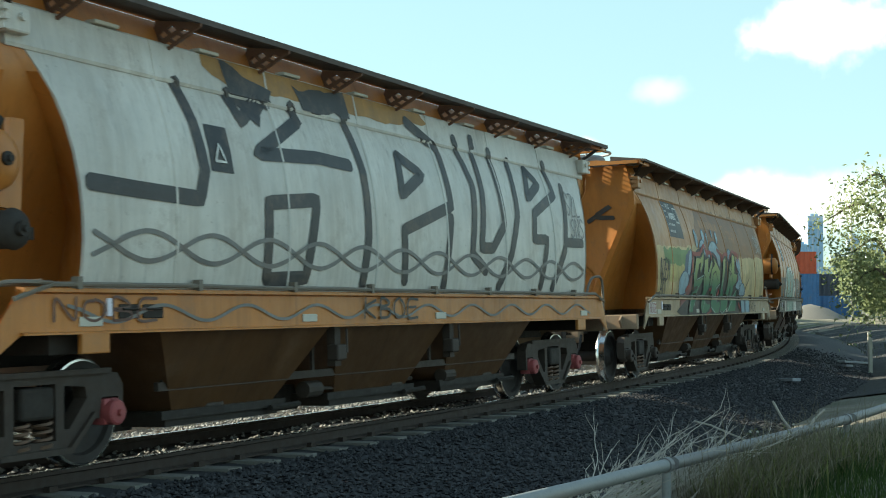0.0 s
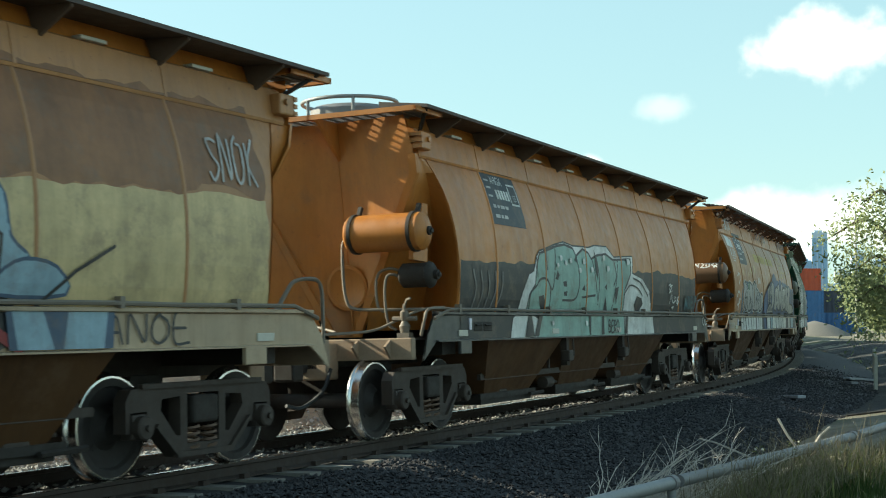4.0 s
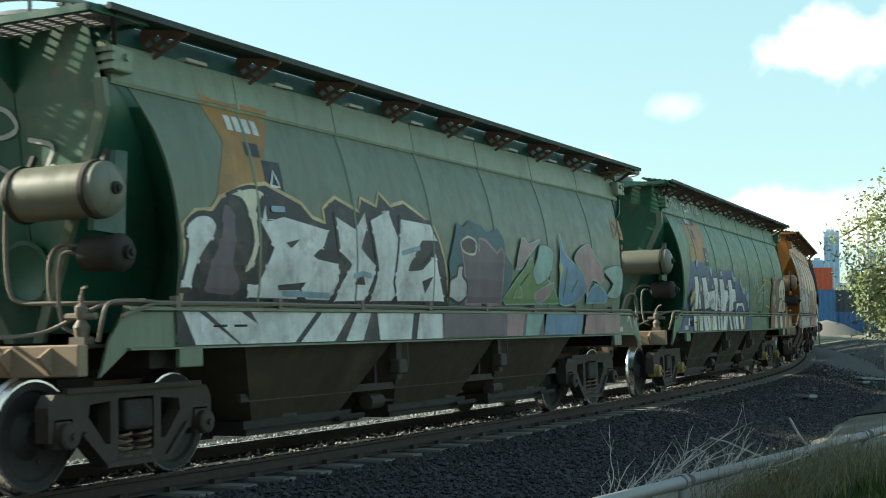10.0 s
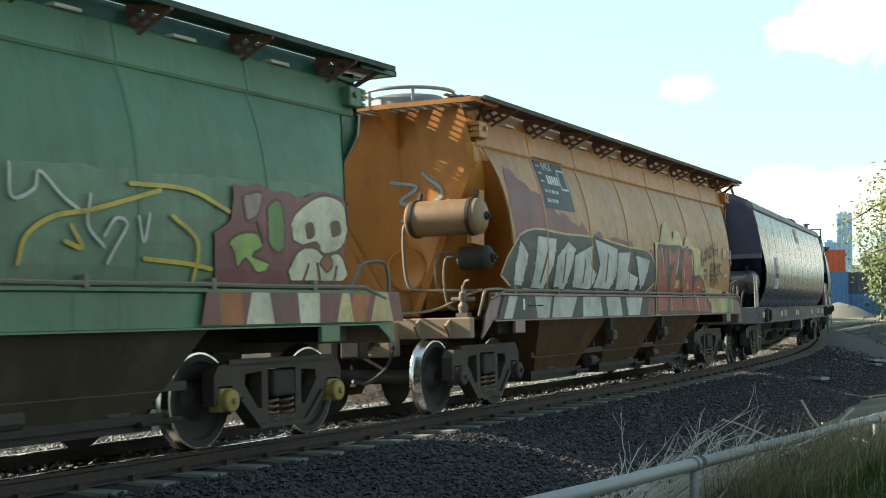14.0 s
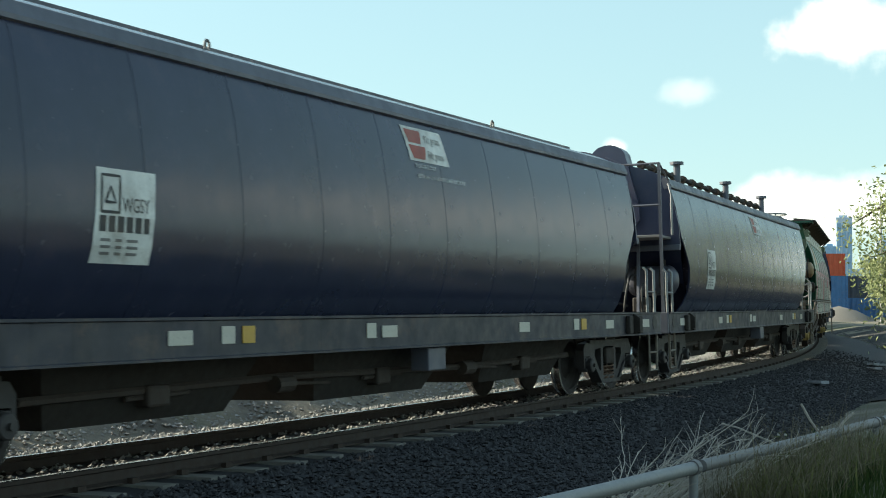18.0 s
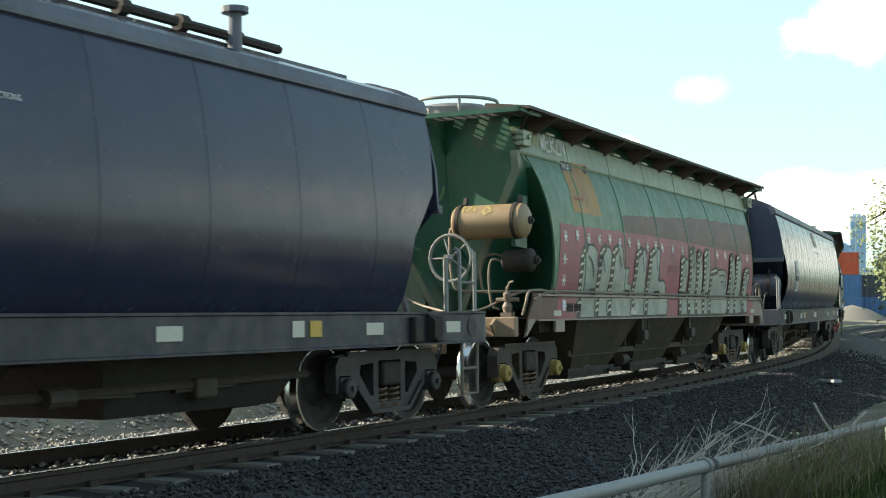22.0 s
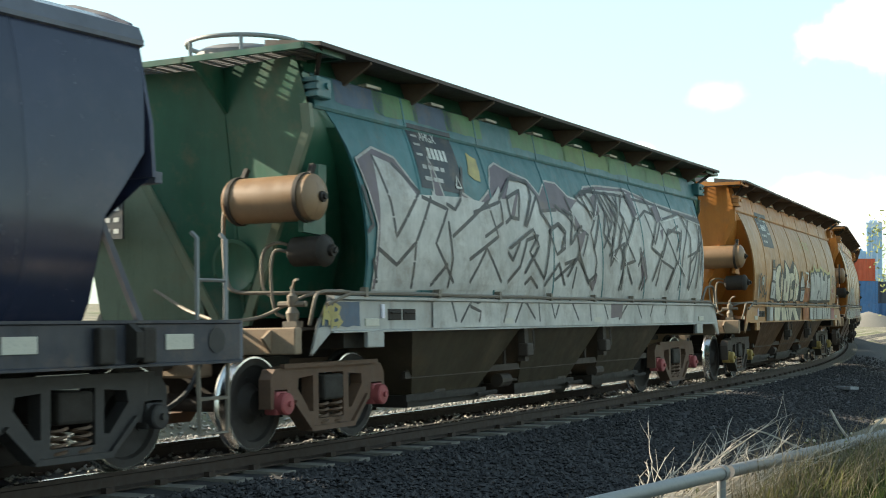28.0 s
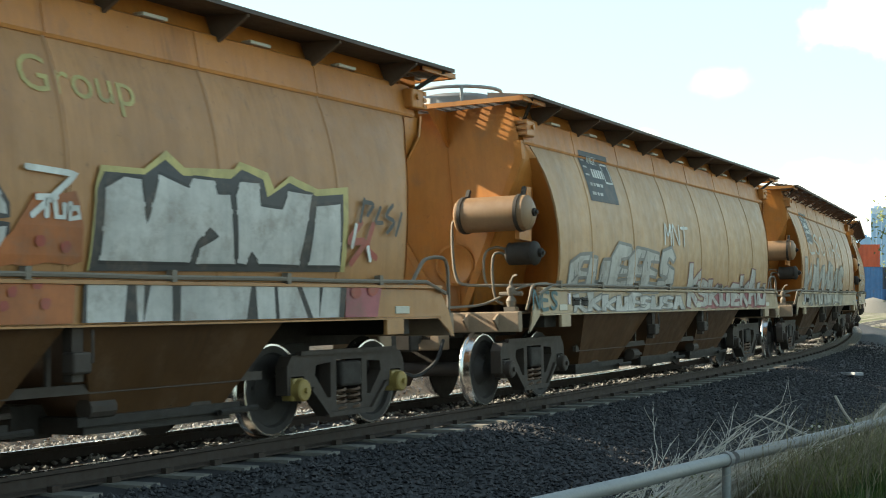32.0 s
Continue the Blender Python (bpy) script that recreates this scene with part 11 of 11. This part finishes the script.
def tower(u, depth, width, top, wall="tower", floors=24, strips=3):
    """A far tower: u is its side offset for each metre of distance."""
    h = top
    t = thing("office_tower", "tall hazy blue office tower with window bands", "building", "city towers", Matrix.Translation((u * depth, depth, -0.3)))
    part("wall", B().box(-width / 2, width / 2, -width / 2, width / 2, 0, h), M[wall], t)
    for i in range(strips):
        x = -width / 2 + width * (i + 0.5) / strips
        part("window", B().box(x - width / strips * 0.36, x + width / strips * 0.36, -width / 2 - 1.0, -width / 2 - 0.2, h * 0.05, h * 0.95), M["tower_glass"], t)
    part("roof", B().box(-width / 2 - 0.6, width / 2 + 0.6, -width / 2 - 0.6, width / 2 + 0.6, h, h + 3), M[wall], t)
    part("plant_room", B().box(-width / 4, width / 4, -width / 4, width / 4, h + 3, h + 8), M[wall], t)


for u, w_, top, m_ in ((0.2905, 33, 182, "tower"), (0.281, 26, 122, "tower_glass"), (0.276, 22, 96, "tower"), (0.3085, 26, 100, "tower_pale"), (0.3195, 22, 140, "tower"), (0.325, 34, 88, "tower_pale"), (0.301, 18, 70, "tower_pale"), (0.335, 30, 120, "tower"), (0.345, 26, 92, "tower_glass"), (0.268, 30, 70, "tower_pale")):
    tower(u, 2900, w_, top, m_)


# pole timber paled, with the haze of distance put into its colour
M["pale_timber"] = plain("hazed_timber", (0.44, 0.40, 0.38), 0.85, 0.0, 0.2, 3.0)


def pole(x, y, h):
    z = land_z(x, y)
    t = thing("power_pole", "thin timber power pole with a crossarm", "pole", "power poles", Matrix.Translation((x, y, z)))
    part("mast", B().lathe([(0, 0.12), (h, 0.075), (h, 0)], (0, 0, 0), (0, 0, 1), 10).mesh("mast"), M["pale_timber"], t)
    part("crossarm", B().box(-1.1, 1.1, -0.05, 0.05, h - 0.7, h - 0.61), M["pale_timber"], t)
    for x_ in (-0.95, -0.4, 0.4, 0.95):
        part("insulator", B().lathe([(0, 0.03), (0.05, 0.06), (0.12, 0.05), (0.16, 0)], (x_, 0, h - 0.58), (0, 0, 1), 8).mesh("insulator"), M["label_white"], t)


pole(37.6, 118, 10.9)
heap_ = B().lathe([(0, 4.2), (0.5, 3.3), (1.3, 1.7), (1.75, 0)], (0, 0, 0), (0, 0, 1), 24)
tagged(part("sand_mound", heap_.mesh("sand_mound", 60), M["concrete"], m=Matrix.Translation((40.3, 140, -0.4))), "pale heap of sand beside the far yard", "heap")
for x, y in ((13.6, 41.0), (17.2, 52.0)):
    o = part("marker_post", B().bevelbox(-0.05, 0.05, -0.05, 0.05, 0, 1.05, 0.01), M["label_white"], m=Matrix.Translation((x, y, land_z(x, y))))
    tagged(o, "short white painted marker post beside the track", "post", "marker posts")


# ---------- what moves ----------
def wagon_pose(s, length):
    """The wagon sits on its two bogies, as a chord of the line."""
    p, q = rail_pose(s + 1.95).translation, rail_pose(s + length - 1.95).translation
    d = (q - p).normalized()
    m = pose(0, 0, 0, 0, 0, math.degrees(math.atan2(d.y, d.x))) @ pose(0, 0, 0, CANT)
    m.translation = p - d * 1.95
    return m


def motions():
    """The train runs past on the curve, and its wheels turn."""
    for w, s19, length in WAGONS:
        walk(w, [(i * 0.5, wagon_pose(s19 - gone(i * 0.5), length)) for i in range(65)])
    for w, d in WHEELS:
        walk(w, [(i * 0.1, pose(d, 0, WR, 0, -math.degrees(gone(i * 0.1) / WR), 0)) for i in range(321)])


motions()
